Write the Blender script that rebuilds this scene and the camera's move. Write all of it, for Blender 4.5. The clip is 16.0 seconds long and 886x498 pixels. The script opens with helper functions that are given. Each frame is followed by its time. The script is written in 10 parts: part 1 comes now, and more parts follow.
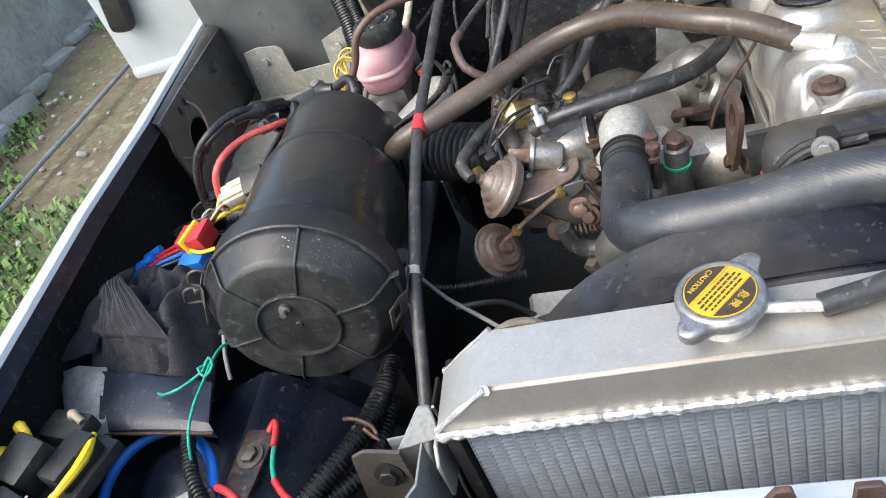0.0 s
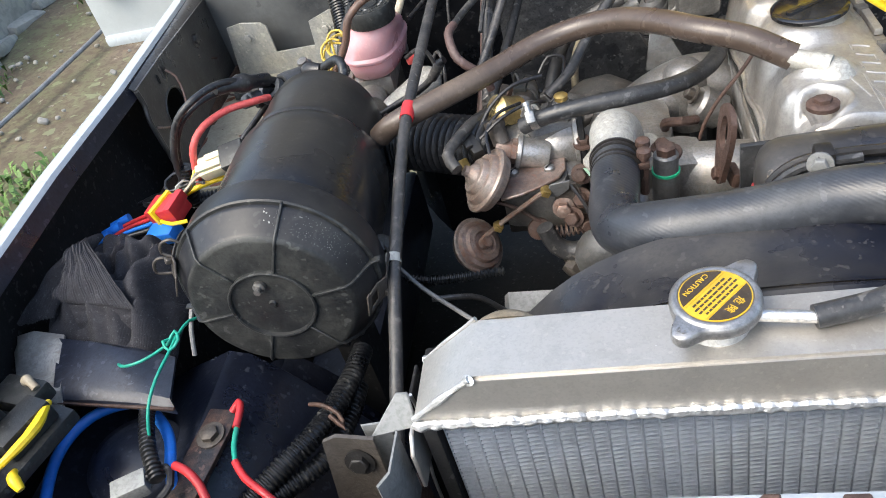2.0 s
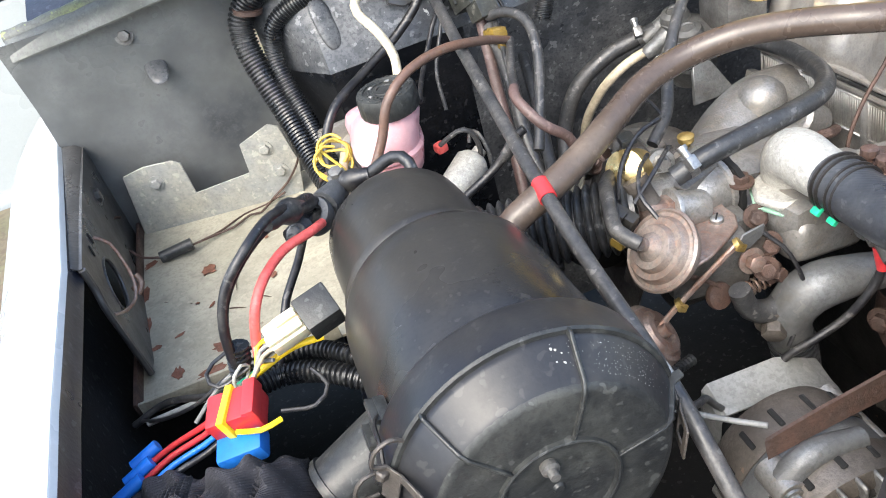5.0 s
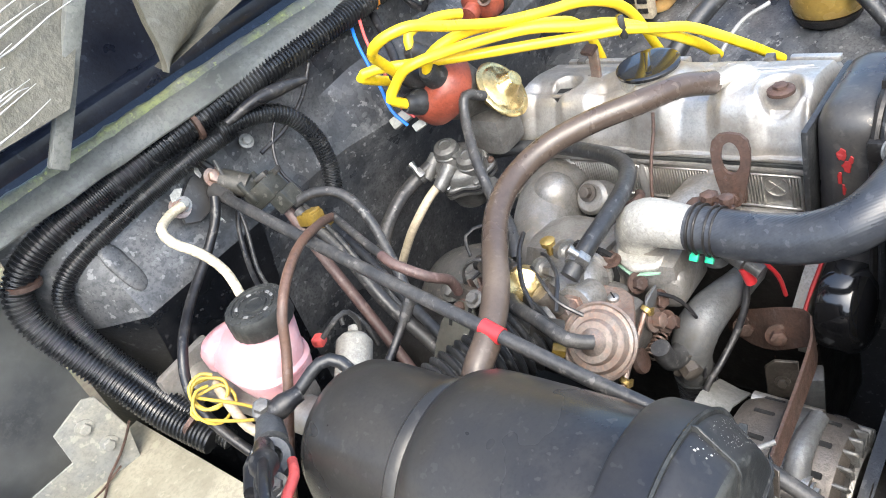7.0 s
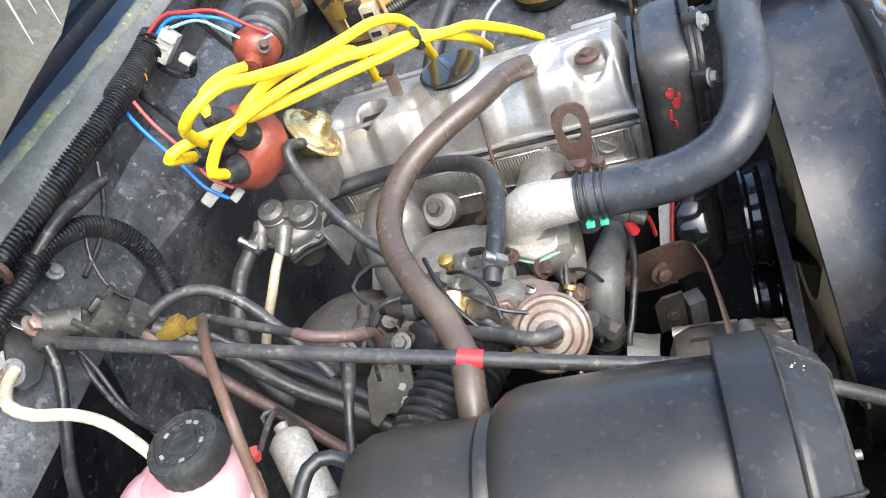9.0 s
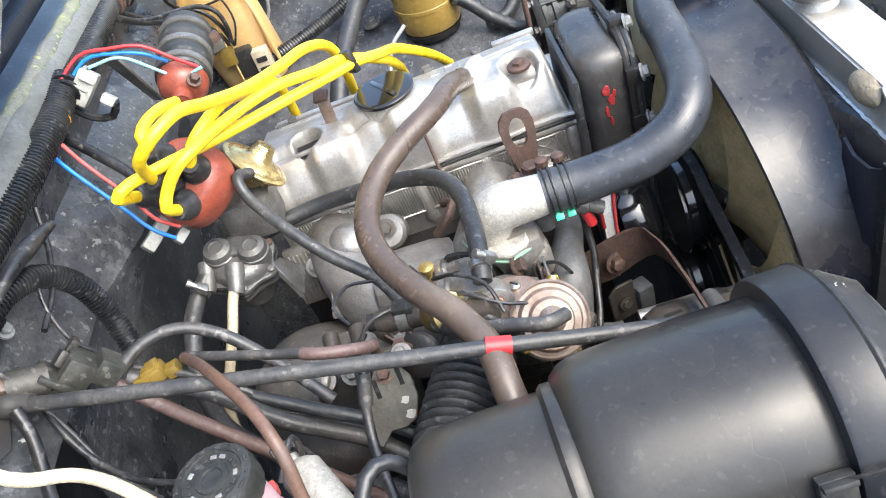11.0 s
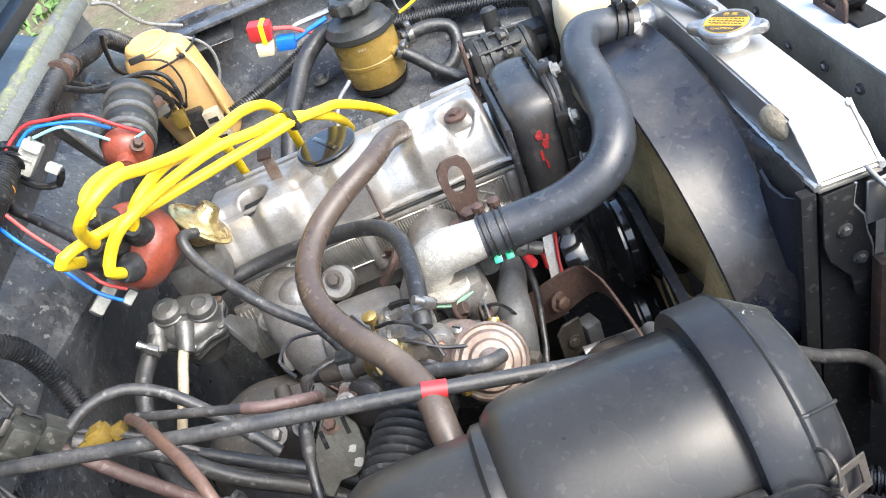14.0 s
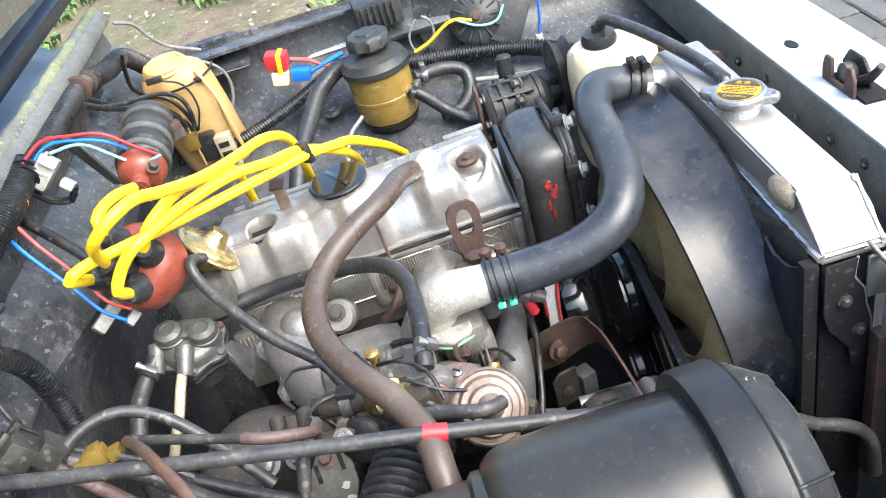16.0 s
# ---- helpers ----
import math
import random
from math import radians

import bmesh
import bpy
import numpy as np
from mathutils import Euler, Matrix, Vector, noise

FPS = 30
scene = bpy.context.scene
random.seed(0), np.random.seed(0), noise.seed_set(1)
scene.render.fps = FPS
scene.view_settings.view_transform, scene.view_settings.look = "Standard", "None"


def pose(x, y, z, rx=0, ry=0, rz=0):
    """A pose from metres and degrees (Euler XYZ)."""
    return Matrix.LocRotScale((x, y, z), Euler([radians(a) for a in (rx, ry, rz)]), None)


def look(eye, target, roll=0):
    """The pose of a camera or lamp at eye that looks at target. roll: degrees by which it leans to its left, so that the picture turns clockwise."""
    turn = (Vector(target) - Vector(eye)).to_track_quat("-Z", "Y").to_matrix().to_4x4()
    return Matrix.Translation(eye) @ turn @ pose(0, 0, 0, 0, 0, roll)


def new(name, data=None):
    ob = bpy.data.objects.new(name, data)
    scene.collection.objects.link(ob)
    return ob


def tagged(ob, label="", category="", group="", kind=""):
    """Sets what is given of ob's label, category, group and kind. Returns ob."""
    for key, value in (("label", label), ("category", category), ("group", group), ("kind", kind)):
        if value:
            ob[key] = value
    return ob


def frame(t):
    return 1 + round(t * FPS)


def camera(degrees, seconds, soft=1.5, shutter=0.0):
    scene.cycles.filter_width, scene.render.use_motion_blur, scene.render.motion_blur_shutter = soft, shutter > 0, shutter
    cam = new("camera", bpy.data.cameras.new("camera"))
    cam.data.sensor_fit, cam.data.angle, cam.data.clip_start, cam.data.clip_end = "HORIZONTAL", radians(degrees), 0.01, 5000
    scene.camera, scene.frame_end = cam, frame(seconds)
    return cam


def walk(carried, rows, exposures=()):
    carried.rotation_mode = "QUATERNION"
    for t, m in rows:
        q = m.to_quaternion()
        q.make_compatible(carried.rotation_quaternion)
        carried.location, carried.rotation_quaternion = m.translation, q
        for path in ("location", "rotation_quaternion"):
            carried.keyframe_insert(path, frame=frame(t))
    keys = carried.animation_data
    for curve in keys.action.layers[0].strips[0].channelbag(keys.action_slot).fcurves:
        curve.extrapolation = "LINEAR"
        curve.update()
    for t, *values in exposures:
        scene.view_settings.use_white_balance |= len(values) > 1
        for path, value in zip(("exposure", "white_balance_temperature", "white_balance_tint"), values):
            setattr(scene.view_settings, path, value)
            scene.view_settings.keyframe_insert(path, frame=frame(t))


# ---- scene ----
cam = camera(57.2, 16.0, 1.0)
PATH = [
    (0, look((-0.013, -0.344, 1.358), (-0.212, 0.170, 0.926), -24.0)),
    (0.5, look((-0.042, -0.355, 1.351), (-0.191, 0.180, 0.925), -20.2)),
    (1, look((-0.035, -0.347, 1.347), (-0.178, 0.181, 0.910), -17.1)),
    (1.5, look((-0.036, -0.347, 1.353), (-0.188, 0.175, 0.913), -16.8)),
    (2, look((-0.039, -0.344, 1.348), (-0.203, 0.175, 0.907), -17.3)),
    (2.5, look((-0.046, -0.339, 1.354), (-0.216, 0.177, 0.913), -17.6)),
    (3, look((-0.067, -0.353, 1.348), (-0.244, 0.162, 0.908), -17.9)),
    (3.2, look((-0.088, -0.351, 1.342), (-0.267, 0.161, 0.900), -18.6)),
    (5.3, look((-0.464, -0.141, 1.294), (-0.327, 0.410, 0.884), -17.2)),
    (5.5, look((-0.503, -0.152, 1.312), (-0.321, 0.385, 0.901), -16.9)),
    (6, look((-0.589, -0.153, 1.322), (-0.314, 0.339, 0.906), -17.7)),
    (6.5, look((-0.562, -0.047, 1.326), (-0.241, 0.424, 0.920), -21.4)),
    (7, look((-0.578, -0.010, 1.368), (-0.208, 0.433, 0.971), -21.6)),
    (7.5, look((-0.606, 0.055, 1.387), (-0.171, 0.419, 0.977), -22.3)),
    (8, look((-0.653, 0.152, 1.388), (-0.184, 0.433, 0.950), -24.6)),
    (8.5, look((-0.646, 0.161, 1.393), (-0.171, 0.413, 0.944), -24.6)),
    (9, look((-0.625, 0.184, 1.387), (-0.130, 0.395, 0.939), -25.1)),
    (9.2, look((-0.632, 0.213, 1.399), (-0.124, 0.386, 0.949), -24.0)),
    (11.3, look((-0.665, 0.328, 1.386), (-0.131, 0.382, 0.937), -21.4)),
    (11.5, look((-0.670, 0.324, 1.392), (-0.134, 0.375, 0.945), -21.5)),
    (12, look((-0.673, 0.311, 1.394), (-0.135, 0.357, 0.949), -21.7)),
    (12.5, look((-0.674, 0.305, 1.393), (-0.130, 0.344, 0.954), -21.7)),
    (13, look((-0.676, 0.300, 1.400), (-0.129, 0.336, 0.964), -21.8)),
    (13.5, look((-0.682, 0.284, 1.400), (-0.132, 0.314, 0.969), -21.9)),
    (14, look((-0.678, 0.289, 1.388), (-0.124, 0.320, 0.961), -22.5)),
    (14.5, look((-0.672, 0.321, 1.389), (-0.117, 0.377, 0.965), -22.9)),
    (15, look((-0.669, 0.333, 1.385), (-0.119, 0.403, 0.957), -20.8)),
    (15.5, look((-0.659, 0.308, 1.397), (-0.100, 0.344, 0.977), -18.1)),
    (16, look((-0.678, 0.302, 1.406), (-0.110, 0.315, 0.998), -17.4)),
]
walk(cam, PATH, exposures=((0, 1.15, 6300, 5), (3.2, 1.16, 6300, 5), (5.3, 1.72, 6180, 5), (9.2, 1.64, 6150, 5), (11.3, 1.75, 6150, 5), (16, 1.73, 6150, 5)))

SUN_UP, SUN_TURN, SUN, SKY = 52, 224, 0.55, 0.205

# ---- light ----
world = bpy.data.worlds.new("overcast_sky")
scene.world = world
world.use_nodes = True
wn = world.node_tree
sky = wn.nodes.new("ShaderNodeTexSky")
sky.sky_type, sky.sun_disc = "NISHITA", False
sky.sun_elevation, sky.sun_rotation = radians(SUN_UP), radians(SUN_TURN)
sky.air_density, sky.dust_density, sky.ozone_density = 1.0, 5.0, 1.5
wn.nodes["Background"].inputs[1].default_value = SKY
wn.links.new(sky.outputs[0], wn.nodes["Background"].inputs[0])
sun = new("sun", bpy.data.lights.new("sun", "SUN"))
sun.data.energy, sun.data.angle, sun.data.color = SUN, radians(58), (1.0, 0.98, 0.95)
sun.matrix_world = look((0, 0, 5), (Vector((0, 0, 5)) - Vector((math.sin(radians(SUN_TURN)) * math.cos(radians(SUN_UP)),
                   math.cos(radians(SUN_TURN)) * math.cos(radians(SUN_UP)), math.sin(radians(SUN_UP))))))


# ---- materials ----
def surf(name, col, rough=0.5, metal=0.0, dirt=None, amount=0.5, scale=14.0, bump=0.15, fine=260.0, spots=None,
         trans=0.0, coat=0.0, sss=0.0, weave=None, varied=False, wear=0.5, spec=0.5):
    """A worn surface: base colour, larger dirty patches, fine grain and sharp-edged spots such as chips or rust."""
    m = bpy.data.materials.new(name)
    m.use_nodes = True
    n, l = m.node_tree.nodes, m.node_tree.links
    b = n["Principled BSDF"]
    tc = n.new("ShaderNodeTexCoord")

    def grain(s, detail=4.0, rough_=0.6):
        t = n.new("ShaderNodeTexNoise")
        t.inputs["Scale"].default_value, t.inputs["Detail"].default_value, t.inputs["Roughness"].default_value = s, detail, rough_
        l.new(tc.outputs["Object"], t.inputs["Vector"])
        return t.outputs["Fac"]

    def step(sock, lo, hi):
        r = n.new("ShaderNodeMapRange")
        r.inputs[1].default_value, r.inputs[2].default_value = lo, hi
        l.new(sock, r.inputs[0])
        return r.outputs[0]

    def mix(fac, a, c):
        x = n.new("ShaderNodeMix")
        x.data_type = "RGBA"
        for s, v in ((x.inputs[0], fac), (x.inputs[6], a), (x.inputs[7], c)):
            if isinstance(v, (int, float)):
                s.default_value = v
            elif isinstance(v, tuple):
                s.default_value = (*v[:3], 1)
            else:
                l.new(v, s)
        return x.outputs[2]

    coarse, small = grain(scale), grain(fine, 3.0)
    dirt = dirt or tuple(min(1, c * 0.55 + 0.01) for c in col)
    out = mix(step(coarse, 0.62 - 0.35 * amount, 0.78 - 0.1 * amount), tuple(col), tuple(dirt))
    mid = grain(scale * 4.5, 5.0, 0.7)

    def scaled(sock, k):
        x = n.new("ShaderNodeMath")
        x.operation = "MULTIPLY"
        l.new(sock, x.inputs[0])
        x.inputs[1].default_value = k
        return x.outputs[0]

    out = mix(scaled(step(mid, 0.50, 0.64), wear), out, tuple(c * 0.5 for c in col))
    out = mix(scaled(step(mid, 0.44, 0.34), wear * 0.7), out, tuple(min(1.0, c * 1.5 + 0.006) for c in dirt))
    out = mix(scaled(step(small, 0.50, 0.60), wear * 0.9), out, tuple(c * 0.55 for c in col))
    tiny = grain(fine * 0.45, 2.0, 0.5)
    out = mix(scaled(step(tiny, 0.635, 0.668), wear), out, tuple(min(1.0, c * 1.6 + 0.03) for c in dirt))
    if varied:
        info = n.new("ShaderNodeObjectInfo")
        y = n.new("ShaderNodeMath")
        y.operation = "MULTIPLY"
        l.new(info.outputs["Random"], y.inputs[0])
        y.inputs[1].default_value = 0.45
        out = mix(y.outputs[0], out, tuple(c * 0.5 for c in col))
    if spots:
        scol, sscale, cover = spots
        f = step(grain(sscale, 5.0, 0.65), 0.735 - cover, 0.75 - cover)
        out = mix(f, out, tuple(scol))
        if metal > 0.3 and scol[0] > scol[2] * 1.6:
            q = n.new("ShaderNodeMath")
            q.operation = "MULTIPLY_ADD"
            l.new(f, q.inputs[0])
            q.inputs[1].default_value, q.inputs[2].default_value = -metal, metal
            l.new(q.outputs[0], b.inputs["Metallic"])
    l.new(out, b.inputs["Base Color"])
    if not b.inputs["Metallic"].is_linked:
        b.inputs["Metallic"].default_value = metal
    r = n.new("ShaderNodeMapRange")
    r.inputs[1].default_value, r.inputs[2].default_value = 0.3, 0.75
    r.inputs[3].default_value, r.inputs[4].default_value = max(0.05, rough - 0.1), min(1.0, rough + 0.18)
    l.new(coarse, r.inputs[0])
    l.new(r.outputs[0], b.inputs["Roughness"])
    b.inputs["Transmission Weight"].default_value, b.inputs["Coat Weight"].default_value, b.inputs["Specular IOR Level"].default_value = trans, coat, spec
    if sss:
        b.inputs["Subsurface Weight"].default_value, b.inputs["Subsurface Scale"].default_value = sss, 0.02
        b.inputs["Subsurface Radius"].default_value = (1.0, 0.6, 0.5)
    h = small
    if weave:
        w = n.new("ShaderNodeTexWave")
        w.inputs["Scale"].default_value, w.inputs["Distortion"].default_value = weave, 1.0
        w.bands_direction = "DIAGONAL"
        l.new(tc.outputs["Object"], w.inputs["Vector"])
        ad = n.new("ShaderNodeMath")
        ad.operation = "ADD"
        l.new(w.outputs["Fac"], ad.inputs[0])
        l.new(small, ad.inputs[1])
        h = ad.outputs[0]
    ad2 = n.new("ShaderNodeMath")
    ad2.operation = "MULTIPLY_ADD"
    l.new(mid, ad2.inputs[0])
    ad2.inputs[1].default_value = 1.3
    l.new(h, ad2.inputs[2])
    h = ad2.outputs[0]
    bp = n.new("ShaderNodeBump")
    bp.inputs["Strength"].default_value, bp.inputs["Distance"].default_value = bump, 0.0015
    l.new(h, bp.inputs["Height"])
    l.new(bp.outputs[0], b.inputs["Normal"])
    return m


M = {}
M["bay"] = surf("bay_paint", (0.036, 0.039, 0.045), 0.30, dirt=(0.115, 0.116, 0.118), amount=0.75, scale=9, bump=0.10, spots=((0.50, 0.51, 0.50), 46, 0.008), wear=0.6)
M["apron"] = surf("apron_paint", (0.011, 0.014, 0.026), 0.32, dirt=(0.024, 0.029, 0.043), amount=0.6, scale=8, spots=((0.14, 0.14, 0.15), 80, 0.01))
M["tray"] = surf("tray_paint", (0.37, 0.345, 0.27), 0.5, dirt=(0.23, 0.215, 0.165), amount=0.7, scale=9, spots=((0.13, 0.075, 0.045), 34, 0.045), wear=0.45)
M["bracketpaint"] = surf("worn_bracket_paint", (0.22, 0.235, 0.24), 0.45, dirt=(0.34, 0.32, 0.26), amount=1.0, scale=17, bump=0.12, spots=((0.10, 0.085, 0.07), 55, 0.02), wear=0.3)
M["greyplate"] = surf("grey_primer", (0.22, 0.225, 0.22), 0.5, dirt=(0.13, 0.13, 0.125), amount=0.6, scale=25, spots=((0.03, 0.03, 0.03), 45, 0.06))
M["white"] = surf("car_paint", (0.42, 0.455, 0.485), 0.25, dirt=(0.37, 0.40, 0.415), amount=0.35, scale=6, bump=0.02, spots=((0.20, 0.11, 0.06), 30, -0.035), coat=0.3, wear=0.06)
M["doorpaint"] = surf("door_paint", (0.42, 0.45, 0.46), 0.3, dirt=(0.38, 0.40, 0.41), amount=0.3, scale=4, bump=0.02, wear=0.06)
M["cast"] = surf("cast_aluminium", (0.47, 0.455, 0.43), 0.41, 0.70, dirt=(0.29, 0.26, 0.225), amount=0.65, scale=22, bump=0.16, fine=420, spots=((0.13, 0.10, 0.075), 75, 0.02), wear=0.35)
M["castmid"] = surf("satin_cast_aluminium", (0.36, 0.35, 0.335), 0.40, 0.65, dirt=(0.19, 0.165, 0.135), amount=0.65, scale=22, bump=0.3, fine=400, spots=((0.07, 0.05, 0.04), 55, 0.045), wear=0.5)
M["flange"] = surf("dirty_flange_paint", (0.15, 0.155, 0.145), 0.45, dirt=(0.085, 0.088, 0.075), amount=0.6, scale=14, bump=0.2, spots=((0.22, 0.11, 0.065), 22, 0.03), wear=0.6)
M["bell"] = surf("painted_housing", (0.062, 0.060, 0.057), 0.38, dirt=(0.10, 0.082, 0.066), amount=0.6, scale=18, bump=0.25)
M["plugcase"] = surf("dusty_olive_plastic", (0.042, 0.040, 0.034), 0.5, dirt=(0.085, 0.078, 0.066), amount=0.5, scale=40, bump=0.15)
M["castdull"] = surf("dull_cast_aluminium", (0.20, 0.195, 0.185), 0.45, 0.55, dirt=(0.075, 0.066, 0.056), amount=0.65, scale=30, bump=0.35, fine=380, wear=0.6)
M["castwhite"] = surf("oxidised_aluminium", (0.43, 0.42, 0.385), 0.55, 0.4, dirt=(0.40, 0.38, 0.33), amount=0.6, scale=34, bump=0.3, fine=400, wear=0.45)
M["iron"] = surf("greasy_iron", (0.036, 0.033, 0.031), 0.40, 0.4, dirt=(0.012, 0.011, 0.010), amount=0.7, scale=24, bump=0.3, spots=((0.12, 0.06, 0.035), 40, 0.04))
M["radiator"] = surf("radiator_aluminium", (0.46, 0.438, 0.402), 0.36, 0.68, dirt=(0.39, 0.362, 0.32), amount=0.5, scale=9, bump=0.05, fine=500, spots=((0.80, 0.80, 0.78), 45, 0.0), wear=0.18)
M["weld"] = surf("weld_bead", (0.68, 0.675, 0.66), 0.40, 0.85, bump=0.6, fine=300)
M["fin"] = surf("radiator_fin", (0.42, 0.47, 0.54), 0.42, 0.6, dirt=(0.32, 0.35, 0.38), amount=0.5, scale=14, bump=0.1, wear=0.3)
M["steel"] = surf("zinc_steel", (0.38, 0.38, 0.37), 0.40, 0.9, dirt=(0.25, 0.23, 0.2), amount=0.4, scale=60, bump=0.1)
M["rust"] = surf("rusty_steel", (0.098, 0.058, 0.044), 0.58, 0.3, dirt=(0.050, 0.036, 0.031), amount=0.6, scale=40, bump=0.45, fine=320, spots=((0.19, 0.115, 0.085), 60, 0.035))
M["rustlight"] = surf("worn_rusty_steel", (0.36, 0.295, 0.26), 0.42, 0.6, dirt=(0.17, 0.09, 0.06), amount=0.8, scale=38, bump=0.4, wear=0.6)
M["gold"] = surf("yellow_zinc", (0.72, 0.56, 0.26), 0.28, 0.9, dirt=(0.42, 0.30, 0.12), amount=0.4, scale=30, bump=0.05)
M["brass"] = surf("dull_brass", (0.45, 0.32, 0.11), 0.42, 0.8, bump=0.1)
M["rubber"] = surf("rubber_hose", (0.020, 0.021, 0.023), 0.38, dirt=(0.045, 0.045, 0.045), amount=0.5, scale=25, bump=0.25, spots=((0.13, 0.125, 0.12), 75, 0.0), wear=0.6)
M["clothhose"] = surf("braided_rubber_hose", (0.028, 0.031, 0.038), 0.30, dirt=(0.055, 0.058, 0.062), amount=0.5, scale=16, bump=0.07, weave=150, wear=0.3)
M["greyhose"] = surf("dusty_rubber_hose", (0.034, 0.034, 0.035), 0.42, dirt=(0.075, 0.070, 0.064), amount=0.5, scale=30, bump=0.2, spots=((0.17, 0.16, 0.145), 65, 0.02), wear=0.6)
M["brownhose"] = surf("aged_brown_hose", (0.066, 0.048, 0.038), 0.30, dirt=(0.12, 0.092, 0.07), amount=0.5, scale=13, bump=0.08, spots=((0.030, 0.022, 0.018), 60, -0.02), wear=0.25)
M["pinkpipe"] = surf("oxide_red_pipe", (0.105, 0.066, 0.060), 0.5, dirt=(0.10, 0.07, 0.06), amount=0.5, scale=25)
M["brownpipe"] = surf("brown_coated_pipe", (0.135, 0.076, 0.053), 0.42, dirt=(0.075, 0.052, 0.042), amount=0.6, scale=25, spots=((0.22, 0.17, 0.14), 60, 0.0))
M["plastic"] = surf("black_plastic", (0.010, 0.011, 0.014), 0.23, dirt=(0.040, 0.037, 0.032), amount=0.75, scale=5, bump=0.04, fine=300, spots=((0.12, 0.115, 0.105), 110, -0.03), wear=0.16, spec=0.36)
M["plasticsatin"] = surf("satin_black_plastic", (0.012, 0.013, 0.017), 0.36, dirt=(0.036, 0.034, 0.031), amount=0.7, scale=9, bump=0.06, spots=((0.13, 0.125, 0.115), 120, -0.02), wear=0.2, spec=0.36)
M["plugdark"] = surf("dusty_olive_plug", (0.030, 0.031, 0.027), 0.45, dirt=(0.075, 0.072, 0.060), amount=0.5, scale=30, bump=0.1)
M["plasticdull"] = surf("scuffed_black_plastic", (0.018, 0.019, 0.020), 0.40, dirt=(0.045, 0.046, 0.042), amount=0.8, scale=22, bump=0.2, spots=((0.13, 0.13, 0.12), 130, -0.015), wear=0.4, spec=0.4)
M["conduit"] = surf("corrugated_conduit", (0.011, 0.012, 0.014), 0.28, dirt=(0.045, 0.045, 0.043), amount=0.4, scale=20, bump=0.05)
M["shroud"] = surf("shroud_plastic", (0.009, 0.011, 0.019), 0.27, dirt=(0.062, 0.057, 0.050), amount=0.75, scale=10, bump=0.06, spots=((0.17, 0.14, 0.105), 45, 0.02), wear=0.22)
M["fan"] = surf("beige_fan_plastic", (0.50, 0.41, 0.21), 0.5, dirt=(0.30, 0.23, 0.115), amount=0.5, scale=12)
M["gloss"] = surf("gloss_black", (0.01, 0.01, 0.011), 0.08, bump=0.02, coat=0.5, wear=0.2)
M["pink"] = surf("pink_translucent_plastic", (0.50, 0.27, 0.29), 0.30, dirt=(0.55, 0.35, 0.36), amount=0.5, scale=12, bump=0.02, sss=0.5, wear=0.08)
M["amber"] = surf("amber_translucent_plastic", (0.58, 0.36, 0.125), 0.42, dirt=(0.42, 0.30, 0.15), amount=0.7, scale=13, bump=0.03, sss=0.4, wear=0.2)
M["olive"] = surf("aged_translucent_plastic", (0.26, 0.175, 0.045), 0.28, dirt=(0.36, 0.22, 0.06), amount=0.4, scale=12, bump=0.03, sss=0.3, wear=0.2)
M["milky"] = surf("milky_plastic", (0.78, 0.70, 0.50), 0.4, dirt=(0.66, 0.55, 0.34), amount=0.5, scale=12, bump=0.02, sss=0.3, wear=0.2)
M["yellow"] = surf("yellow_silicone", (0.88, 0.62, 0.02), 0.32, dirt=(0.80, 0.52, 0.02), amount=0.4, scale=22, bump=0.04, wear=0.2)
M["distcap"] = surf("red_brown_bakelite", (0.24, 0.055, 0.032), 0.38, dirt=(0.17, 0.05, 0.035), amount=0.5, scale=18, bump=0.08)
M["red"] = surf("red_plastic", (0.50, 0.03, 0.035), 0.38, bump=0.03, wear=0.2)
M["redwire"] = surf("faded_red_sleeve", (0.66, 0.10, 0.09), 0.45, bump=0.05)
M["redpaint"] = surf("red_sealant", (0.36, 0.022, 0.022), 0.5, bump=0.5)
M["blue"] = surf("blue_plastic", (0.02, 0.19, 0.72), 0.38, bump=0.03, wear=0.2)
M["paleblue"] = surf("pale_blue_wire", (0.28, 0.55, 0.62), 0.42, bump=0.03)
M["green"] = surf("green_wire", (0.02, 0.32, 0.22), 0.42, bump=0.03)
M["greenmark"] = surf("green_band", (0.03, 0.50, 0.25), 0.4, bump=0.03)
M["wirewhite"] = surf("white_connector", (0.36, 0.36, 0.335), 0.42, dirt=(0.24, 0.24, 0.21), amount=0.5, scale=30, bump=0.03)
M["cream"] = surf("cream_hose", (0.42, 0.36, 0.26), 0.5, dirt=(0.27, 0.22, 0.15), amount=0.5, scale=30, bump=0.05)
M["creamwhite"] = surf("cream_brake_hose", (0.56, 0.50, 0.37), 0.5, dirt=(0.40, 0.34, 0.24), amount=0.5, scale=30, bump=0.25, weave=220, wear=0.6)
M["mustard"] = surf("mustard_wire", (0.50, 0.36, 0.05), 0.4, bump=0.03)
M["leadgrey"] = surf("oxidised_lead", (0.10, 0.105, 0.11), 0.5, 0.3, dirt=(0.05, 0.05, 0.052), amount=0.7, scale=40, bump=0.4)
M["firewallside"] = surf("worn_side_paint", (0.17, 0.175, 0.17), 0.30, dirt=(0.045, 0.048, 0.052), amount=0.8, scale=7, bump=0.06, spots=((0.012, 0.012, 0.014), 12, 0.01), wear=0.35)
M["greyalu"] = surf("dirty_grey_aluminium", (0.15, 0.155, 0.16), 0.5, 0.4, dirt=(0.07, 0.066, 0.06), amount=0.7, scale=26, bump=0.3, wear=0.5)
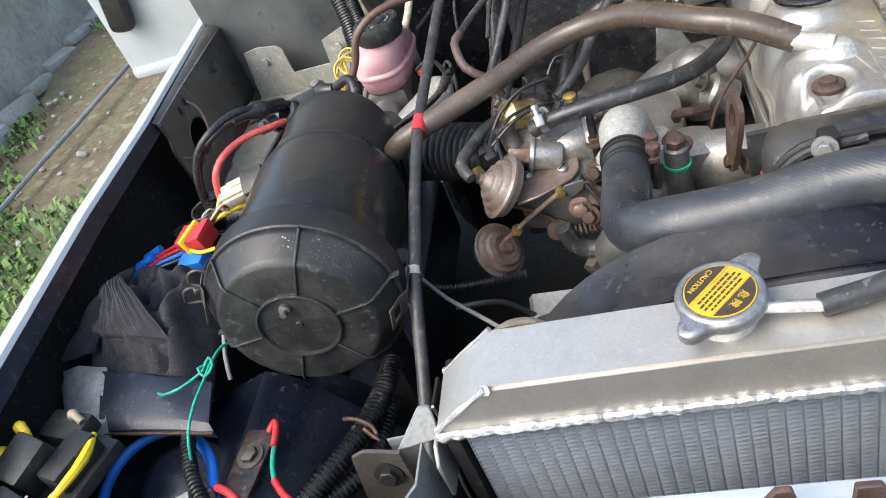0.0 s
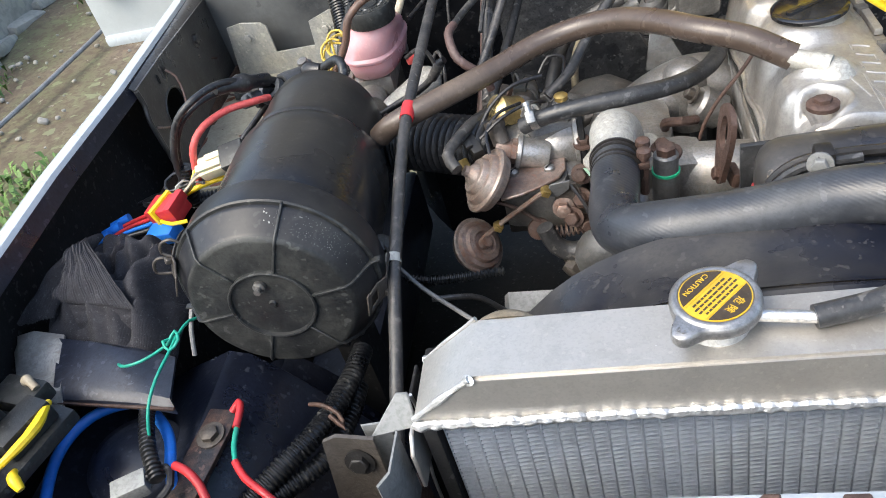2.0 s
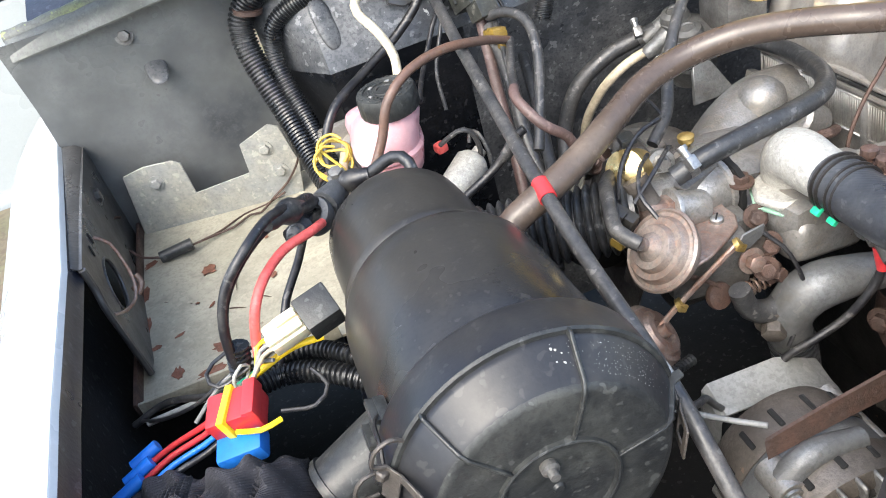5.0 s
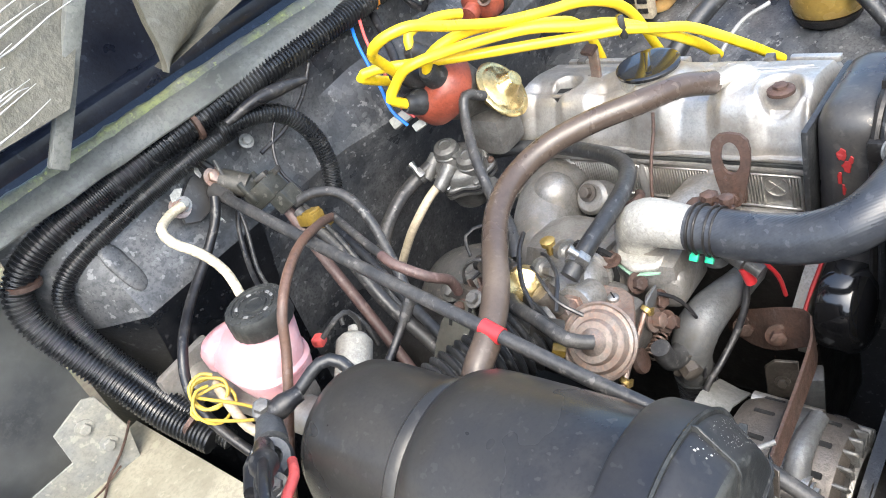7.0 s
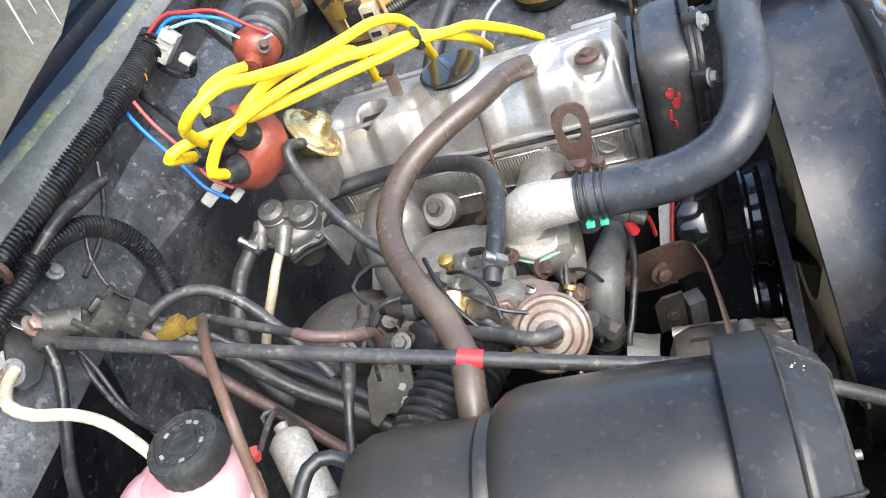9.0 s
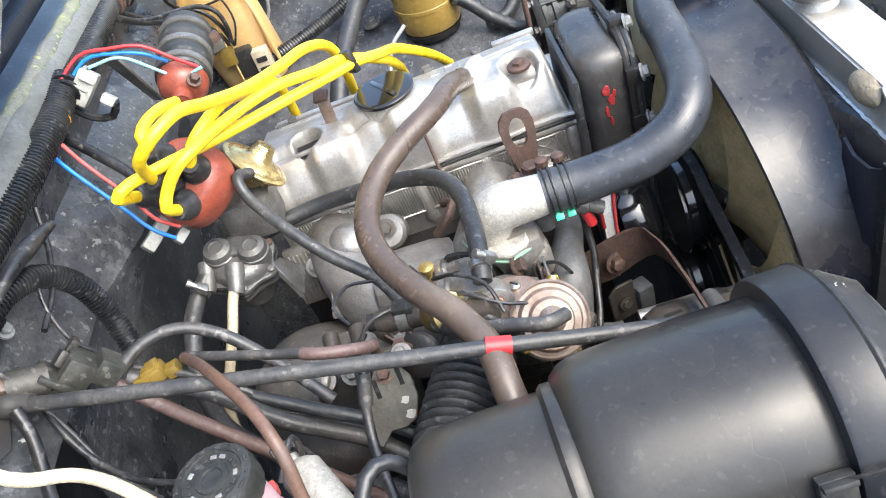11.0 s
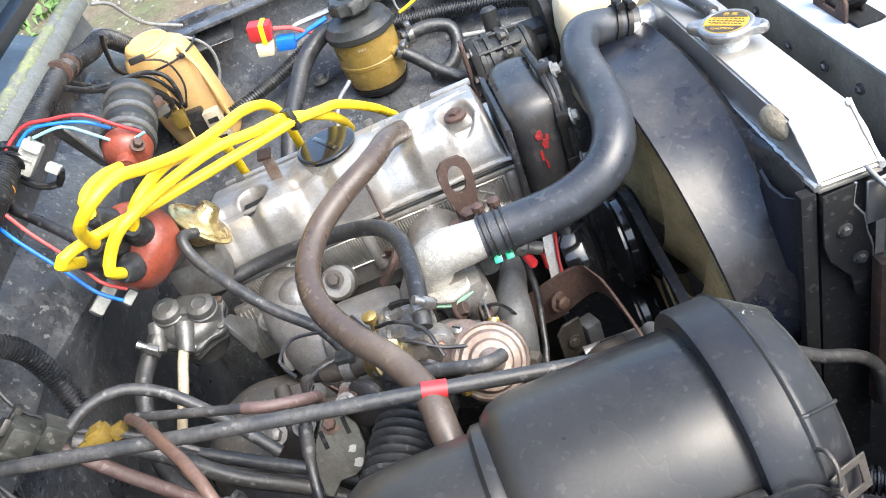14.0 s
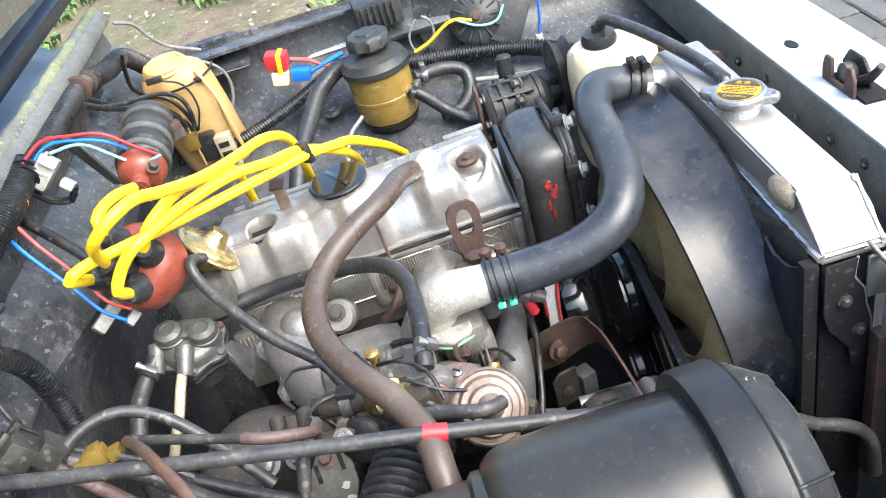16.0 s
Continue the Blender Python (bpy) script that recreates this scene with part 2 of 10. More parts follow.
M["capmetal"] = surf("dull_plated_cap", (0.36, 0.355, 0.35), 0.33, 0.75, dirt=(0.25, 0.235, 0.22), amount=0.5, scale=40, bump=0.08)
M["plateolive"] = surf("stained_olive_plate", (0.105, 0.105, 0.085), 0.45, 0.2, dirt=(0.05, 0.042, 0.032), amount=0.7, scale=22, bump=0.3, spots=((0.20, 0.085, 0.04), 45, 0.03))
M["capsilver"] = surf("pressed_steel_capsule", (0.29, 0.25, 0.22), 0.46, 0.4, dirt=(0.17, 0.105, 0.075), amount=0.8, scale=45, bump=0.3, wear=0.6)
M["castpale"] = surf("pale_grey_sheet_metal", (0.30, 0.30, 0.29), 0.5, 0.3, dirt=(0.20, 0.195, 0.18), amount=0.6, scale=22, bump=0.2, wear=0.5)
M["barescrape"] = surf("scraped_bare_metal", (0.55, 0.53, 0.49), 0.5, 0.2, dirt=(0.22, 0.19, 0.16), amount=0.7, scale=26, bump=0.5, spots=((0.50, 0.48, 0.43), 30, 0.07), wear=0.6)
M["ruststrap"] = surf("chipped_black_strap", (0.022, 0.022, 0.024), 0.4, dirt=(0.10, 0.055, 0.038), amount=0.75, scale=34, bump=0.4, spots=((0.24, 0.21, 0.18), 55, 0.04), wear=0.6)
M["castbrown"] = surf("oily_brown_casting", (0.115, 0.100, 0.086), 0.42, 0.35, dirt=(0.045, 0.038, 0.032), amount=0.7, scale=26, bump=0.35, spots=((0.15, 0.10, 0.07), 50, 0.02), wear=0.6)
M["pumpcast"] = surf("grimy_pump_casting", (0.17, 0.17, 0.165), 0.42, 0.5, dirt=(0.07, 0.064, 0.055), amount=0.75, scale=34, bump=0.3, wear=0.6)
M["stain"] = surf("red_brown_rust", (0.19, 0.075, 0.042), 0.75, dirt=(0.09, 0.045, 0.03), amount=0.6, scale=70, bump=0.4)
M["corroded"] = surf("corroded_weld", (0.30, 0.255, 0.185), 0.6, 0.2, dirt=(0.16, 0.125, 0.08), amount=0.8, scale=60, bump=0.7)
M["sealgreen"] = surf("pale_green_sealant", (0.30, 0.48, 0.36), 0.45, bump=0.2)
M["recess"] = surf("glossy_black_paint", (0.006, 0.007, 0.009), 0.3, dirt=(0.014, 0.014, 0.016), amount=0.5, scale=14, spots=((0.20, 0.20, 0.20), 60, -0.01), spec=0.3)
M["orange"] = surf("orange_tie", (0.75, 0.30, 0.03), 0.45, bump=0.1)
M["ochre"] = surf("ochre_connector", (0.19, 0.125, 0.02), 0.45, bump=0.1)
M["wire"] = surf("black_wire", (0.012, 0.012, 0.014), 0.36, dirt=(0.05, 0.047, 0.043), amount=0.4, scale=40, bump=0.1)
M["greywire"] = surf("grey_wire", (0.22, 0.22, 0.215), 0.45, bump=0.1)
M["cloth"] = surf("dark_knitted_cloth", (0.026, 0.0255, 0.031), 0.95, dirt=(0.038, 0.037, 0.043), amount=0.6, scale=24, bump=0.45, fine=900, weave=420)
M["pad"] = surf("foil_faced_felt", (0.125, 0.118, 0.090), 0.45, 0.25, dirt=(0.075, 0.070, 0.055), amount=0.8, scale=14, bump=0.7, fine=160, spots=((0.30, 0.30, 0.275), 90, 0.0))
M["streak"] = surf("pale_streak", (0.48, 0.48, 0.45), 0.45, 0.2, bump=0.2)
M["seal"] = surf("weathered_rubber_seal", (0.16, 0.165, 0.155), 0.65, dirt=(0.24, 0.28, 0.085), amount=0.55, scale=11, bump=0.6, spots=((0.44, 0.45, 0.42), 34, 0.05))
M["sticker"] = surf("yellow_sticker", (0.58, 0.37, 0.025), 0.35, bump=0.02, wear=0.2)
M["ink"] = surf("black_ink", (0.05, 0.035, 0.02), 0.4, bump=0.02)
M["worn"] = surf("worn_black_steel", (0.070, 0.068, 0.066), 0.30, dirt=(0.035, 0.034, 0.034), amount=0.7, scale=14, bump=0.2, spots=((0.42, 0.41, 0.38), 42, -0.005), wear=0.6)
# near-black standing in for deep shade in voids; also holes, slots and a gasket
M["dark"] = surf("deep_shade_black", (0.0022, 0.0022, 0.0025), 0.95, bump=0.3)
M["soil"] = surf("bare_soil", (0.155, 0.112, 0.074), 0.95, dirt=(0.10, 0.112, 0.05), amount=0.75, scale=1.9, bump=1.0, fine=40, spots=((0.28, 0.24, 0.18), 22, 0.05), wear=0.7)
M["grass"] = surf("weed_leaf", (0.105, 0.19, 0.04), 0.6, dirt=(0.16, 0.25, 0.065), amount=0.5, scale=3, bump=0.1)
M["concrete"] = surf("weathered_concrete", (0.36, 0.345, 0.31), 0.9, dirt=(0.21, 0.20, 0.155), amount=0.7, scale=2.2, bump=0.6, fine=30)
M["paver"] = surf("grey_paver", (0.115, 0.112, 0.105), 0.9, dirt=(0.085, 0.082, 0.072), amount=0.5, scale=5, bump=0.6, fine=60, varied=True)


# ---- building tools ----
def obj(name, verts, faces, material, parent=None, label="", smooth=True):
    me = bpy.data.meshes.new(name)
    me.from_pydata([tuple(v) for v in verts], [], [tuple(f) for f in faces])
    me.materials.append(material)
    if smooth:
        me.shade_smooth()
        me.set_sharp_from_angle(angle=radians(40))
    ob = new(name, me)
    if parent is not None:
        ob.parent = parent
        ob.matrix_parent_inverse = parent.matrix_basis.inverted()
    if label:
        ob["label"] = label
    return ob


def part(name, bm, material, parent=None, label="", smooth=True):
    """Link a bmesh (or a (verts, faces) pair) as one mesh object under a thing."""
    if isinstance(bm, tuple):
        return obj(name, bm[0], bm[1], material, parent, label, smooth)
    me = bpy.data.meshes.new(name)
    bm.normal_update()
    bm.to_mesh(me)
    bm.free()
    me.materials.append(material)
    if smooth:
        me.shade_smooth()
        me.set_sharp_from_angle(angle=radians(40))
    ob = new(name, me)
    if parent is not None:
        ob.parent = parent
        ob.matrix_parent_inverse = parent.matrix_basis.inverted()
    if label:
        ob["label"] = label
    return ob


def thing(name, at, label, category, group="", kind=""):
    e = new(name)
    e.empty_display_size = 0.02
    e.matrix_basis = Matrix.Translation(at)
    return tagged(e, label, category, group, kind)


def join(*pieces):
    verts, faces = [], []
    for v, f in pieces:
        k = len(verts)
        verts += [tuple(p) for p in v]
        faces += [tuple(i + k for i in q) for q in f]
    return verts, faces


def spline(pts, step=0.008):
    """Points at even steps along a smooth line through the given points."""
    p = [Vector(q) for q in pts]
    if len(p) == 2:
        n = max(2, int((p[1] - p[0]).length / step))
        return [p[0].lerp(p[1], i / n) for i in range(n + 1)]
    ext = [2 * p[0] - p[1]] + p + [2 * p[-1] - p[-2]]
    out = []
    for i in range(1, len(ext) - 2):
        a, b, c, d = ext[i - 1:i + 3]
        n = max(2, int((c - b).length / step))
        for k in range(n):
            t = k / n
            out.append(0.5 * (2 * b + (c - a) * t + (2 * a - 5 * b + 4 * c - d) * t * t + (3 * b - a - 3 * c + d) * t ** 3))
    out.append(p[-1])
    return out


def even(line, gap):
    """The same line with points at one even gap."""
    out, left = [line[0]], gap
    for a, b in zip(line, line[1:]):
        d, at = (b - a).length, 0.0
        while d - at >= left:
            at += left
            out.append(a.lerp(b, at / d))
            left = gap
        left -= d - at
    return out


def tube(pts, r, n=12, step=0.008, rib=None, hollow=False, wob=0.0):
    """A round tube along a smooth line. r: radius, or radii at the given points. rib: (pitch, depth) of corrugation."""
    line = spline(pts, step)
    if rib:
        line = even(spline(pts, 0.003), rib[0] / 4)
    m = len(line)
    tan = [(line[min(i + 1, m - 1)] - line[max(i - 1, 0)]).normalized() for i in range(m)]
    up = Vector((0, 0, 1)) if abs(tan[0].z) < 0.9 else Vector((1, 0, 0))
    side = tan[0].cross(up).normalized()
    verts, faces, dist = [], [], 0.0
    for i in range(m):
        if i:
            dist += (line[i] - line[i - 1]).length
        side = (side - tan[i] * side.dot(tan[i])).normalized()
        top = side.cross(tan[i])
        if isinstance(r, (list, tuple)):
            f = i / (m - 1) * (len(r) - 1)
            k = min(int(f), len(r) - 2)
            rad = r[k] + (r[k + 1] - r[k]) * (f - k)
        else:
            rad = r
        if rib:
            rad += rib[1] * (0.5, 0.5, -0.5, -0.5)[i % 4]
        if wob:
            rad *= 1 + wob * noise.noise(line[i] * 60)
        for j in range(n):
            a = 2 * math.pi * j / n
            verts.append(line[i] + (side * math.cos(a) + top * math.sin(a)) * rad)
    for i in range(m - 1):
        for j in range(n):
            faces.append((i * n + j, i * n + (j + 1) % n, (i + 1) * n + (j + 1) % n, (i + 1) * n + j))
    if hollow:
        k = len(verts)
        for e in (0, m - 1):
            c = line[e]
            verts += [c + (Vector(verts[e * n + j]) - c) * 0.7 for j in range(n)]
            verts += [c + (Vector(verts[e * n + j]) - c) * 0.7 + tan[e] * (0.012 if e == 0 else -0.012) for j in range(n)]
        for s, e in enumerate((0, m - 1)):
            o, q = k + s * 2 * n, k + s * 2 * n + n
            for j in range(n):
                faces.append((e * n + j, e * n + (j + 1) % n, o + (j + 1) % n, o + j))
                faces.append((o + j, o + (j + 1) % n, q + (j + 1) % n, q + j))
            faces.append(tuple(q + j for j in range(n)))
    else:
        faces += [tuple(range(n))[::-1], tuple((m - 1) * n + j for j in range(n))]
    return verts, faces


def axis_frame(at, way):
    """A pose whose z runs along way."""
    return Matrix.Translation(at) @ Vector(way).to_track_quat("Z", "Y").to_matrix().to_4x4()


def lathe(profile, m, n=28, wave=None):
    """Turn a profile of (radius, height) about the z axis of the pose m. wave: (lobes, depth)."""
    verts, faces = [], []
    k = len(profile)
    for j in range(n):
        a = 2 * math.pi * j / n
        w = 1 + (wave[1] * math.cos(wave[0] * a) if wave else 0)
        for r, h in profile:
            verts.append(m @ Vector((r * w * math.cos(a), r * w * math.sin(a), h)))
    for j in range(n):
        for i in range(k - 1):
            a, b = j * k + i, ((j + 1) % n) * k + i
            faces.append((a, b, b + 1, a + 1))
    if profile[0][0] > 1e-5:
        faces.append(tuple(j * k for j in range(n))[::-1])
    if profile[-1][0] > 1e-5:
        faces.append(tuple(j * k + k - 1 for j in range(n)))
    return verts, faces


def box(at, size, bev=0.002, turn=(0, 0, 0), m=None, seg=2):
    bm = bmesh.new()
    bmesh.ops.create_cube(bm, size=1)
    bmesh.ops.scale(bm, vec=size, verts=bm.verts)
    if bev:
        bmesh.ops.bevel(bm, geom=bm.edges[:], offset=bev, segments=seg, affect="EDGES", profile=0.6)
    bm.transform((m or Matrix()) @ pose(*at, *turn))
    v, f = [tuple(x.co) for x in bm.verts], []
    bm.verts.index_update()
    f = [tuple(x.index for x in g.verts) for g in bm.faces]
    bm.free()
    return v, f


def plate(outline, thick, m, bev=0.0008):
    """A flat plate of an outline in the xy plane of pose m, thick along its z."""
    bm = bmesh.new()
    vs = [bm.verts.new((x, y, 0)) for x, y in outline]
    f = bm.faces.new(vs)
    if f.normal.z < 0:
        f.normal_flip()
    r = bmesh.ops.extrude_face_region(bm, geom=[f])
    bmesh.ops.translate(bm, vec=(0, 0, thick), verts=[g for g in r["geom"] if isinstance(g, bmesh.types.BMVert)])
    bmesh.ops.recalc_face_normals(bm, faces=bm.faces[:])
    if bev:
        bmesh.ops.bevel(bm, geom=bm.edges[:], offset=bev, segments=1, affect="EDGES")
    bm.transform(m)
    bm.verts.index_update()
    out = [tuple(x.co) for x in bm.verts], [tuple(x.index for x in g.verts) for g in bm.faces]
    bm.free()
    return out


def sheet(rows, thick=0.0012, way=(0, 0, -1)):
    """A pressed sheet through rows of points, with thickness along way."""
    k, w = len(rows[0]), Vector(way) * thick
    top = [Vector(p) for r in rows for p in r]
    n, m = len(top), len(rows)
    verts = top + [p + w for p in top]
    faces = []
    for i in range(m - 1):
        for j in range(k - 1):
            a = i * k + j
            faces.append((a, a + 1, a + k + 1, a + k))
            faces.append((n + a, n + a + k, n + a + k + 1, n + a + 1))
    rim = [j for j in range(k)] + [i * k + k - 1 for i in range(1, m)] + [(m - 1) * k + j for j in range(k - 2, -1, -1)] + [i * k for i in range(m - 2, 0, -1)]
    for a, b in zip(rim, rim[1:] + rim[:1]):
        faces.append((a, n + a, n + b, b))
    return verts, faces


def ring(at, way, r, width, thick=0.0012, n=28):
    return lathe([(r, -width / 2), (r + thick, -width / 2), (r + thick, width / 2), (r, width / 2), (r, -width / 2)][:4] + [(r, width / 2)], axis_frame(at, way), n)


def hexbolt(at, way, r=0.006, h=0.005, washer=True):
    m = axis_frame(at, way)
    v, f = lathe([(r, 0.001), (r, h), (r * 0.85, h + 0.0008)], m, 6)
    if washer:
        return join((v, f), lathe([(r * 1.55, -0.001), (r * 1.55, 0.0012), (r * 1.2, 0.0014)], m, 16))
    return v, f


def clamp(parent, at, way, r, side=(0, 0, 1), width=0.009, material=None, name="hose_clamp"):
    """A worm or wire clamp round a hose, with its screw."""
    way, side = Vector(way).normalized(), Vector(side)
    side = (side - way * side.dot(way)).normalized()
    screw = Vector(at) + side * (r + 0.005)
    cross = way.cross(side)
    geo = join(ring(at, way, r, width), box((0, 0, 0), (0.009, 0.008, 0.012), 0.0015, m=axis_frame(screw, cross)),
               lathe([(0.0035, 0), (0.0035, 0.012), (0.0045, 0.012), (0.0045, 0.016)], axis_frame(screw, cross), 10))
    return part(name, geo, material or M["steel"], parent)


def cable(name, pts, r, material, label, category="cable", n=10, rib=None, group="", hollow=False, step=0.008):
    ob = part(name, tube(pts, r, n, step, rib, hollow), material)
    return tagged(ob, label, category, group)


def writing(name, body, size, m, material, parent, depth=0.0003):
    c = bpy.data.curves.new(name, "FONT")
    c.body, c.size, c.extrude, c.align_x, c.align_y = body, size, depth, "CENTER", "CENTER"
    c.materials.append(material)
    ob = new(name, c)
    ob.parent = parent
    ob.matrix_parent_inverse = parent.matrix_basis.inverted()
    ob.matrix_basis = m
    return ob


# ---- ground and yard ----
def ground_sheet():
    xs = [-60, -20, -8, -5, -4, -3.4, -3, -2.6, -2.2, -1.8, -1.4, -1, -0.5, 0, 0.5, 1, 1.5, 2, 2.5, 3, 3.5, 4, 4.6, 5.2, 6, 8, 20, 60]
    ys = [-60, -20, -8, -5, -3, -2, -1, 0, 0.5, 1, 1.5, 2, 2.5, 3, 3.5, 4, 4.6, 5.4, 6.5, 8, 12, 20, 60]
    return sheet([[(x, y, 0.03 * noise.noise(Vector((x, y, 0)) * 1.3) - 0.02 if y > -0.3 or x < -0.8 else -0.06) for x in xs] for y in ys], 0.2)


tagged(part("ground", ground_sheet(), M["soil"]), "bare brown soil yard with thin weeds", "ground", kind="structure")


def tufts(name, n, xr, yr, size):
    rnd = random.Random(5)
    verts, faces = [], []
    for _ in range(n):
        cx, cy = rnd.uniform(*xr), rnd.uniform(*yr)
        if noise.noise(Vector((cx, cy, 3)) * 0.9) < -0.05:
            continue
        for _ in range(rnd.randint(5, 10)):
            a, s = rnd.uniform(0, 6.3), size * rnd.uniform(0.5, 1.3)
            x, y = cx + rnd.gauss(0, 0.05), cy + rnd.gauss(0, 0.05)
            d = Vector((math.cos(a), math.sin(a), 0))
            w = Vector((-d.y, d.x, 0)) * s * 0.28
            b, mid, tip = Vector((x, y, -0.02)), Vector((x, y, s * 0.6)) + d * s * 0.4, Vector((x, y, s * 0.7)) + d * s
            k = len(verts)
            verts += [b, mid - w, tip, mid + w]
            faces.append((k, k + 1, k + 2, k + 3))
    return tagged(part(name, (verts, faces), M["grass"]), "small green weeds growing in the soil", "weeds", kind="stuff")


tufts("weeds", 1900, (-3.1, -1.2), (0.6, 4.8), 0.030)
tufts("weeds", 900, (1.6, 6.0), (0.4, 3.5), 0.06)
rnd = random.Random(9)
peb = []
for i in range(420):
    s_ = rnd.uniform(0.008, 0.028)
    lo = i % 2
    x, y = (rnd.uniform(-2.95, -1.4), rnd.uniform(0.9, 4.6)) if lo else (rnd.uniform(1.6, 5), rnd.uniform(0.5, 3))
    peb.append(box((x, y, s_ * 0.1), (s_ * rnd.uniform(0.8, 1.6), s_, s_ * 0.7), s_ * 0.22, (rnd.uniform(0, 40), rnd.uniform(0, 40), rnd.uniform(0, 180)), seg=1))
tagged(part("pebbles", join(*peb), M["concrete"]), "loose pale pebbles on the soil", "pebbles", kind="stuff")
wall = thing("garden_wall", (-3.3, 4.0, 0), "weathered grey concrete garden wall with a stone footing", "wall", kind="structure")
part("wall_face", box((-3.42, 5.0, 0.28), (0.3, 16, 0.56), 0.02, (0, 0, 4)), M["concrete"], wall)
for i in range(40):
    f = i * 0.3 - 3
    s_ = rnd.uniform(0.10, 0.20)
    part("footing_stone", box((-3.22 - f * 0.07 + rnd.uniform(-0.05, 0.05), 5.0 + f, 0.0), (s_, 0.29, s_ * 0.6), 0.03, (rnd.uniform(-12, 12), rnd.uniform(-12, 12), 4 + rnd.uniform(-15, 15)), seg=2), M["concrete"], wall)
rail = tagged(part("ground_pipe", tube([(-2.62, 0.2, 0.05), (-2.55, 1.9, 0.05), (-2.43, 3.0, 0.05), (-2.2, 6.0, 0.06)], 0.011, 8, 0.3), M["greywire"]), "thin grey pipe lying along the yard", "pipe")

paving = thing("pavement", (2.2, -1.6, 0), "grey concrete paving blocks laid in rows", "pavement", kind="structure")
part("bed", box((2.0, -2.2, -0.045), (4.4, 3.2, 0.03), 0.002), M["soil"], paving)
pv = bpy.data.meshes.new("paver")
v, f = box((0, 0, 0), (0.196, 0.096, 0.05), 0.006, seg=1)
pv.from_pydata(v, [], f)
pv.materials.append(M["paver"])
for i in range(12):
    for j in range(24):
        o = new("paver", pv)
        o.matrix_basis = pose(0.9 + i * 0.203 + (0.1 if j % 2 else 0), -0.75 - j * 0.102, -0.008 + rnd.uniform(-0.003, 0.003), 0, 0, rnd.uniform(-1, 1))
        o.parent = paving
        o.matrix_parent_inverse = paving.matrix_basis.inverted()


# ---- body of the car ----
def wing_edge(y):
    """Inner edge of the wing: x and z at a place along the car."""
    return -0.612 - 0.080 * (y - 0.08) - 0.050 * max(0.0, y - 0.5), 0.964 - 0.012 * (y - 0.08) - 0.042 * max(0.0, y - 0.3)


def fender(side):
    """The wing: an inner lip, a rounded shoulder and the outer side, in rows from front to back."""
    rows = []
    for y in [-0.30, -0.2, -0.1, 0.0, 0.1, 0.2, 0.3, 0.4, 0.5, 0.6, 0.7, 0.8, 0.9, 1.0]:
        xi, z = wing_edge(y)
        z -= 0.035 if side < 0 else 0
        prof = [(0.0, -0.004), (-0.003, 0), (-0.014, 0.0), (-0.022, -0.003), (-0.032, -0.010), (-0.06, -0.032), (-0.09, -0.060), (-0.115, -0.090), (-0.13, -0.13), (-0.14, -0.22), (-0.145, -0.42), (-0.13, -0.5)]
        rows.append([(side * (xi + dx), y, z + dz) for dx, dz in prof])
    return sheet(rows, 0.001, (side * 0.7, 0, -0.7))


fr = thing("front_wing", (-0.7, 0.3, 0.4), "white painted front wing with chipped inner edge", "car wing", "wings")
part("wing_panel", fender(1), M["white"], fr)
part("inner_lip", sheet([[(wing_edge(y)[0] + dx, y, wing_edge(y)[1] + dz) for dx, dz in ((0.0012, -0.004), (0.003, -0.016), (0.006, -0.022))] for y in [-0.3 + 0.1 * i for i in range(14)]], 0.0012), M["apron"], fr, "black folded lip with chipped paint")
fl = thing("front_wing", (0.7, 0.3, 0.4), "white front wing whose inside is painted black", "car wing", "wings")
part("wing_panel", fender(-1), M["white"], fl)
part("lip", box((0.655, 0.35, 0.975), (0.05, 1.2, 0.006), 0.002, (0, 0, 5.2)), M["bay"], fl, "rusty black folded edge")

# inner wings, floor and dark underside
inner = thing("inner_wing", (-0.63, 0.2, 0.6), "black painted inner wing with an open hole and brackets", "car body panel", kind="structure")
# near-black colour stands in for the shade below the wing
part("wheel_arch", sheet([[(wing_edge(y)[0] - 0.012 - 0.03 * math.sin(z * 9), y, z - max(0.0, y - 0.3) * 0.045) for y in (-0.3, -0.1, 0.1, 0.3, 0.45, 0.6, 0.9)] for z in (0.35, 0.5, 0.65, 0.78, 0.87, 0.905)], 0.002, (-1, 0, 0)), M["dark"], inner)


def holed(outline, centre, a, b, thick, m):
    """A plate whose outline runs round an oval hole."""
    n = len(outline)
    bm = bmesh.new()
    out_, in_ = [], []
    for i in range(n):
        p, q = Vector(outline[i]), Vector(outline[(i + 1) % n])
        for k in range(4):
            r = p.lerp(q, k / 4)
            t = math.atan2(r.y - centre[1], r.x - centre[0])
            out_.append(bm.verts.new((r.x, r.y, 0)))
            in_.append(bm.verts.new((centre[0] + a * math.cos(t), centre[1] + b * math.sin(t), 0)))
    k = len(out_)
    for i in range(k):
        bm.faces.new((out_[i], out_[(i + 1) % k], in_[(i + 1) % k], in_[i]))
    r = bmesh.ops.extrude_face_region(bm, geom=bm.faces[:])
    bmesh.ops.translate(bm, vec=(0, 0, thick), verts=[g for g in r["geom"] if isinstance(g, bmesh.types.BMVert)])
    bmesh.ops.recalc_face_normals(bm, faces=bm.faces[:])
    bm.transform(m)
    return bm


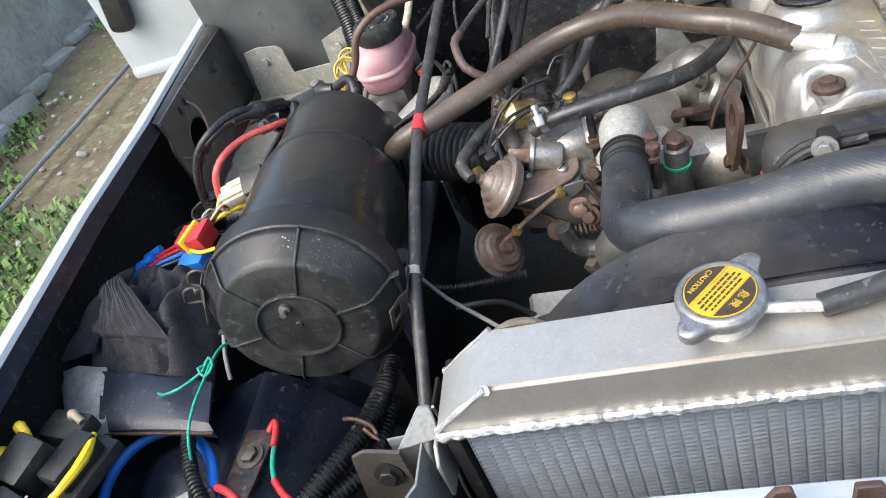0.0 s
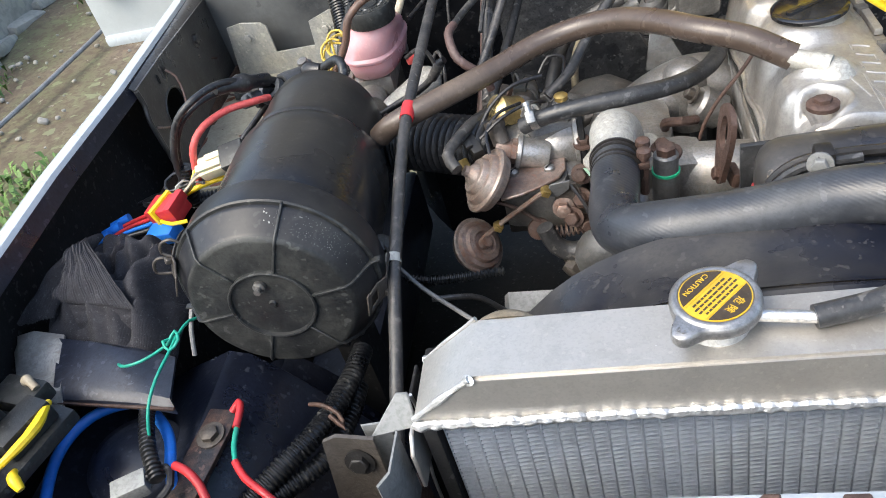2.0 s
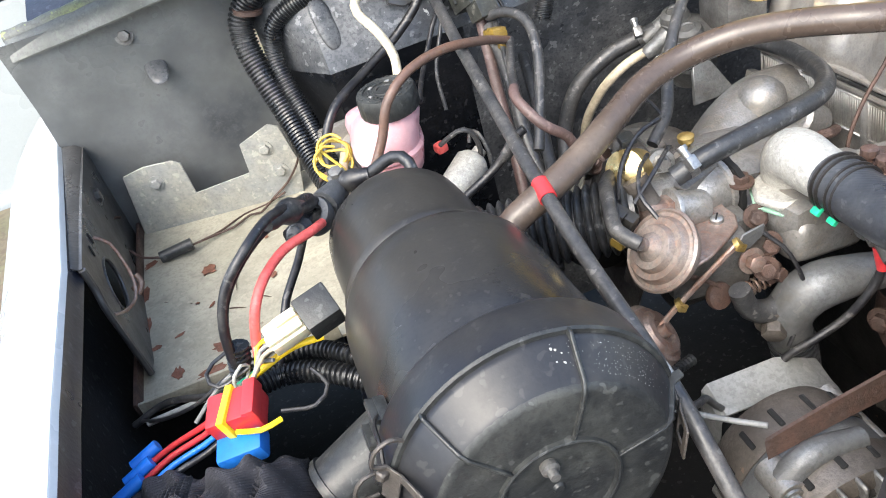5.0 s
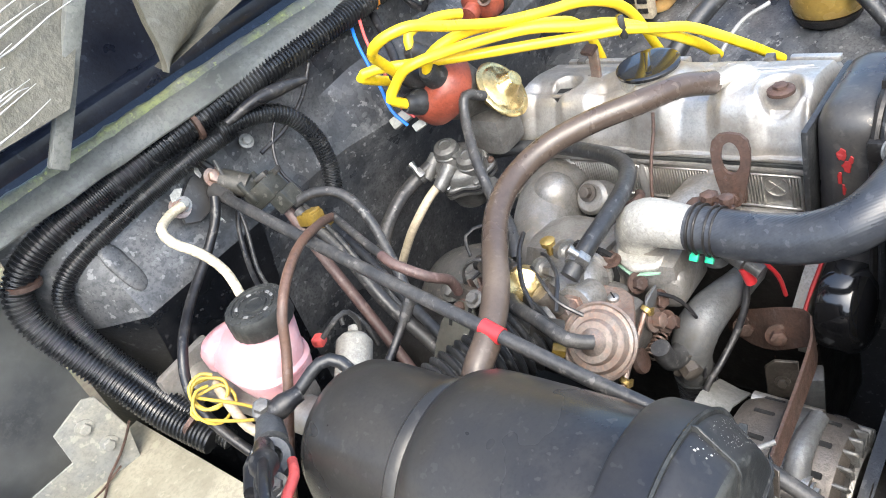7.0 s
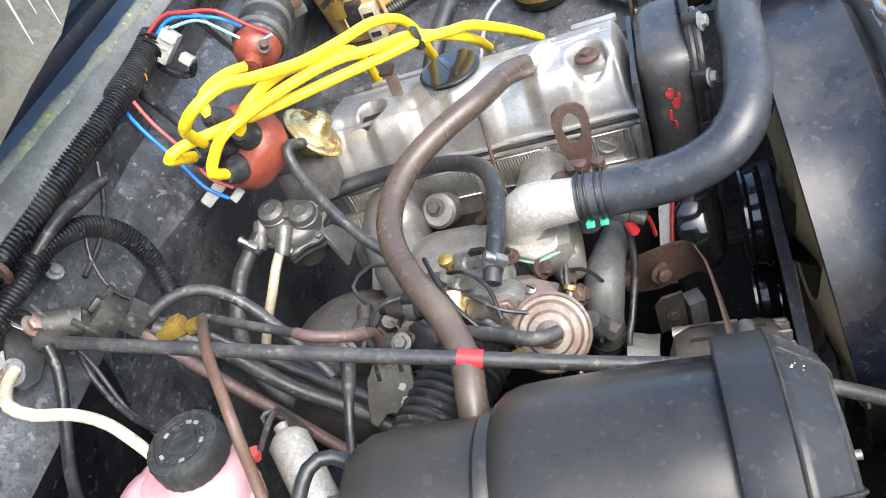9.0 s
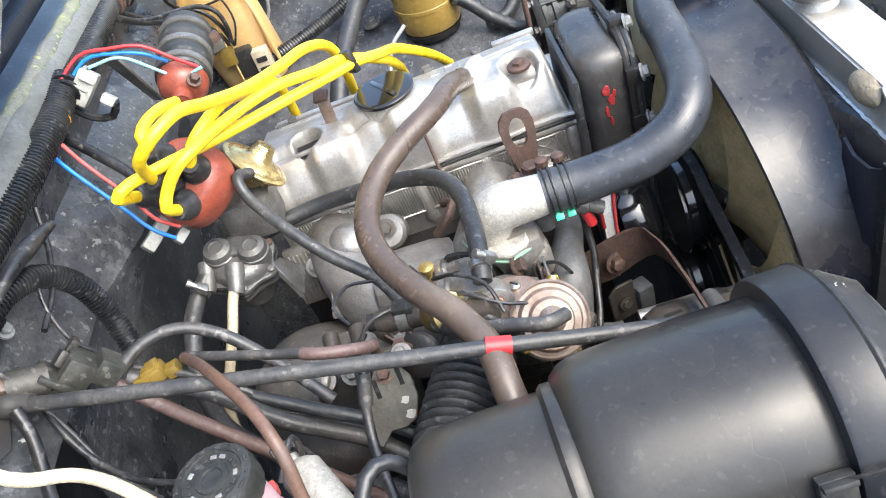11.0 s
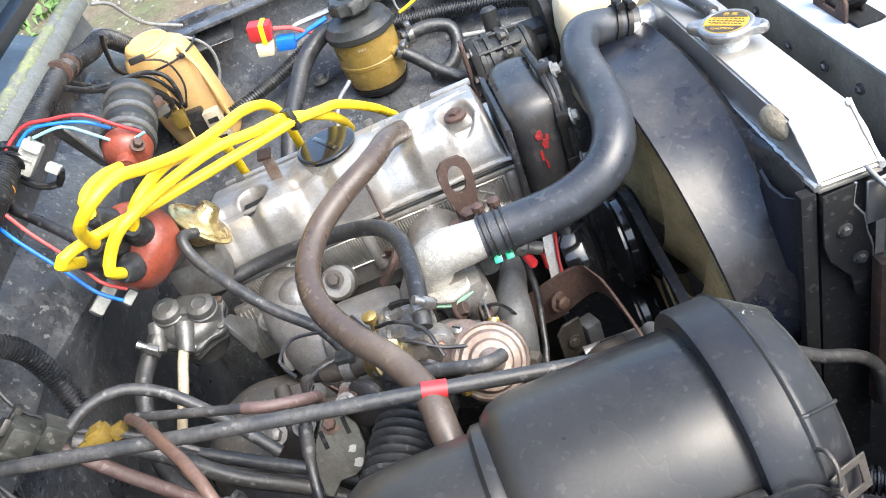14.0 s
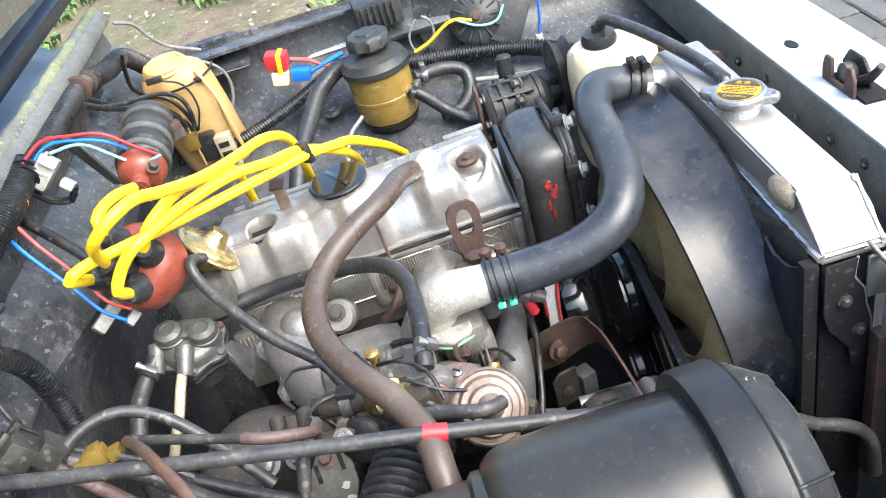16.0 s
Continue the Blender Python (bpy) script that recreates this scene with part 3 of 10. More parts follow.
GM = Matrix(((-0.09, 0, 1, -0.594), (1, 0, 0.09, 0), (0, 1, 0, 0), (0, 0, 0, 1)))
part("rear_gusset", holed([(0.514, 0.80), (0.511, 0.852), (0.507, 0.895), (0.513, 0.912), (0.511, 0.938), (0.614, 0.934), (0.72, 0.927), (0.83, 0.920), (0.835, 0.84), (0.835, 0.77), (0.70, 0.775), (0.58, 0.78)], (0.588, 0.866), 0.034, 0.027, 0.003, GM), M["worn"], inner, "worn black gusset panel with an oval hole")
part("gusset_ledge", sheet([[(-0.594 - 0.09 * y + a, y, z) for a, z in ((0.0005, 0.9375 - 0.052 * (y - 0.51)), (-0.006, 0.9430 - 0.052 * (y - 0.51)), (-0.020, 0.9455 - 0.052 * (y - 0.51)), (-0.034, 0.940 - 0.052 * (y - 0.51)))] for y in (0.511, 0.53, 0.56, 0.62, 0.70, 0.78, 0.83)], 0.002), M["worn"], inner, "brownish folded ledge with chipped edge")
part("rolled_edge", tube([GM @ Vector(p) for p in ((0.514, 0.80, 0.002), (0.510, 0.852, 0.002), (0.507, 0.895, 0.002), (0.514, 0.912, 0.002), (0.512, 0.936, 0.002))], 0.0035, 8), M["worn"], inner)
part("rolled_edge", tube([GM @ Vector((0.588 + 0.034 * math.cos(a), 0.866 + 0.027 * math.sin(a), 0.003)) for a in [k * math.pi / 12 for k in range(25)]], 0.0016, 6), M["worn"], inner)
part("hanging_wire", tube([GM @ Vector(p) for p in ((0.600, 0.918, 0.006), (0.600, 0.905, 0.016), (0.592, 0.885, 0.020), (0.576, 0.868, 0.022), (0.556, 0.860, 0.018), (0.530, 0.868, 0.010), (0.513, 0.880, 0.004))], 0.0018, 7), M["rustlight"], inner, "bent rusty wire")
part("wire_knot", tube([GM @ Vector(p) for p in ((0.580, 0.872, 0.026), (0.574, 0.864, 0.028), (0.568, 0.858, 0.022), (0.578, 0.860, 0.018))], 0.0030, 7), M["brownpipe"], inner)

part("bolt", hexbolt(GM @ Vector((0.735, 0.897, 0.003)), (1, 0, 0.1), 0.008, 0.006), M["worn"], inner)
for y_, z_ in ((0.600, 0.918), (0.576, 0.917)):
    part("small_slot", lathe([(0.0055, 0.0032), (0.0055, 0.0040)], GM @ pose(y_, z_, 0) @ Matrix.Diagonal((0.55, 1.2, 1, 1)), 14), M["dark"], inner)
inner2 = thing("inner_wing", (0.62, 0.3, 0.6), "black painted inner wing with folded ledges", "car body panel", kind="structure")
part("wheel_arch", sheet([[(x, y, z) for y in (-0.3, 0.0, 0.3, 0.6, 0.9)] for x, z in ((0.655, 0.985), (0.65, 0.93), (0.63, 0.89), (0.60, 0.865), (0.56, 0.845), (0.47, 0.825), (0.40, 0.80), (0.36, 0.7), (0.35, 0.4))], 0.002, (1, 0, -0.3)), M["bay"], inner2)
part("upper_panel", box((0.652, 0.52, 0.935), (0.012, 0.012, 0.10), 0.002), M["bay"], inner2)
part("ledge", plate([(0, 0), (0.16, 0), (0.16, 0.10), (0.13, 0.12), (0.0, 0.12)], 0.003, pose(0.60, 0.70, 0.945, 12, 0, -90)), M["bay"], inner2)

under = thing("engine_bay_floor", (0, 0.3, 0.42), "greasy underside below the engine, deep shade put into its colour", "car underbody", kind="structure")
# shade of the engine bay's depth is put into the undertray's colour
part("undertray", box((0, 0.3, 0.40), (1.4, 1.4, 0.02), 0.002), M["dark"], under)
part("frame_rail", box((-0.42, 0.22, 0.56), (0.09, 1.0, 0.12), 0.012), M["apron"], under, "black chassis rail")
part("frame_rail", box((0.42, 0.22, 0.56), (0.09, 1.0, 0.12), 0.012), M["apron"], under, "black chassis rail")

# front apron beside the radiator: sloping black panel with pressed shapes
apron = thing("front_apron", (-0.45, 0.05, 0.78), "black painted front apron panel with pressings and rust at the edges", "car body panel", kind="structure")
part("sloping_panel", sheet([[(x, y, 0.80 + (-0.10 if y > 0.2 else 0.0) + 0.02 * math.sin(x * 26) - 0.09 * min(1.0, max(0.0, (x + 0.43) / 0.10)) - 0.22 * min(1.0, max(0.0, (x + 0.325) / 0.06))) for x in (-0.60, -0.56, -0.52, -0.48, -0.44, -0.42, -0.40, -0.38, -0.36, -0.34, -0.32, -0.30, -0.28, -0.24, -0.21)]
                       for y in (-0.10, -0.05, 0.0, 0.05, 0.10, 0.16, 0.21, 0.24)], 0.002), M["apron"], apron)
part("round_boss", lathe([(0.001, 0.012), (0.032, 0.010), (0.040, 0.004), (0.046, 0)], axis_frame((-0.50, 0.045, 0.806), (0.1, -0.1, 1)), 28), M["apron"], apron)


# side post of the radiator support, bent tab and bolted bracket
sup = thing("bent_bracket", (-0.53, 0.08, 0.89), "black steel crossbar with a bare bent aluminium end", "bracket")
part("crossbar", sheet([[(-0.605, 0.149, 0.867), (-0.555, 0.138, 0.869), (-0.500, 0.126, 0.866), (-0.463, 0.118, 0.860)], [(-0.597, 0.145, 0.871), (-0.544, 0.132, 0.873), (-0.495, 0.118, 0.870), (-0.458, 0.110, 0.864)], [(-0.569, 0.083, 0.870), (-0.533, 0.080, 0.872), (-0.484, 0.073, 0.869), (-0.448, 0.068, 0.861)], [(-0.564, 0.072, 0.864), (-0.528, 0.069, 0.865), (-0.478, 0.065, 0.861), (-0.443, 0.061, 0.855)], [(-0.563, 0.0715, 0.860), (-0.528, 0.0685, 0.861), (-0.478, 0.0645, 0.857), (-0.443, 0.0605, 0.851)]], 0.003), M["apron"], sup, "black bar with rusty edges")
part("bare_end", sheet([[(-0.660, 0.156, 0.857), (-0.651, 0.155, 0.869), (-0.626, 0.153, 0.876), (-0.594, 0.151, 0.869)], [(-0.654, 0.142, 0.859), (-0.640, 0.140, 0.870), (-0.613, 0.139, 0.874), (-0.586, 0.136, 0.871)], [(-0.637, 0.115, 0.857), (-0.625, 0.113, 0.860), (-0.599, 0.110, 0.862), (-0.571, 0.105, 0.870)], [(-0.623, 0.082, 0.862), (-0.610, 0.081, 0.871), (-0.582, 0.079, 0.873), (-0.558, 0.077, 0.871)], [(-0.616, 0.071, 0.853), (-0.605, 0.070, 0.860), (-0.580, 0.069, 0.862), (-0.556, 0.068, 0.861)]], 0.003), M["barescrape"], sup, "scraped bare metal end")
part("rust_edge", box((-0.503, 0.0655, 0.8585), (0.12, 0.003, 0.003), 0.001, (0, 3, -5)), M["rust"], sup)
bb = thing("bolted_bracket", (-0.42, 0.03, 0.81), "small rusty bracket bolted to the apron", "bracket")
part("strap", box((-0.425, 0.03, 0.819), (0.032, 0.11, 0.006), 0.002, (0, 0, -8)), M["ruststrap"], bb)
part("bolt", hexbolt((-0.421, 0.055, 0.823), (0, -0.1, 1), 0.0085, 0.006), M["castbrown"], bb)

# front panel with the bonnet lock
fp = thing("bonnet_landing_panel", (0, -0.2, 0.8), "white front panel with dark inner flange above the grille", "car body panel")
part("top_panel", sheet([[(x, y, z - (0.026 if x < -0.17 else 0)) for x in (-0.62, -0.4, -0.30, -0.24, -0.175, -0.14, -0.12, -0.02, 0.05, 0.12, 0.3, 0.5, 0.62)]
                         for y, z in ((-0.097, 0.948), (-0.106, 0.951), (-0.16, 0.947), (-0.22, 0.93), (-0.26, 0.89), (-0.275, 0.80), (-0.28, 0.5))], 0.002), M["white"], fp, "white painted top panel")
part("inner_flange", box((0.22, -0.098, 0.910), (0.70, 0.004, 0.072), 0.001), M["flange"], fp, "dark grey flange with bolt holes")
for x in (0.21, 0.14, 0.07, 0.0, -0.06):
    part("flange_bolt", hexbolt((x, -0.095, 0.912 + 0.008 * math.sin(x * 60)), (0, 1, 0), 0.0038, 0.003), M["bay"], fp)
part("panel_hole", lathe([(0.008, 0.0006), (0.008, 0.0014)], axis_frame((0.145, -0.128, 0.9495), (0, -0.1, 1)) @ Matrix.Diagonal((1.4, 0.8, 1, 1)), 20), M["dark"], fp)
lock = thing("bonnet_lock", (0.03, -0.12, 0.96), "black and rusty steel bonnet lock in the front panel", "lock")
part("recess", box((0.020, -0.134, 0.9515), (0.070, 0.028, 0.004), 0.0012), M["dark"], lock)
part("lock_plate", plate([(0, 0), (0.058, 0), (0.058, 0.034), (0.052, 0.044), (0.044, 0.044), (0.040, 0.020), (0.018, 0.020), (0.016, 0.042), (0.004, 0.042), (0, 0.030)], 0.004, pose(0.058, -0.120, 0.936, 90, 0, 180)), M["rust"], lock, "rusty forked lock plate")
part("lock_plate", plate([(0, 0), (0.05, 0), (0.05, 0.03), (0.035, 0.045), (0.01, 0.045), (0, 0.03)], 0.004, pose(0.055, -0.140, 0.936, 90, 0, 180)), M["iron"], lock)
part("pawl", lathe([(0.012, 0), (0.012, 0.016), (0.006, 0.02)], axis_frame((0.035, -0.142, 0.960), (0, 1, 0)), 18), M["castdull"], lock)
part("lever", tube([(0.02, -0.13, 0.957), (0.0, -0.134, 0.970), (-0.012, -0.136, 0.986)], [0.006, 0.005, 0.004], 8), M["iron"], lock)
part("spring", tube([(0.046 + 0.004 * math.cos(k), -0.146 + 0.0011 * k, 0.962 + 0.004 * math.sin(k)) for k in range(18)], 0.0012, 5), M["castdull"], lock, "small steel spring")

# bulkhead
COWL = [(-0.68, 0.835, 1.060), (-0.45, 0.795, 1.083), (-0.2, 0.745, 1.100), (0.1, 0.722, 1.103), (0.4, 0.722, 1.097), (0.66, 0.745, 1.078)]
bulk = thing("bulkhead", (0, 0.8, 0.5), "dark grey painted bulkhead with pressed slots and paint chips", "car body panel", kind="structure")


def bulk_rows():
    rows = []
    for x, y, z in spline(COWL, 0.03):
        if x < -0.44:
            continue
        k = max(0.0, (-0.365 - x) / 0.07)
        back = 0.115 * min(1.0, k)
        lift = 0.02 * max(0.0, min(1.0, (x + 0.10) / 0.12))
        r = max(0.0, min(1.0, (x + 0.06) / 0.10)) * 0.03
        rows.append([(x, y + 0.016, z - 0.010), (x, y + 0.006, z - 0.022), (x, y + 0.002 + back * 0.2, z - 0.055), (x, 0.744 + back * 0.6 - r * 0.5, 0.996 + lift), (x, 0.730 + back - r, 0.966 + lift), (x, 0.722 + back - r, 0.953), (x, 0.7185 + back - r, 0.942), (x, 0.720 + back - r, 0.93), (x, 0.745 + back, 0.85), (x, 0.76 + back, 0.45)])
    return rows


part("box_panel", sheet([r[:7] for r in bulk_rows()], 0.003, (0, 1, 0)), M["bay"], bulk)
part("recess_panel", sheet([r[6:] for r in bulk_rows() if r[0][0] < -0.18], 0.003, (0, 1, 0)), M["recess"], bulk, "glossy black recessed panel")
part("lower_panel", sheet([r[6:] for r in bulk_rows() if r[0][0] > -0.215], 0.003, (0, 1, 0)), M["bay"], bulk, "stained dark lower panel")
part("left_panel", sheet([[(x, y, z) for x in (-0.69, -0.6, -0.5, -0.43)] for y, z in ((0.812, 1.064), (0.83, 0.98), (0.832, 0.9), (0.836, 0.8), (0.84, 0.45))], 0.003, (0, 1, 0)), M["firewallside"], bulk, "grey patched panel")
part("bolt", hexbolt((-0.560, 0.820, 1.030), (0, -1, 0.2), 0.007, 0.006), M["castdull"], bulk)
for x, y, z, a, t in ((-0.345, 0.742, 0.990, 16, -55), (-0.545, 0.830, 0.985, 5, -85)):
    bm = bmesh.new()
    bmesh.ops.create_uvsphere(bm, u_segments=28, v_segments=14, radius=1)
    for v_ in bm.verts:
        f_ = (abs(v_.co.x) ** 3 + abs(v_.co.y) ** 3) ** (1 / 3) / max(1e-6, math.hypot(v_.co.x, v_.co.y))
        v_.co = Vector((v_.co.x / max(f_, 0.6) * 0.0125, v_.co.y / max(f_, 0.6) * 0.030, v_.co.z * 0.0055))
    bm.transform(pose(x, y, z, 90 + t + 30, 0, a))
    part("pressed_slot", bm, M["bay"], bulk)
for x, y, z in ((-0.214, 0.737, 1.004), (-0.264, 0.725, 1.012), (-0.16, 0.735, 1.02)):
    part("bolt", hexbolt((x, y, z), (0, -0.8, 0.5), 0.0055, 0.005), M["greyplate"], bulk)
seal = thing("cowl_seal", (0, 0.74, 1.09), "weathered grey rubber seal with moss along the scuttle", "seal")
part("seal_bead", tube([(x, y + 0.004, z + 0.004) for x, y, z in COWL], 0.0085, 10, 0.012, wob=0.35), M["seal"], seal, "mossy rubber bead")
part("seal_lip", sheet([[(x, y + dy, z + dz + 0.0015 * noise.noise(Vector((x * 30, dy * 40, 0)))) for dy, dz in ([(a * (1.0 if x < 0.0 else 0.55), b) for a, b in ((0.004, 0.006), (-0.006, 0.005), (-0.014, 0.0), (-0.020, -0.008), (-0.022, -0.016))])] for x, y, z in spline(COWL, 0.02)], 0.002, (0, 0.5, -1)), M["flange"], seal, "dirty grey flange below the bead")
cowl = thing("scuttle_panel", (0, 0.9, 1.0), "black painted scuttle panel below the raised bonnet", "car body panel", kind="structure")
part("scuttle", sheet([[(x, y + dy, z + dz) for x, y, z in spline(COWL, 0.08)] for dy, dz in ((0.012, -0.008), (0.05, -0.03), (0.09, -0.035), (0.13, -0.01), (0.2, 0.01), (0.5, 0.02))], 0.003), M["apron"], cowl)
part("drain_hole", lathe([(0.008, 0.0005), (0.008, 0.0015)], axis_frame((-0.13, 0.842, 1.056), (0, -0.05, 1)), 16), M["dark"], cowl)

bonnet = thing("raised_bonnet", (0, 0.85, 1.1), "raised bonnet with torn foil-faced felt lining", "bonnet")
part("bonnet_skin", sheet([[(x, 0.76 + 0.50 * (z - 1.10), z) for x in (-0.70, -0.4, 0, 0.4, 0.70)] for z in (1.125, 1.3, 1.6, 1.95)], 0.006, (0, 1, 0.2)), M["apron"], bonnet)
part("edge_frame", box((0, 0.765, 1.128), (1.38, 0.03, 0.02), 0.006), M["apron"], bonnet)
part("brace", box((-0.318, 0.67, 1.19), (0.016, 0.010, 0.15), 0.003, (0, 40, 0)), M["flange"], bonnet, "weathered grey bonnet brace")


def felt(rows_, seed):
    """Sagging felt between a left and a right edge, given as rows of (z, x left, x right, y)."""
    rows = []
    for z, xa, xb, y in rows_:
        row = []
        for j in range(15):
            f = j / 14
            x = xa + (xb - xa) * f
            row.append((x, y + 0.012 * math.sin(f * 5 + seed + z * 9), z + 0.006 * noise.noise(Vector((x * 20, z * 20, seed)))))
        rows.append(row)
    return sheet(rows, 0.009, (0, 1, 0.1))


part("felt_lining", felt([(1.157, -0.248, -0.236, 0.655), (1.164, -0.244, -0.19, 0.658), (1.170, -0.241, -0.12, 0.662), (1.180, -0.238, -0.05, 0.665), (1.20, -0.234, 0.02, 0.672), (1.23, -0.222, 0.10, 0.685), (1.27, -0.205, 0.2, 0.70), (1.34, -0.19, 0.3, 0.73), (1.5, -0.17, 0.4, 0.81)], 0.4), M["pad"], bonnet, "torn foil-faced felt")
part("felt_lining", felt([(1.172, -0.66, -0.335, 0.665), (1.19, -0.66, -0.318, 0.67), (1.22, -0.66, -0.29, 0.68), (1.26, -0.66, -0.265, 0.695), (1.34, -0.66, -0.24, 0.735), (1.5, -0.66, -0.2, 0.81)], 1.2), M["pad"], bonnet, "foil-faced felt")
part("felt_lining", felt([(1.185, 0.10, 0.66, 0.70), (1.21, 0.10, 0.66, 0.705), (1.26, 0.10, 0.66, 0.715), (1.34, 0.10, 0.66, 0.74), (1.5, 0.10, 0.66, 0.81)], 2.2), M["pad"], bonnet, "foil-faced felt")
rs = random.Random(3)


def felt_y(z):
    """Depth of the felt's face at a height."""
    return 0.640 + max(0.0, z - 1.157) * 0.40


for j in range(210):
    on_left = j < 96
    x = rs.uniform(-0.66, -0.36) if on_left else rs.uniform(-0.22, 0.18)
    z = rs.uniform(1.175, 1.34) if on_left else rs.uniform(1.19 + 0.13 * max(0.0, x), 1.40)
    run = rs.uniform(0.03, 0.12)
    pts = [(x + run * f, felt_y(z) - 0.004 if on_left else felt_y(z + 1.5 * run * f) - 0.002, z + (0.12 if on_left else 1.5) * run * f + rs.uniform(-0.002, 0.002)) for f in (0, 0.35, 0.7, 1)]
    part("foil_streak", tube(pts, [0.0003, 0.0011, 0.0008, 0.0003], 5, 0.02), M["streak"], bonnet)

door = thing("open_door", (-1.05, 1.5, 0.55), "pale grey car door standing open beside the wing", "car door")
part("door_skin", box((-1.035, 1.52, 0.95), (0.60, 0.05, 0.68), 0.015), M["doorpaint"], door)
part("lower_trim", box((-1.035, 1.50, 0.615), (0.59, 0.03, 0.03), 0.01), M["white"], door)
part("handle", box((-1.25, 1.47, 0.81), (0.06, 0.05, 0.14), 0.02, (0, 12, 0)), M["plastic"], door, "black door fitting")

# battery tray
tray = thing("battery_tray", (-0.54, 0.63, 0.78), "cream painted steel battery tray with rust spots and scratches", "tray")
part("tray_floor", sheet([[(x, y, 0.79 - (0.004 if 0.51 < y < 0.75 and -0.61 < x < -0.46 else 0)) for x in (-0.652, -0.63, -0.61, -0.59, -0.55, -0.50, -0.46, -0.44, -0.425, -0.41)] for y in (0.47, 0.49, 0.51, 0.53, 0.6, 0.68, 0.74, 0.77, 0.80, 0.82)], 0.003), M["tray"], tray)
part("side_lip", box((-0.653, 0.645, 0.797), (0.004, 0.35, 0.016), 0.0015), M["rust"], tray, "rusty lip")
part("front_lip", box((-0.55, 0.470, 0.797), (0.20, 0.004, 0.016), 0.0015), M["tray"], tray)
TB = Matrix(((0.979, 0, 0.203, -0.650), (-0.203, 0, 0.979, 0.810), (0, 1, 0, 0.787), (0, 0, 0, 1)))
part("wall_bracket", plate([(0.0, 0.0), (0.012, 0.088), (0.042, 0.094), (0.076, 0.092), (0.086, 0.086), (0.087, 0.041), (0.160, 0.048), (0.163, 0.088), (0.204, 0.104), (0.216, 0.098), (0.224, 0.045), (0.214, 0.0)], 0.003, TB, 0.0006), M["bracketpaint"], tray, "grey over cream bracket bolted to the bulkhead")
for u_, w_ in ((0.047, 0.069), (0.190, 0.075), (0.198, 0.041)):
    part("bolt", hexbolt(TB @ Vector((u_, w_, 0)), (-0.2, -0.97, 0), 0.0065, 0.005), M["bracketpaint"], tray)
    part("washer", lathe([(0.0095, 0), (0.0095, 0.0012), (0.006, 0.0012)], axis_frame(TB @ Vector((u_, w_, 0)), (-0.2, -0.97, 0)), 18), M["bracketpaint"], tray)


def stain(x, y, w_, h_, seed, turn=0.0):
    """A ragged rust patch eaten into the tray's paint."""
    r_ = random.Random(seed)
    n_ = 16
    pts = [(w_ * math.cos(2 * math.pi * k / n_) * r_.uniform(0.45, 1.0), h_ * math.sin(2 * math.pi * k / n_) * r_.uniform(0.45, 1.0)) for k in range(n_)]
    z_ = 0.7904 if (x < -0.61 or y < 0.51) else 0.7875
    part("rust_patch", plate(pts, 0.0004, pose(x, y, z_, 0, 0, turn), 0), M["stain"], tray, "ragged rust patch")


for k, (x, y, w_, h_, turn) in enumerate(((-0.574, 0.678, 0.011, 0.008, 120), (-0.567, 0.528, 0.016, 0.007, 160), (-0.641, 0.731, 0.011, 0.006, 30), (-0.648, 0.607, 0.006, 0.020, 0), (-0.649, 0.672, 0.005, 0.018, 0),
                                          (-0.637, 0.564, 0.006, 0.004, 0), (-0.611, 0.571, 0.006, 0.002, 20), (-0.574, 0.607, 0.005, 0.002, 50), (-0.501, 0.617, 0.006, 0.003, 70), (-0.47, 0.66, 0.006, 0.004, 0), (-0.442, 0.70, 0.012, 0.005, 100), (-0.58, 0.492, 0.018, 0.008, 10), (-0.53, 0.69, 0.003, 0.002, 0), (-0.50, 0.70, 0.003, 0.004, 0), (-0.60, 0.75, 0.004, 0.002, 0), (-0.59, 0.62, 0.003, 0.002, 0), (-0.615, 0.51, 0.006, 0.010, 0))):
    stain(x, y, w_ * 1.25, h_ * 1.35, 30 + k, turn)
for k, (a_, b_) in enumerate((((-0.566, 0.592), (-0.538, 0.578)), ((-0.627, 0.642), (-0.596, 0.623)), ((-0.527, 0.592), (-0.509, 0.578)), ((-0.548, 0.65), (-0.545, 0.615)))):
    z_ = 0.7905 if a_[0] < -0.61 else 0.7876
    part("scratch", tube([(a_[0], a_[1], z_), ((a_[0] + b_[0]) / 2 + 0.002, (a_[1] + b_[1]) / 2, 0.7876), (b_[0], b_[1], 0.7876)], [0.0003, 0.0009, 0.0003], 5), M["rust"], tray, "dark scratch in the paint")


# ---- radiator, cap, shroud and fan ----
rad = thing("radiator", (0, 0, 0.5), "shiny silver aluminium car radiator with fine fins", "radiator")


def tank():
    xl, xr, y0, y1 = -0.192, 0.212, -0.031, 0.020
    ends = [(xl, 0.936), (xl, 0.941), (-0.147, 0.977), (0.170, 0.977), (xr, 0.941), (xr, 0.936)]
    bm = bmesh.new()
    a = [bm.verts.new((x, y0, z)) for x, z in ends]
    b = [bm.verts.new((x, y1, z)) for x, z in ends]
    k = len(ends)
    for i in range(k):
        j = (i + 1) % k
        bm.faces.new((a[i], a[j], b[j], b[i]))
    bm.faces.new(a[::-1])
    bm.faces.new(b)
    bmesh.ops.recalc_face_normals(bm, faces=bm.faces[:])
    bmesh.ops.bevel(bm, geom=bm.edges[:], offset=0.0022, segments=2, affect="EDGES")
    return bm


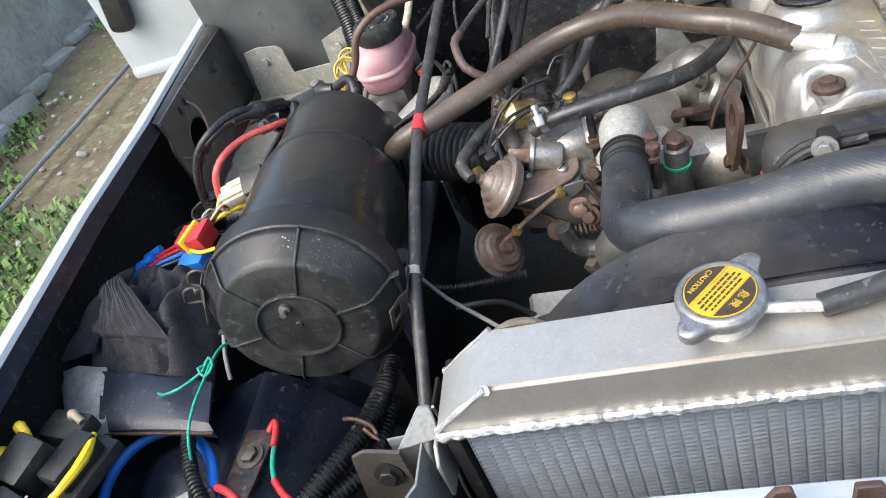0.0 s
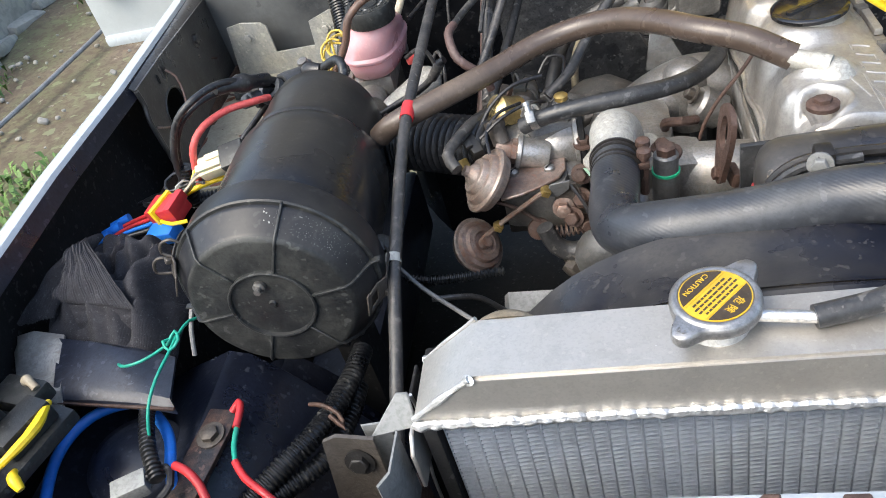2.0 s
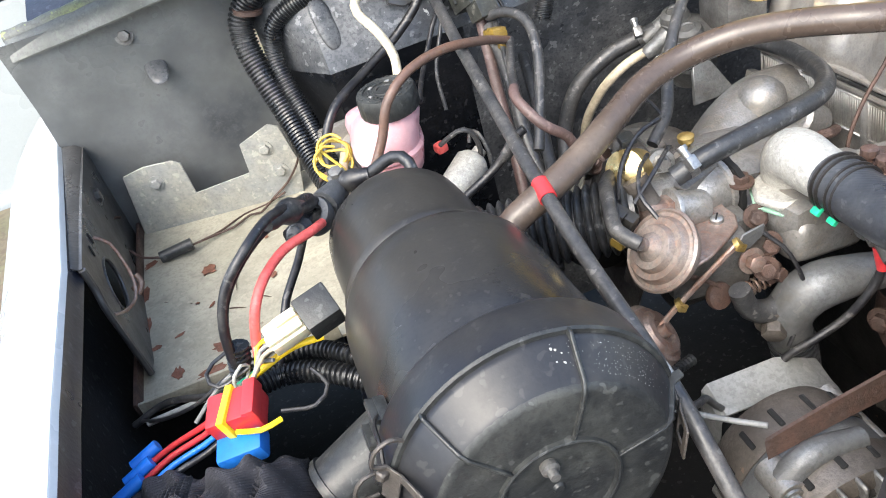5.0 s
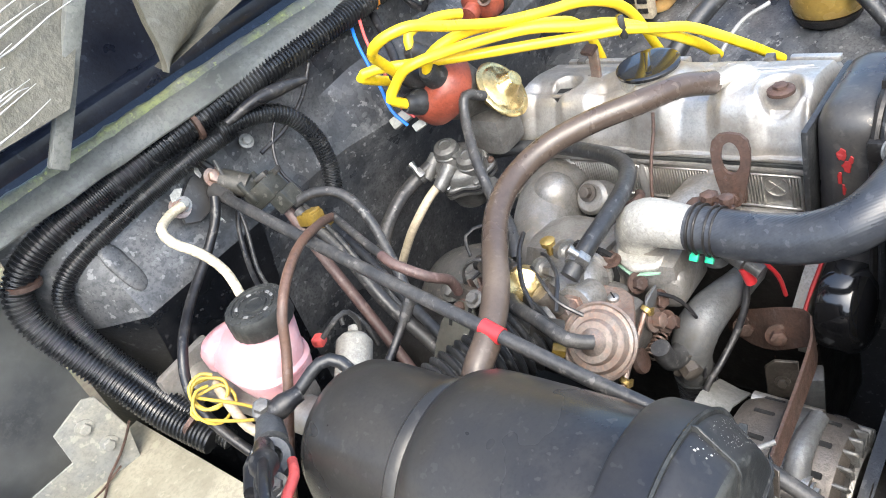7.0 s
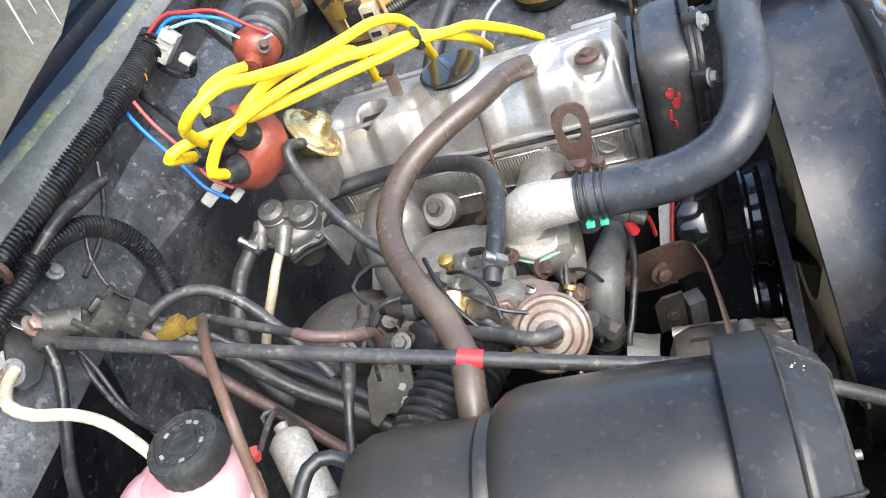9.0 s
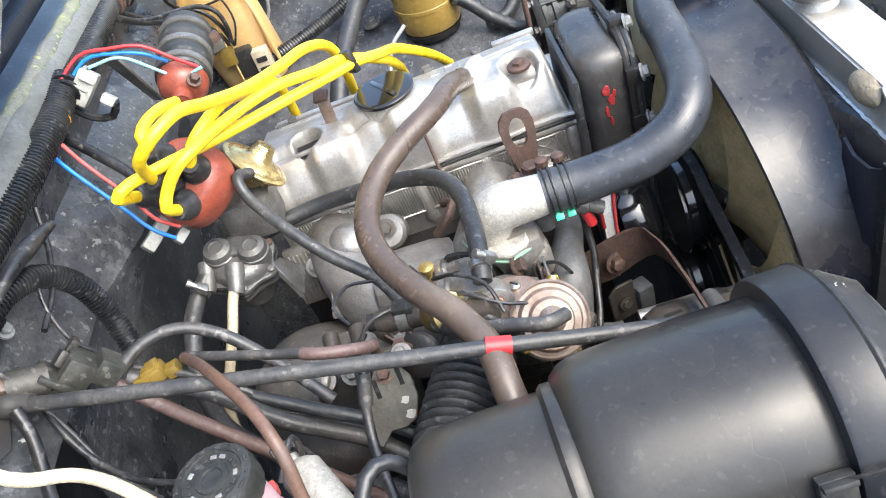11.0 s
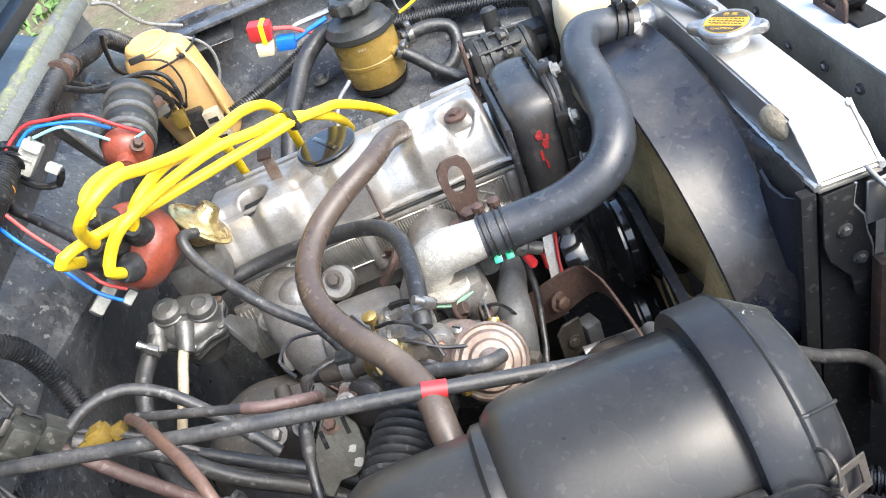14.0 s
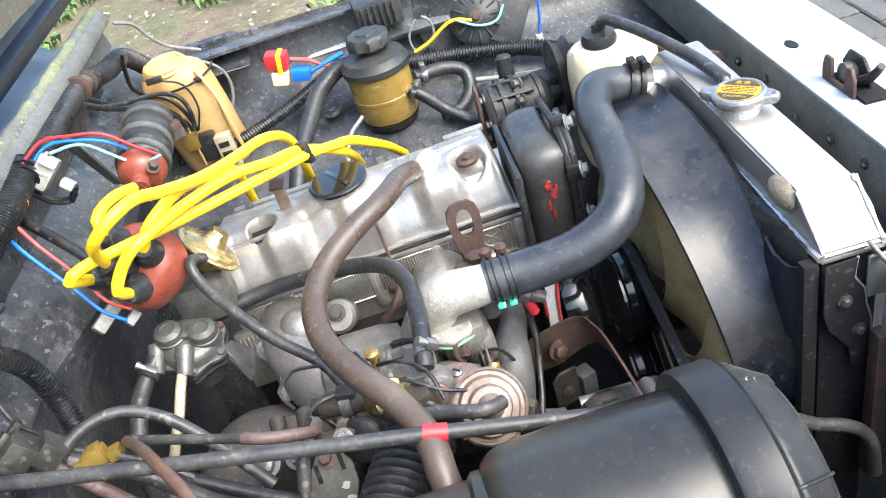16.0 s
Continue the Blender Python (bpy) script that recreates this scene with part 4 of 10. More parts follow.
part("top_tank", tank(), M["radiator"], rad)
rows = []
rnd = random.Random(2)
for x0, z0, x1, z1, y in ((-0.192, 0.9375, 0.212, 0.9375, -0.033), (-0.192, 0.9375, 0.212, 0.9375, 0.022)):
    n = 80
    pts = [(x0 + (x1 - x0) * i / n, y + 0.0006 * rnd.uniform(-1, 1), z0 + 0.0006 * rnd.uniform(-1, 1)) for i in range(n + 1)]
    part("weld_bead", tube(pts, [0.0036 + (0.0006 if y < 0 else 0.0001) * (1 if i_ % 2 else -1) + 0.0002 * rnd.uniform(-1, 1) for i_ in range(n + 1)], 8, 0.0025), M["weld"], rad)
for y in (-0.031, 0.0195):
    part("weld_bead", tube([(-0.191, y, 0.941), (-0.17, y, 0.959), (-0.147, y, 0.977)], [(0.75 if y < 0 else 0.45) * r_ for r_ in (0.003, 0.0024, 0.0034, 0.0026, 0.0036)], 8, 0.003, wob=0.35), M["weld"], rad)
part("weld_bead", lathe([(0.001, 0.0012), (0.002, 0.0010), (0.0034, 0)], axis_frame((-0.148, -0.0305, 0.9755), (-0.4, -0.6, 0.7)) @ Matrix.Diagonal((1.4, 1, 1, 1)), 14), M["weld"], rad)
part("weld_lump", lathe([(0.001, 0.009), (0.007, 0.008), (0.011, 0.004), (0.013, 0)], axis_frame((-0.128, 0.022, 0.966), (0, 1, 0.3)) @ Matrix.Diagonal((1.7, 1, 1, 1)), 18), M["corroded"], rad, "corroded weld lump")
part("header_plate", box((0.01, -0.006, 0.9335), (0.404, 0.054, 0.004), 0.001), M["radiator"], rad)
# core: flat tubes with folded fins between
pitch = 0.0106
n = int(0.372 / pitch)
x0 = -0.176
for i in range(n + 1):
    part("core_tube", box((x0 + i * pitch, -0.006, 0.745), (0.0011, 0.0392, 0.372), 0), M["fin"], rad)
verts, faces = [], []
for i in range(n):
    a, b = x0 + i * pitch + 0.0006, x0 + (i + 1) * pitch - 0.0006
    m = 165
    k = len(verts)
    for j in range(m + 1):
        z = 0.930 - j * 0.00225 + (0.0003 if (i * 7 + j) % 5 == 0 else 0)
        x = a if j % 2 else b
        verts += [(x, -0.0266, z), (x, -0.016, z + 0.0005)]
    faces += [(k + 2 * j, k + 2 * j + 1, k + 2 * j + 3, k + 2 * j + 2) for j in range(m)]
part("core_back", box((0.005, -0.004, 0.745), (0.37, 0.024, 0.37), 0), M["fin"], rad)
tagged(part("fin_pack", (verts, faces), M["fin"], rad, smooth=False), kind="stuff")
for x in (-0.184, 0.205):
    # left channel is aluminium as well; its near-black colour stands in for shade
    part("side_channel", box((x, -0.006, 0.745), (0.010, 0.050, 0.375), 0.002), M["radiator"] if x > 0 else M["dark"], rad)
part("support_ear", plate([(0, 0), (0.028, 0.0), (0.028, 0.045), (0.010, 0.045), (0, 0.035)], 0.003, pose(-0.197, -0.045, 0.885, 90, 0, 90)), M["radiator"], rad)
part("inlet_neck", lathe([(0.0165, 0), (0.0165, 0.02), (0.018, 0.024), (0.018, 0.034)], axis_frame((0.150, 0.018, 0.953), (-0.12, 1, 0.02)), 24), M["weld"], rad)
part("overflow_pipe", tube([(0.020, -0.004, 0.985), (0.045, -0.008, 0.985), (0.06, -0.010, 0.985)], 0.0038, 10), M["weld"], rad)
part("filler_neck", lathe([(0.020, -0.002), (0.0185, 0.004), (0.0175, 0.008), (0.0185, 0.011), (0.022, 0.013), (0.022, 0.015)], axis_frame((0, 0, 0.977), (0, 0, 1)), 28), M["weld"], rad)
post = thing("radiator_post", (-0.225, -0.02, 0.7), "grey steel radiator post with a rusty flange", "post")
part("channel", sheet([[(-0.232, -0.024, z), (-0.214, -0.022, z), (-0.206, -0.030, z), (-0.206, -0.062, z), (-0.212, -0.072, z)] for z in (0.928, 0.915, 0.89, 0.862)], 0.003, (-0.5, 0.5, 0)), M["greyplate"], post)
part("lower_channel", box((-0.214, -0.045, 0.765), (0.016, 0.060, 0.19), 0.004), M["rust"], post, "rusty lower part")
# dark bracket, with the shade beside the radiator put into its near-black colour
side = part("hanging_bracket", plate([(0.022, 0.934), (-0.006, 0.936), (-0.004, 0.915), (-0.013, 0.900), (-0.016, 0.880), (-0.021, 0.862), (-0.022, 0.815), (-0.016, 0.806), (-0.006, 0.812), (-0.002, 0.835), (0.016, 0.86), (0.022, 0.88)], 0.0024, Matrix(((0, 0, -1, -0.1975), (1, 0, 0, 0), (0, 1, 0, 0), (0, 0, 0, 1))), 0.0006), M["dark"], post, "thin black side bracket with bare edges")
part("bare_edge", tube([(-0.1985, -0.0062, 0.936), (-0.1985, -0.0042, 0.915), (-0.1985, -0.0132, 0.900), (-0.1985, -0.0162, 0.880), (-0.1985, -0.0212, 0.862), (-0.1985, -0.0222, 0.815)], 0.0013, 6), M["weld"], side)
part("slot", box((-0.2001, -0.014, 0.830), (0.0008, 0.005, 0.016), 0.0003, (12, 0, 0)), M["dark"], side)
for y_, z_ in ((-0.010, 0.855), (0.004, 0.892)):
    part("bolt", hexbolt((-0.200, y_, z_), (-1, 0, 0), 0.0042, 0.004), M["worn"], side)
# added dark block where only deep shade lies between radiator and shroud
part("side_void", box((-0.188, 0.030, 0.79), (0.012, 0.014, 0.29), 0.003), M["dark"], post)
part("rusty_flange", sheet([[(-0.262, -0.03, 0.92), (-0.25, -0.032, 0.928), (-0.235, -0.034, 0.928), (-0.222, -0.036, 0.928)], [(-0.266, -0.04, 0.86), (-0.252, -0.03, 0.86), (-0.24, -0.03, 0.86), (-0.224, -0.036, 0.86)], [(-0.258, -0.05, 0.72), (-0.25, -0.04, 0.72), (-0.24, -0.04, 0.72), (-0.224, -0.04, 0.72)]], 0.003, (0, 1, 0)), M["castbrown"], post, "brown stained steel flange")
part("bolt", hexbolt((-0.238, -0.036, 0.905), (0, -1, 0.2), 0.007, 0.005), M["iron"], post)
part("top_gusset", plate([(0, 0), (0.034, 0.006), (0.030, 0.030), (0.022, 0.030)], 0.003, pose(-0.226, -0.028, 0.922, 60, 0, 0)), M["greyplate"], post)

out = []
for i in range(120):
    a = 2 * math.pi * i / 120
    off = math.acos(min(1.0, abs(math.sin(a))))
    r = 0.0262 + 0.0120 * math.exp(-(off / 0.27) ** 2.6)
    out.append((r * math.cos(a), r * math.sin(a)))
out.append(out[0])
rows = [[(x * f, y * f, z) for x, y in out] for f, z in ((0.02, 0.9985), (0.80, 0.9985), (0.94, 0.9983), (0.985, 0.9972), (1.0, 0.9950), (0.99, 0.9925), (0.97, 0.9910))]
cap = part("pressure_cap", sheet(rows, 0.0012), M["capmetal"], rad, "grey metal pressure cap with two ears")
part("cap_dome", lathe([(0.0252, 0.0), (0.0244, 0.0012), (0.0228, 0.0018), (0.0212, 0.0014), (0.0208, 0.0006), (0.001, 0.0006)], pose(0, 0, 0.9983), 56), M["capmetal"], cap)
part("sticker", lathe([(0.0205, 0), (0.0205, 0.0006)], pose(0, 0, 0.9990), 48), M["sticker"], cap, "yellow warning sticker")


def segment(sign):
    pts = []
    for i in range(21):
        a = math.radians(-65 + 130 * i / 20)
        pts.append((sign * 0.0197 * math.cos(a), 0.0197 * math.sin(a)))
    return plate(pts if sign > 0 else pts[::-1], 0.0003, pose(0, 0, 0.9997), 0)


part("ink_band", segment(1), M["ink"], cap)
part("ink_band", segment(-1), M["ink"], cap)
turn = Matrix.Rotation(radians(-90), 4, "Z")
writing("word", "CAUTION", 0.0047, pose(-0.0135, 0, 1.0000) @ turn, M["sticker"], cap)
writing("word", "危 険", 0.0060, pose(0.0130, 0, 1.0000) @ turn, M["sticker"], cap)
for i, (w, o) in enumerate(((0.030, 0.0050), (0.034, 0.0020), (0.034, -0.0010), (0.030, -0.0040))):
    at_ = -w / 2
    while at_ < w / 2 - 0.002:
        l_ = 0.0018 + 0.0022 * rnd.random()
        part("text_bar", box((o, at_ + l_ / 2, 0.9998), (0.0012, l_, 0.0003), 0), M["ink"], cap)
        at_ += l_ + 0.0009
for o in (0.0072, -0.0070):
    part("text_bar", box((o, 0, 0.9999), (0.0004, 0.036, 0.0003), 0), M["sticker"], cap)
writing("ear_number", "0.9", 0.0050, pose(0.0, -0.0325, 0.9988), M["capmetal"], cap)

cap.matrix_basis = Matrix.Rotation(radians(-41), 4, "Z")
for mark in cap.children:
    if mark.name.split(".")[0] in ("ink_band", "word", "text_bar"):
        mark.matrix_basis = Matrix.Rotation(radians(-2), 4, "Z") @ mark.matrix_basis

SH = (0.055, 0.715, 0.240)   # centre x, centre z, radius of the collar
shroud = thing("fan_shroud", (0.04, 0.06, 0.55), "dusty black plastic fan shroud with a scuffed collar", "fan shroud")
sx, sz, sr = SH


def rear(z):
    """The collar's rear edge leans forward towards the bottom."""
    return max(0.05, 0.110 + 0.15 * (z - 0.955))


def hoop(i, grow):
    """A point of the collar's rounded outline, i of 72 steps round."""
    c, q = math.cos(2 * math.pi * i / 72), math.sin(2 * math.pi * i / 72)
    k = (abs(c) ** 2.5 + abs(q) ** 2.5) ** (-1 / 2.5)
    z = sz + (sr + grow) * q * k
    return max(-0.193 + max(0.0, 0.80 - z) * 0.3, sx + (sr - 0.005 + grow) * c * k), z


rows = []
for f, dr in ((0.0, 0.0), (0.02, 0.003), (0.4, 0.002), (0.85, 0.005), (1.0, 0.012)):
    row = []
    for i in range(73):
        x, z = hoop(i, dr)
        row.append((x, rear(z) + (0.036 - rear(z)) * f, z))
    rows.append(row)
part("collar", sheet(rows, 0.003, (0, 0, -0.2)), M["shroud"], shroud)
rows = []
for f in (0.0, 0.5, 1.0):
    row = []
    for i in range(73):
        a = 2 * math.pi * i / 72
        c, s = math.cos(a), math.sin(a)
        q = min(0.193 / max(abs(c), 1e-6), 0.185 / max(abs(s), 1e-6))
        bx, bz = 0.008 + c * q, 0.755 + s * q
        ox, oz = hoop(i, 0.010)
        if math.hypot(ox - 0.008, oz - 0.755) > math.hypot(bx - 0.008, bz - 0.755):
            bx, bz = ox, oz - 0.01
        row.append((ox + (bx - ox) * f, 0.037 - 0.010 * f, oz + (bz - oz) * f))
    rows.append(row)
part("face", sheet(rows, 0.003, (0, -1, 0)), M["shroud"], shroud)
part("rim_bead", tube([(sx - 0.18 + 0.02 * i, 0.030, 0.943 - 0.1 * max(0, 0.5 - 0.06 * i) ** 2) for i in range(17)], 0.004, 8), M["shroud"], shroud)
part("corner_pocket", sheet([[(-0.188, 0.026, z), (-0.17, 0.040, z - 0.004), (-0.15, 0.042, z - 0.004), (-0.13, 0.040, z)] for z in (0.925, 0.90, 0.8, 0.6)], 0.003, (0, -1, 0)), M["apron"], shroud, "black recessed corner")
fan = thing("cooling_fan", (0.06, 0.07, 0.72), "beige plastic cooling fan with seven blades on a dark hub", "fan")
FX, FY, FZ = 0.055, 0.082, 0.72
part("hub", lathe([(0.030, -0.03), (0.046, -0.024), (0.048, -0.010), (0.044, 0.006), (0.034, 0.012), (0.030, 0.013)], axis_frame((FX, FY, FZ), (0, 1, 0)), 32), M["iron"], fan, "dark viscous hub")
for b in range(7):
    rows = []
    for k in range(10):
        r = 0.044 + 0.184 * k / 9
        a0 = 2 * math.pi * b / 7 + math.radians(119 - 60 * (r - 0.05) / 0.185)
        w_ = (0.95, 1, 1, 1, 1, 1, 1, 0.98, 0.92, 0.80)[k]
        rows.append([(FX + r * math.cos(a0 + da * w_), FY + dy, FZ + r * math.sin(a0 + da * w_)) for da, dy in ((-0.43, 0.012), (-0.3, 0.010), (-0.1, 0.004), (0.1, -0.003), (0.3, -0.009), (0.46, -0.013))])
    part("blade", sheet(rows, 0.003, (0, -1, 0)), M["fan"], fan)

# ---- engine ----
eng = thing("engine", (0.15, 0.4, 0.5), "four cylinder engine with a stained cast aluminium rocker cover", "engine")
CX0, CX1, CY0, CY1 = 0.086, 0.213, 0.224, 0.574
WELLS = [(0.119, 0.262, 0.0185, 0.011), (0.123, 0.508, 0.0175, 0.020)]   # x, y, radius, depth
PROFILE = [(0.0, 0.0), (0.006, 0.12), (0.03, 0.30), (0.06, 0.50), (0.10, 0.72), (0.14, 0.88), (0.18, 0.965), (0.23, 1.0), (0.30, 1.01), (0.40, 1.0), (0.50, 0.97), (0.62, 0.91), (0.74, 0.85), (0.84, 0.80), (0.90, 0.775), (0.93, 0.72), (0.96, 0.40), (1.0, 0.0)]


def ramp(v, lo, hi):
    """A soft step from 0 at lo to 1 at hi."""
    f = max(0.0, min(1.0, (v - lo) / (hi - lo)))
    return f * f * (3 - 2 * f)


def cover_point(u, y):
    """A point of the rocker cover's skin: u across from the near flange to the far one."""
    k = max(i for i in range(len(PROFILE) - 1) if PROFILE[i][0] <= u)
    (ua, ha), (ub, hb) = PROFILE[k], PROFILE[k + 1]
    h = ha + (hb - ha) * (u - ua) / (ub - ua)
    x = CX0 + (CX1 - CX0) * u
    e = math.sin(min(1.0, min(y - CY0, CY1 - y) / 0.012) * math.pi / 2)
    z = 0.889 + 0.061 * h * e
    # the near flank swells over each rocker pair and pinches between them
    w = ramp(0.5 + 0.5 * math.cos((y - 0.300) / 0.0930 * 2 * math.pi), 0.15, 0.85)
    g = math.exp(-((u - 0.13) / 0.12) ** 2) * e
    x += (0.006 * (1 - w) - 0.008 * w) * g
    z -= 0.010 * (1 - w) * math.exp(-((u - 0.22) / 0.10) ** 2) * e
    for wx, wy, r, deep in WELLS:
        d = math.hypot(x - wx, y - wy)
        open_side = ramp(wx - x, 0.004, 0.020)
        z -= deep * e * (1 - ramp(d, r - 0.0025, r + 0.0015)) * (1 - 0.7 * open_side)
        z += (0.0022 if wy < 0.4 else 0.0006) * e * (1 - ramp(abs(d - r - 0.004), 0.0, 0.0045))
    d = math.hypot(x - 0.139, y - 0.409)
    z += 0.008 * e * (1 - ramp(d, 0.033, 0.058))
    d = math.hypot((x - 0.132) / 1.5, y - 0.312)
    z += 0.009 * e * (1 - ramp(d, 0.008, 0.020))
    # cast lines and a sunk ledge along the far edge
    z -= 0.005 * e * ramp(u, 0.80, 0.83) * (1 - ramp(u, 0.93, 0.95))
    return x, y, z


def rocker_cover():
    us = []
    for (a, _), (b, _) in zip(PROFILE, PROFILE[1:]):
        n_ = max(2, int((b - a) / 0.009))
        us += [a + (b - a) * k / n_ for k in range(n_)]
    us.append(1.0)
    return sheet([[cover_point(u, CY0 + (CY1 - CY0) * i / 220) for u in us] for i in range(221)], 0.003)


part("rocker_cover", rocker_cover(), M["cast"], eng, "stained cast aluminium rocker cover")


def rim(z, out, r):
    """A wavy flange line round the cover, bulging at the bolt lugs."""
    pts = []
    for k in range(61):
        y = CY0 - 0.004 + (CY1 - CY0 + 0.008) * k / 60
        pts.append((CX0 - out - 0.0022 * math.cos((y - 0.300) / 0.0930 * 2 * math.pi), y, z))
    return tube([(CX1, CY0 - 0.006, z), (CX0 + 0.01, CY0 - 0.006, z)] + pts + [(CX0 + 0.01, CY1 + 0.006, z), (CX1, CY1 + 0.006, z)], r, 8, 0.006)


part("cover_flange", box((0.149, 0.399, 0.8880), (0.136, 0.362, 0.005), 0.0020), M["cast"], eng)
part("flange_bead", rim(0.8888, 0.0035, 0.0026), M["cast"], eng)
part("gasket", box((0.148, 0.399, 0.8835), (0.138, 0.360, 0.0034), 0.0005), M["plasticdull"], eng)
part("flange_bead", rim(0.8785, 0.0045, 0.0030), M["cast"], eng)
part("head_flange", box((0.148, 0.399, 0.8780), (0.140, 0.362, 0.007), 0.0025), M["cast"], eng)
part("cylinder_head", box((0.150, 0.399, 0.828), (0.136, 0.356, 0.092), 0.006), M["cast"], eng)
well = part("cover_bolt", lathe([(0.0130, 0.0), (0.0130, 0.0035), (0.0110, 0.0050), (0.0078, 0.0054)], axis_frame((0.119, 0.262, 0.9425), (0, 0, 1)), 30), M["rust"], eng, "rusty flanged bolt")
part("bolt_head", lathe([(0.0075, 0.004), (0.0072, 0.0085), (0.005, 0.0095)], axis_frame((0.119, 0.262, 0.9425), (0, 0, 1)), 6), M["rust"], well)
part("cover_bolt", hexbolt((0.123, 0.508, 0.932), (0, 0, 1), 0.007, 0.006), M["steel"], eng)
part("well_slot", box((0.124, 0.506, 0.9375), (0.013, 0.034, 0.004), 0.001, (0, 0, 6)), M["dark"], eng)
part("well_lip", box((0.1135, 0.507, 0.9395), (0.005, 0.036, 0.0045), 0.0012, (0, 8, 6)), M["cast"], eng)
# fluted head face below the flange
FACE = (0.0805, 0.853)
for y0_, y1_ in ((0.238, 0.324), (0.332, 0.404), (0.412, 0.500), (0.508, 0.566)):
    frame_ = part("rib_panel", join(box((FACE[0], (y0_ + y1_) / 2, FACE[1] + 0.0195), (0.005, y1_ - y0_, 0.0025), 0.001, seg=1), box((FACE[0], (y0_ + y1_) / 2, FACE[1] - 0.0195), (0.006, y1_ - y0_, 0.003), 0.001, seg=1),
                                box((FACE[0], y0_, FACE[1]), (0.006, 0.003, 0.041), 0.001, seg=1), box((FACE[0], y1_, FACE[1]), (0.006, 0.003, 0.041), 0.001, seg=1)), M["cast"], eng)
    y = y0_ + 0.004
    while y < y1_ - 0.002:
        if abs(y - 0.262) > 0.0135:
            part("rib", box((FACE[0], y, FACE[1]), (0.0034, 0.0016, 0.037), 0.0006, seg=1), M["cast"], frame_)
        y += 0.0031
for y in (0.2285, 0.328, 0.408, 0.504):
    part("cast_boss", lathe([(0.010, -0.03), (0.010, 0.022), (0.007, 0.026)], axis_frame((0.087, y, 0.848), (0, 0, 1)), 18), M["cast"], eng)
part("cast_ring", lathe([(0.0125, 0), (0.0125, 0.002), (0.0112, 0.002), (0.0112, 0.0004), (0.001, 0.0004)], axis_frame((0.0805, 0.262, 0.859), (-1, 0, 0)), 28), M["cast"], eng)
part("cast_spoke", box((0.0797, 0.262, 0.859), (0.0016, 0.019, 0.0018), 0.0005, (40, 0, 0)), M["cast"], eng)
part("cast_spoke", box((0.0797, 0.262, 0.859), (0.0016, 0.019, 0.0018), 0.0005, (-40, 0, 0)), M["cast"], eng)
part("head_step", box((0.0775, 0.27, 0.822), (0.014, 0.09, 0.018), 0.004), M["cast"], eng)


def on_cover(x, y):
    """A place on the cover's skin."""
    return Vector(cover_point((x - CX0) / (CX1 - CX0), y))


for i, y in enumerate((0.357, 0.340, 0.323, 0.306, 0.288)):
    part("raised_mark", tube([on_cover(0.163, y), on_cover(0.171, y + 0.001 * (-1) ** i), on_cover(0.179, y)], 0.0012, 6), M["cast"], eng)
    part("raised_mark", tube([on_cover(0.163 + 0.016 * (i % 2), y), on_cover(0.163 + 0.016 * (i % 2), y - 0.005), on_cover(0.163 + 0.016 * (i % 2), y - 0.010)], 0.0012, 6), M["cast"], eng)
for a_, b_ in (((0.146, 0.300), (0.150, 0.283)), ((0.160, 0.300), (0.163, 0.270))):
    part("cast_line", tube([on_cover(*a_), on_cover((a_[0] + b_[0]) / 2, (a_[1] + b_[1]) / 2), on_cover(*b_), on_cover(b_[0] + 0.006, b_[1] - 0.022)], 0.0013, 6), M["cast"], eng)
part("cast_line", tube([on_cover(0.160, 0.24 + 0.008 * k) for k in range(8)], 0.0010, 6), M["cast"], eng)
for off in (0.176, 0.181):
    part("cast_line", tube([on_cover(off, 0.40 + 0.012 * k) for k in range(13)], 0.0009, 6), M["cast"], eng)
part("hose_stub", lathe([(0.0098, 0), (0.0098, 0.012), (0.0085, 0.016), (0.0085, 0.034)], axis_frame((0.134, 0.306, 0.955), (-0.85, 0.42, 0.18)), 20), M["castwhite"], eng)
part("stub_base", lathe([(0.020, -0.010), (0.017, 0.002), (0.013, 0.009), (0.006, 0.012), (0.001, 0.0125)], axis_frame((0.135, 0.306, 0.948), (-0.2, 0.1, 1)), 24), M["castwhite"], eng)
fc = part("filler_cap", lathe([(0.0325, 0.0), (0.0345, 0.0008), (0.0348, 0.0042), (0.0332, 0.0056), (0.030, 0.0058), (0.001, 0.0062)], axis_frame((0.139, 0.409, 0.9600), (-0.03, 0, 1)), 56), M["gloss"], eng, "glossy black oil filler cap")
part("cap_bar", box((0.139, 0.409, 0.9662), (0.050, 0.006, 0.0022), 0.001, (0, 0, 30)), M["gloss"], fc)
part("filler_neck", lathe([(0.0335, -0.016), (0.0318, -0.006), (0.0318, -0.001), (0.0342, 0.0002), (0.0342, 0.0012)], axis_frame((0.139, 0.409, 0.9600), (-0.03, 0, 1)), 48), M["castwhite"], eng)
part("block", box((0.145, 0.41, 0.68), (0.17, 0.36, 0.25), 0.012), M["iron"], eng, "greasy iron block")
part("sump", box((0.145, 0.41, 0.50), (0.15, 0.34, 0.12), 0.02), M["iron"], eng)
part("lead_bracket", box((0.141, 0.476, 0.966), (0.004, 0.014, 0.040), 0.001, (0, 8, -12)), M["rustlight"], eng, "upright rusty strap")
part("lead_bracket", box((0.134, 0.474, 0.986), (0.014, 0.016, 0.005), 0.0012, (0, -20, -12)), M["rust"], eng)
part("bracket_foot", box((0.146, 0.478, 0.948), (0.016, 0.020, 0.004), 0.001, (0, 8, -12)), M["cast"], eng)
for y_, l_ in ((0.255, 0.05), (0.47, 0.16)):
    part("far_rail", box((0.196, y_, 0.937), (0.008, l_, 0.007), 0.002), M["cast"], eng)
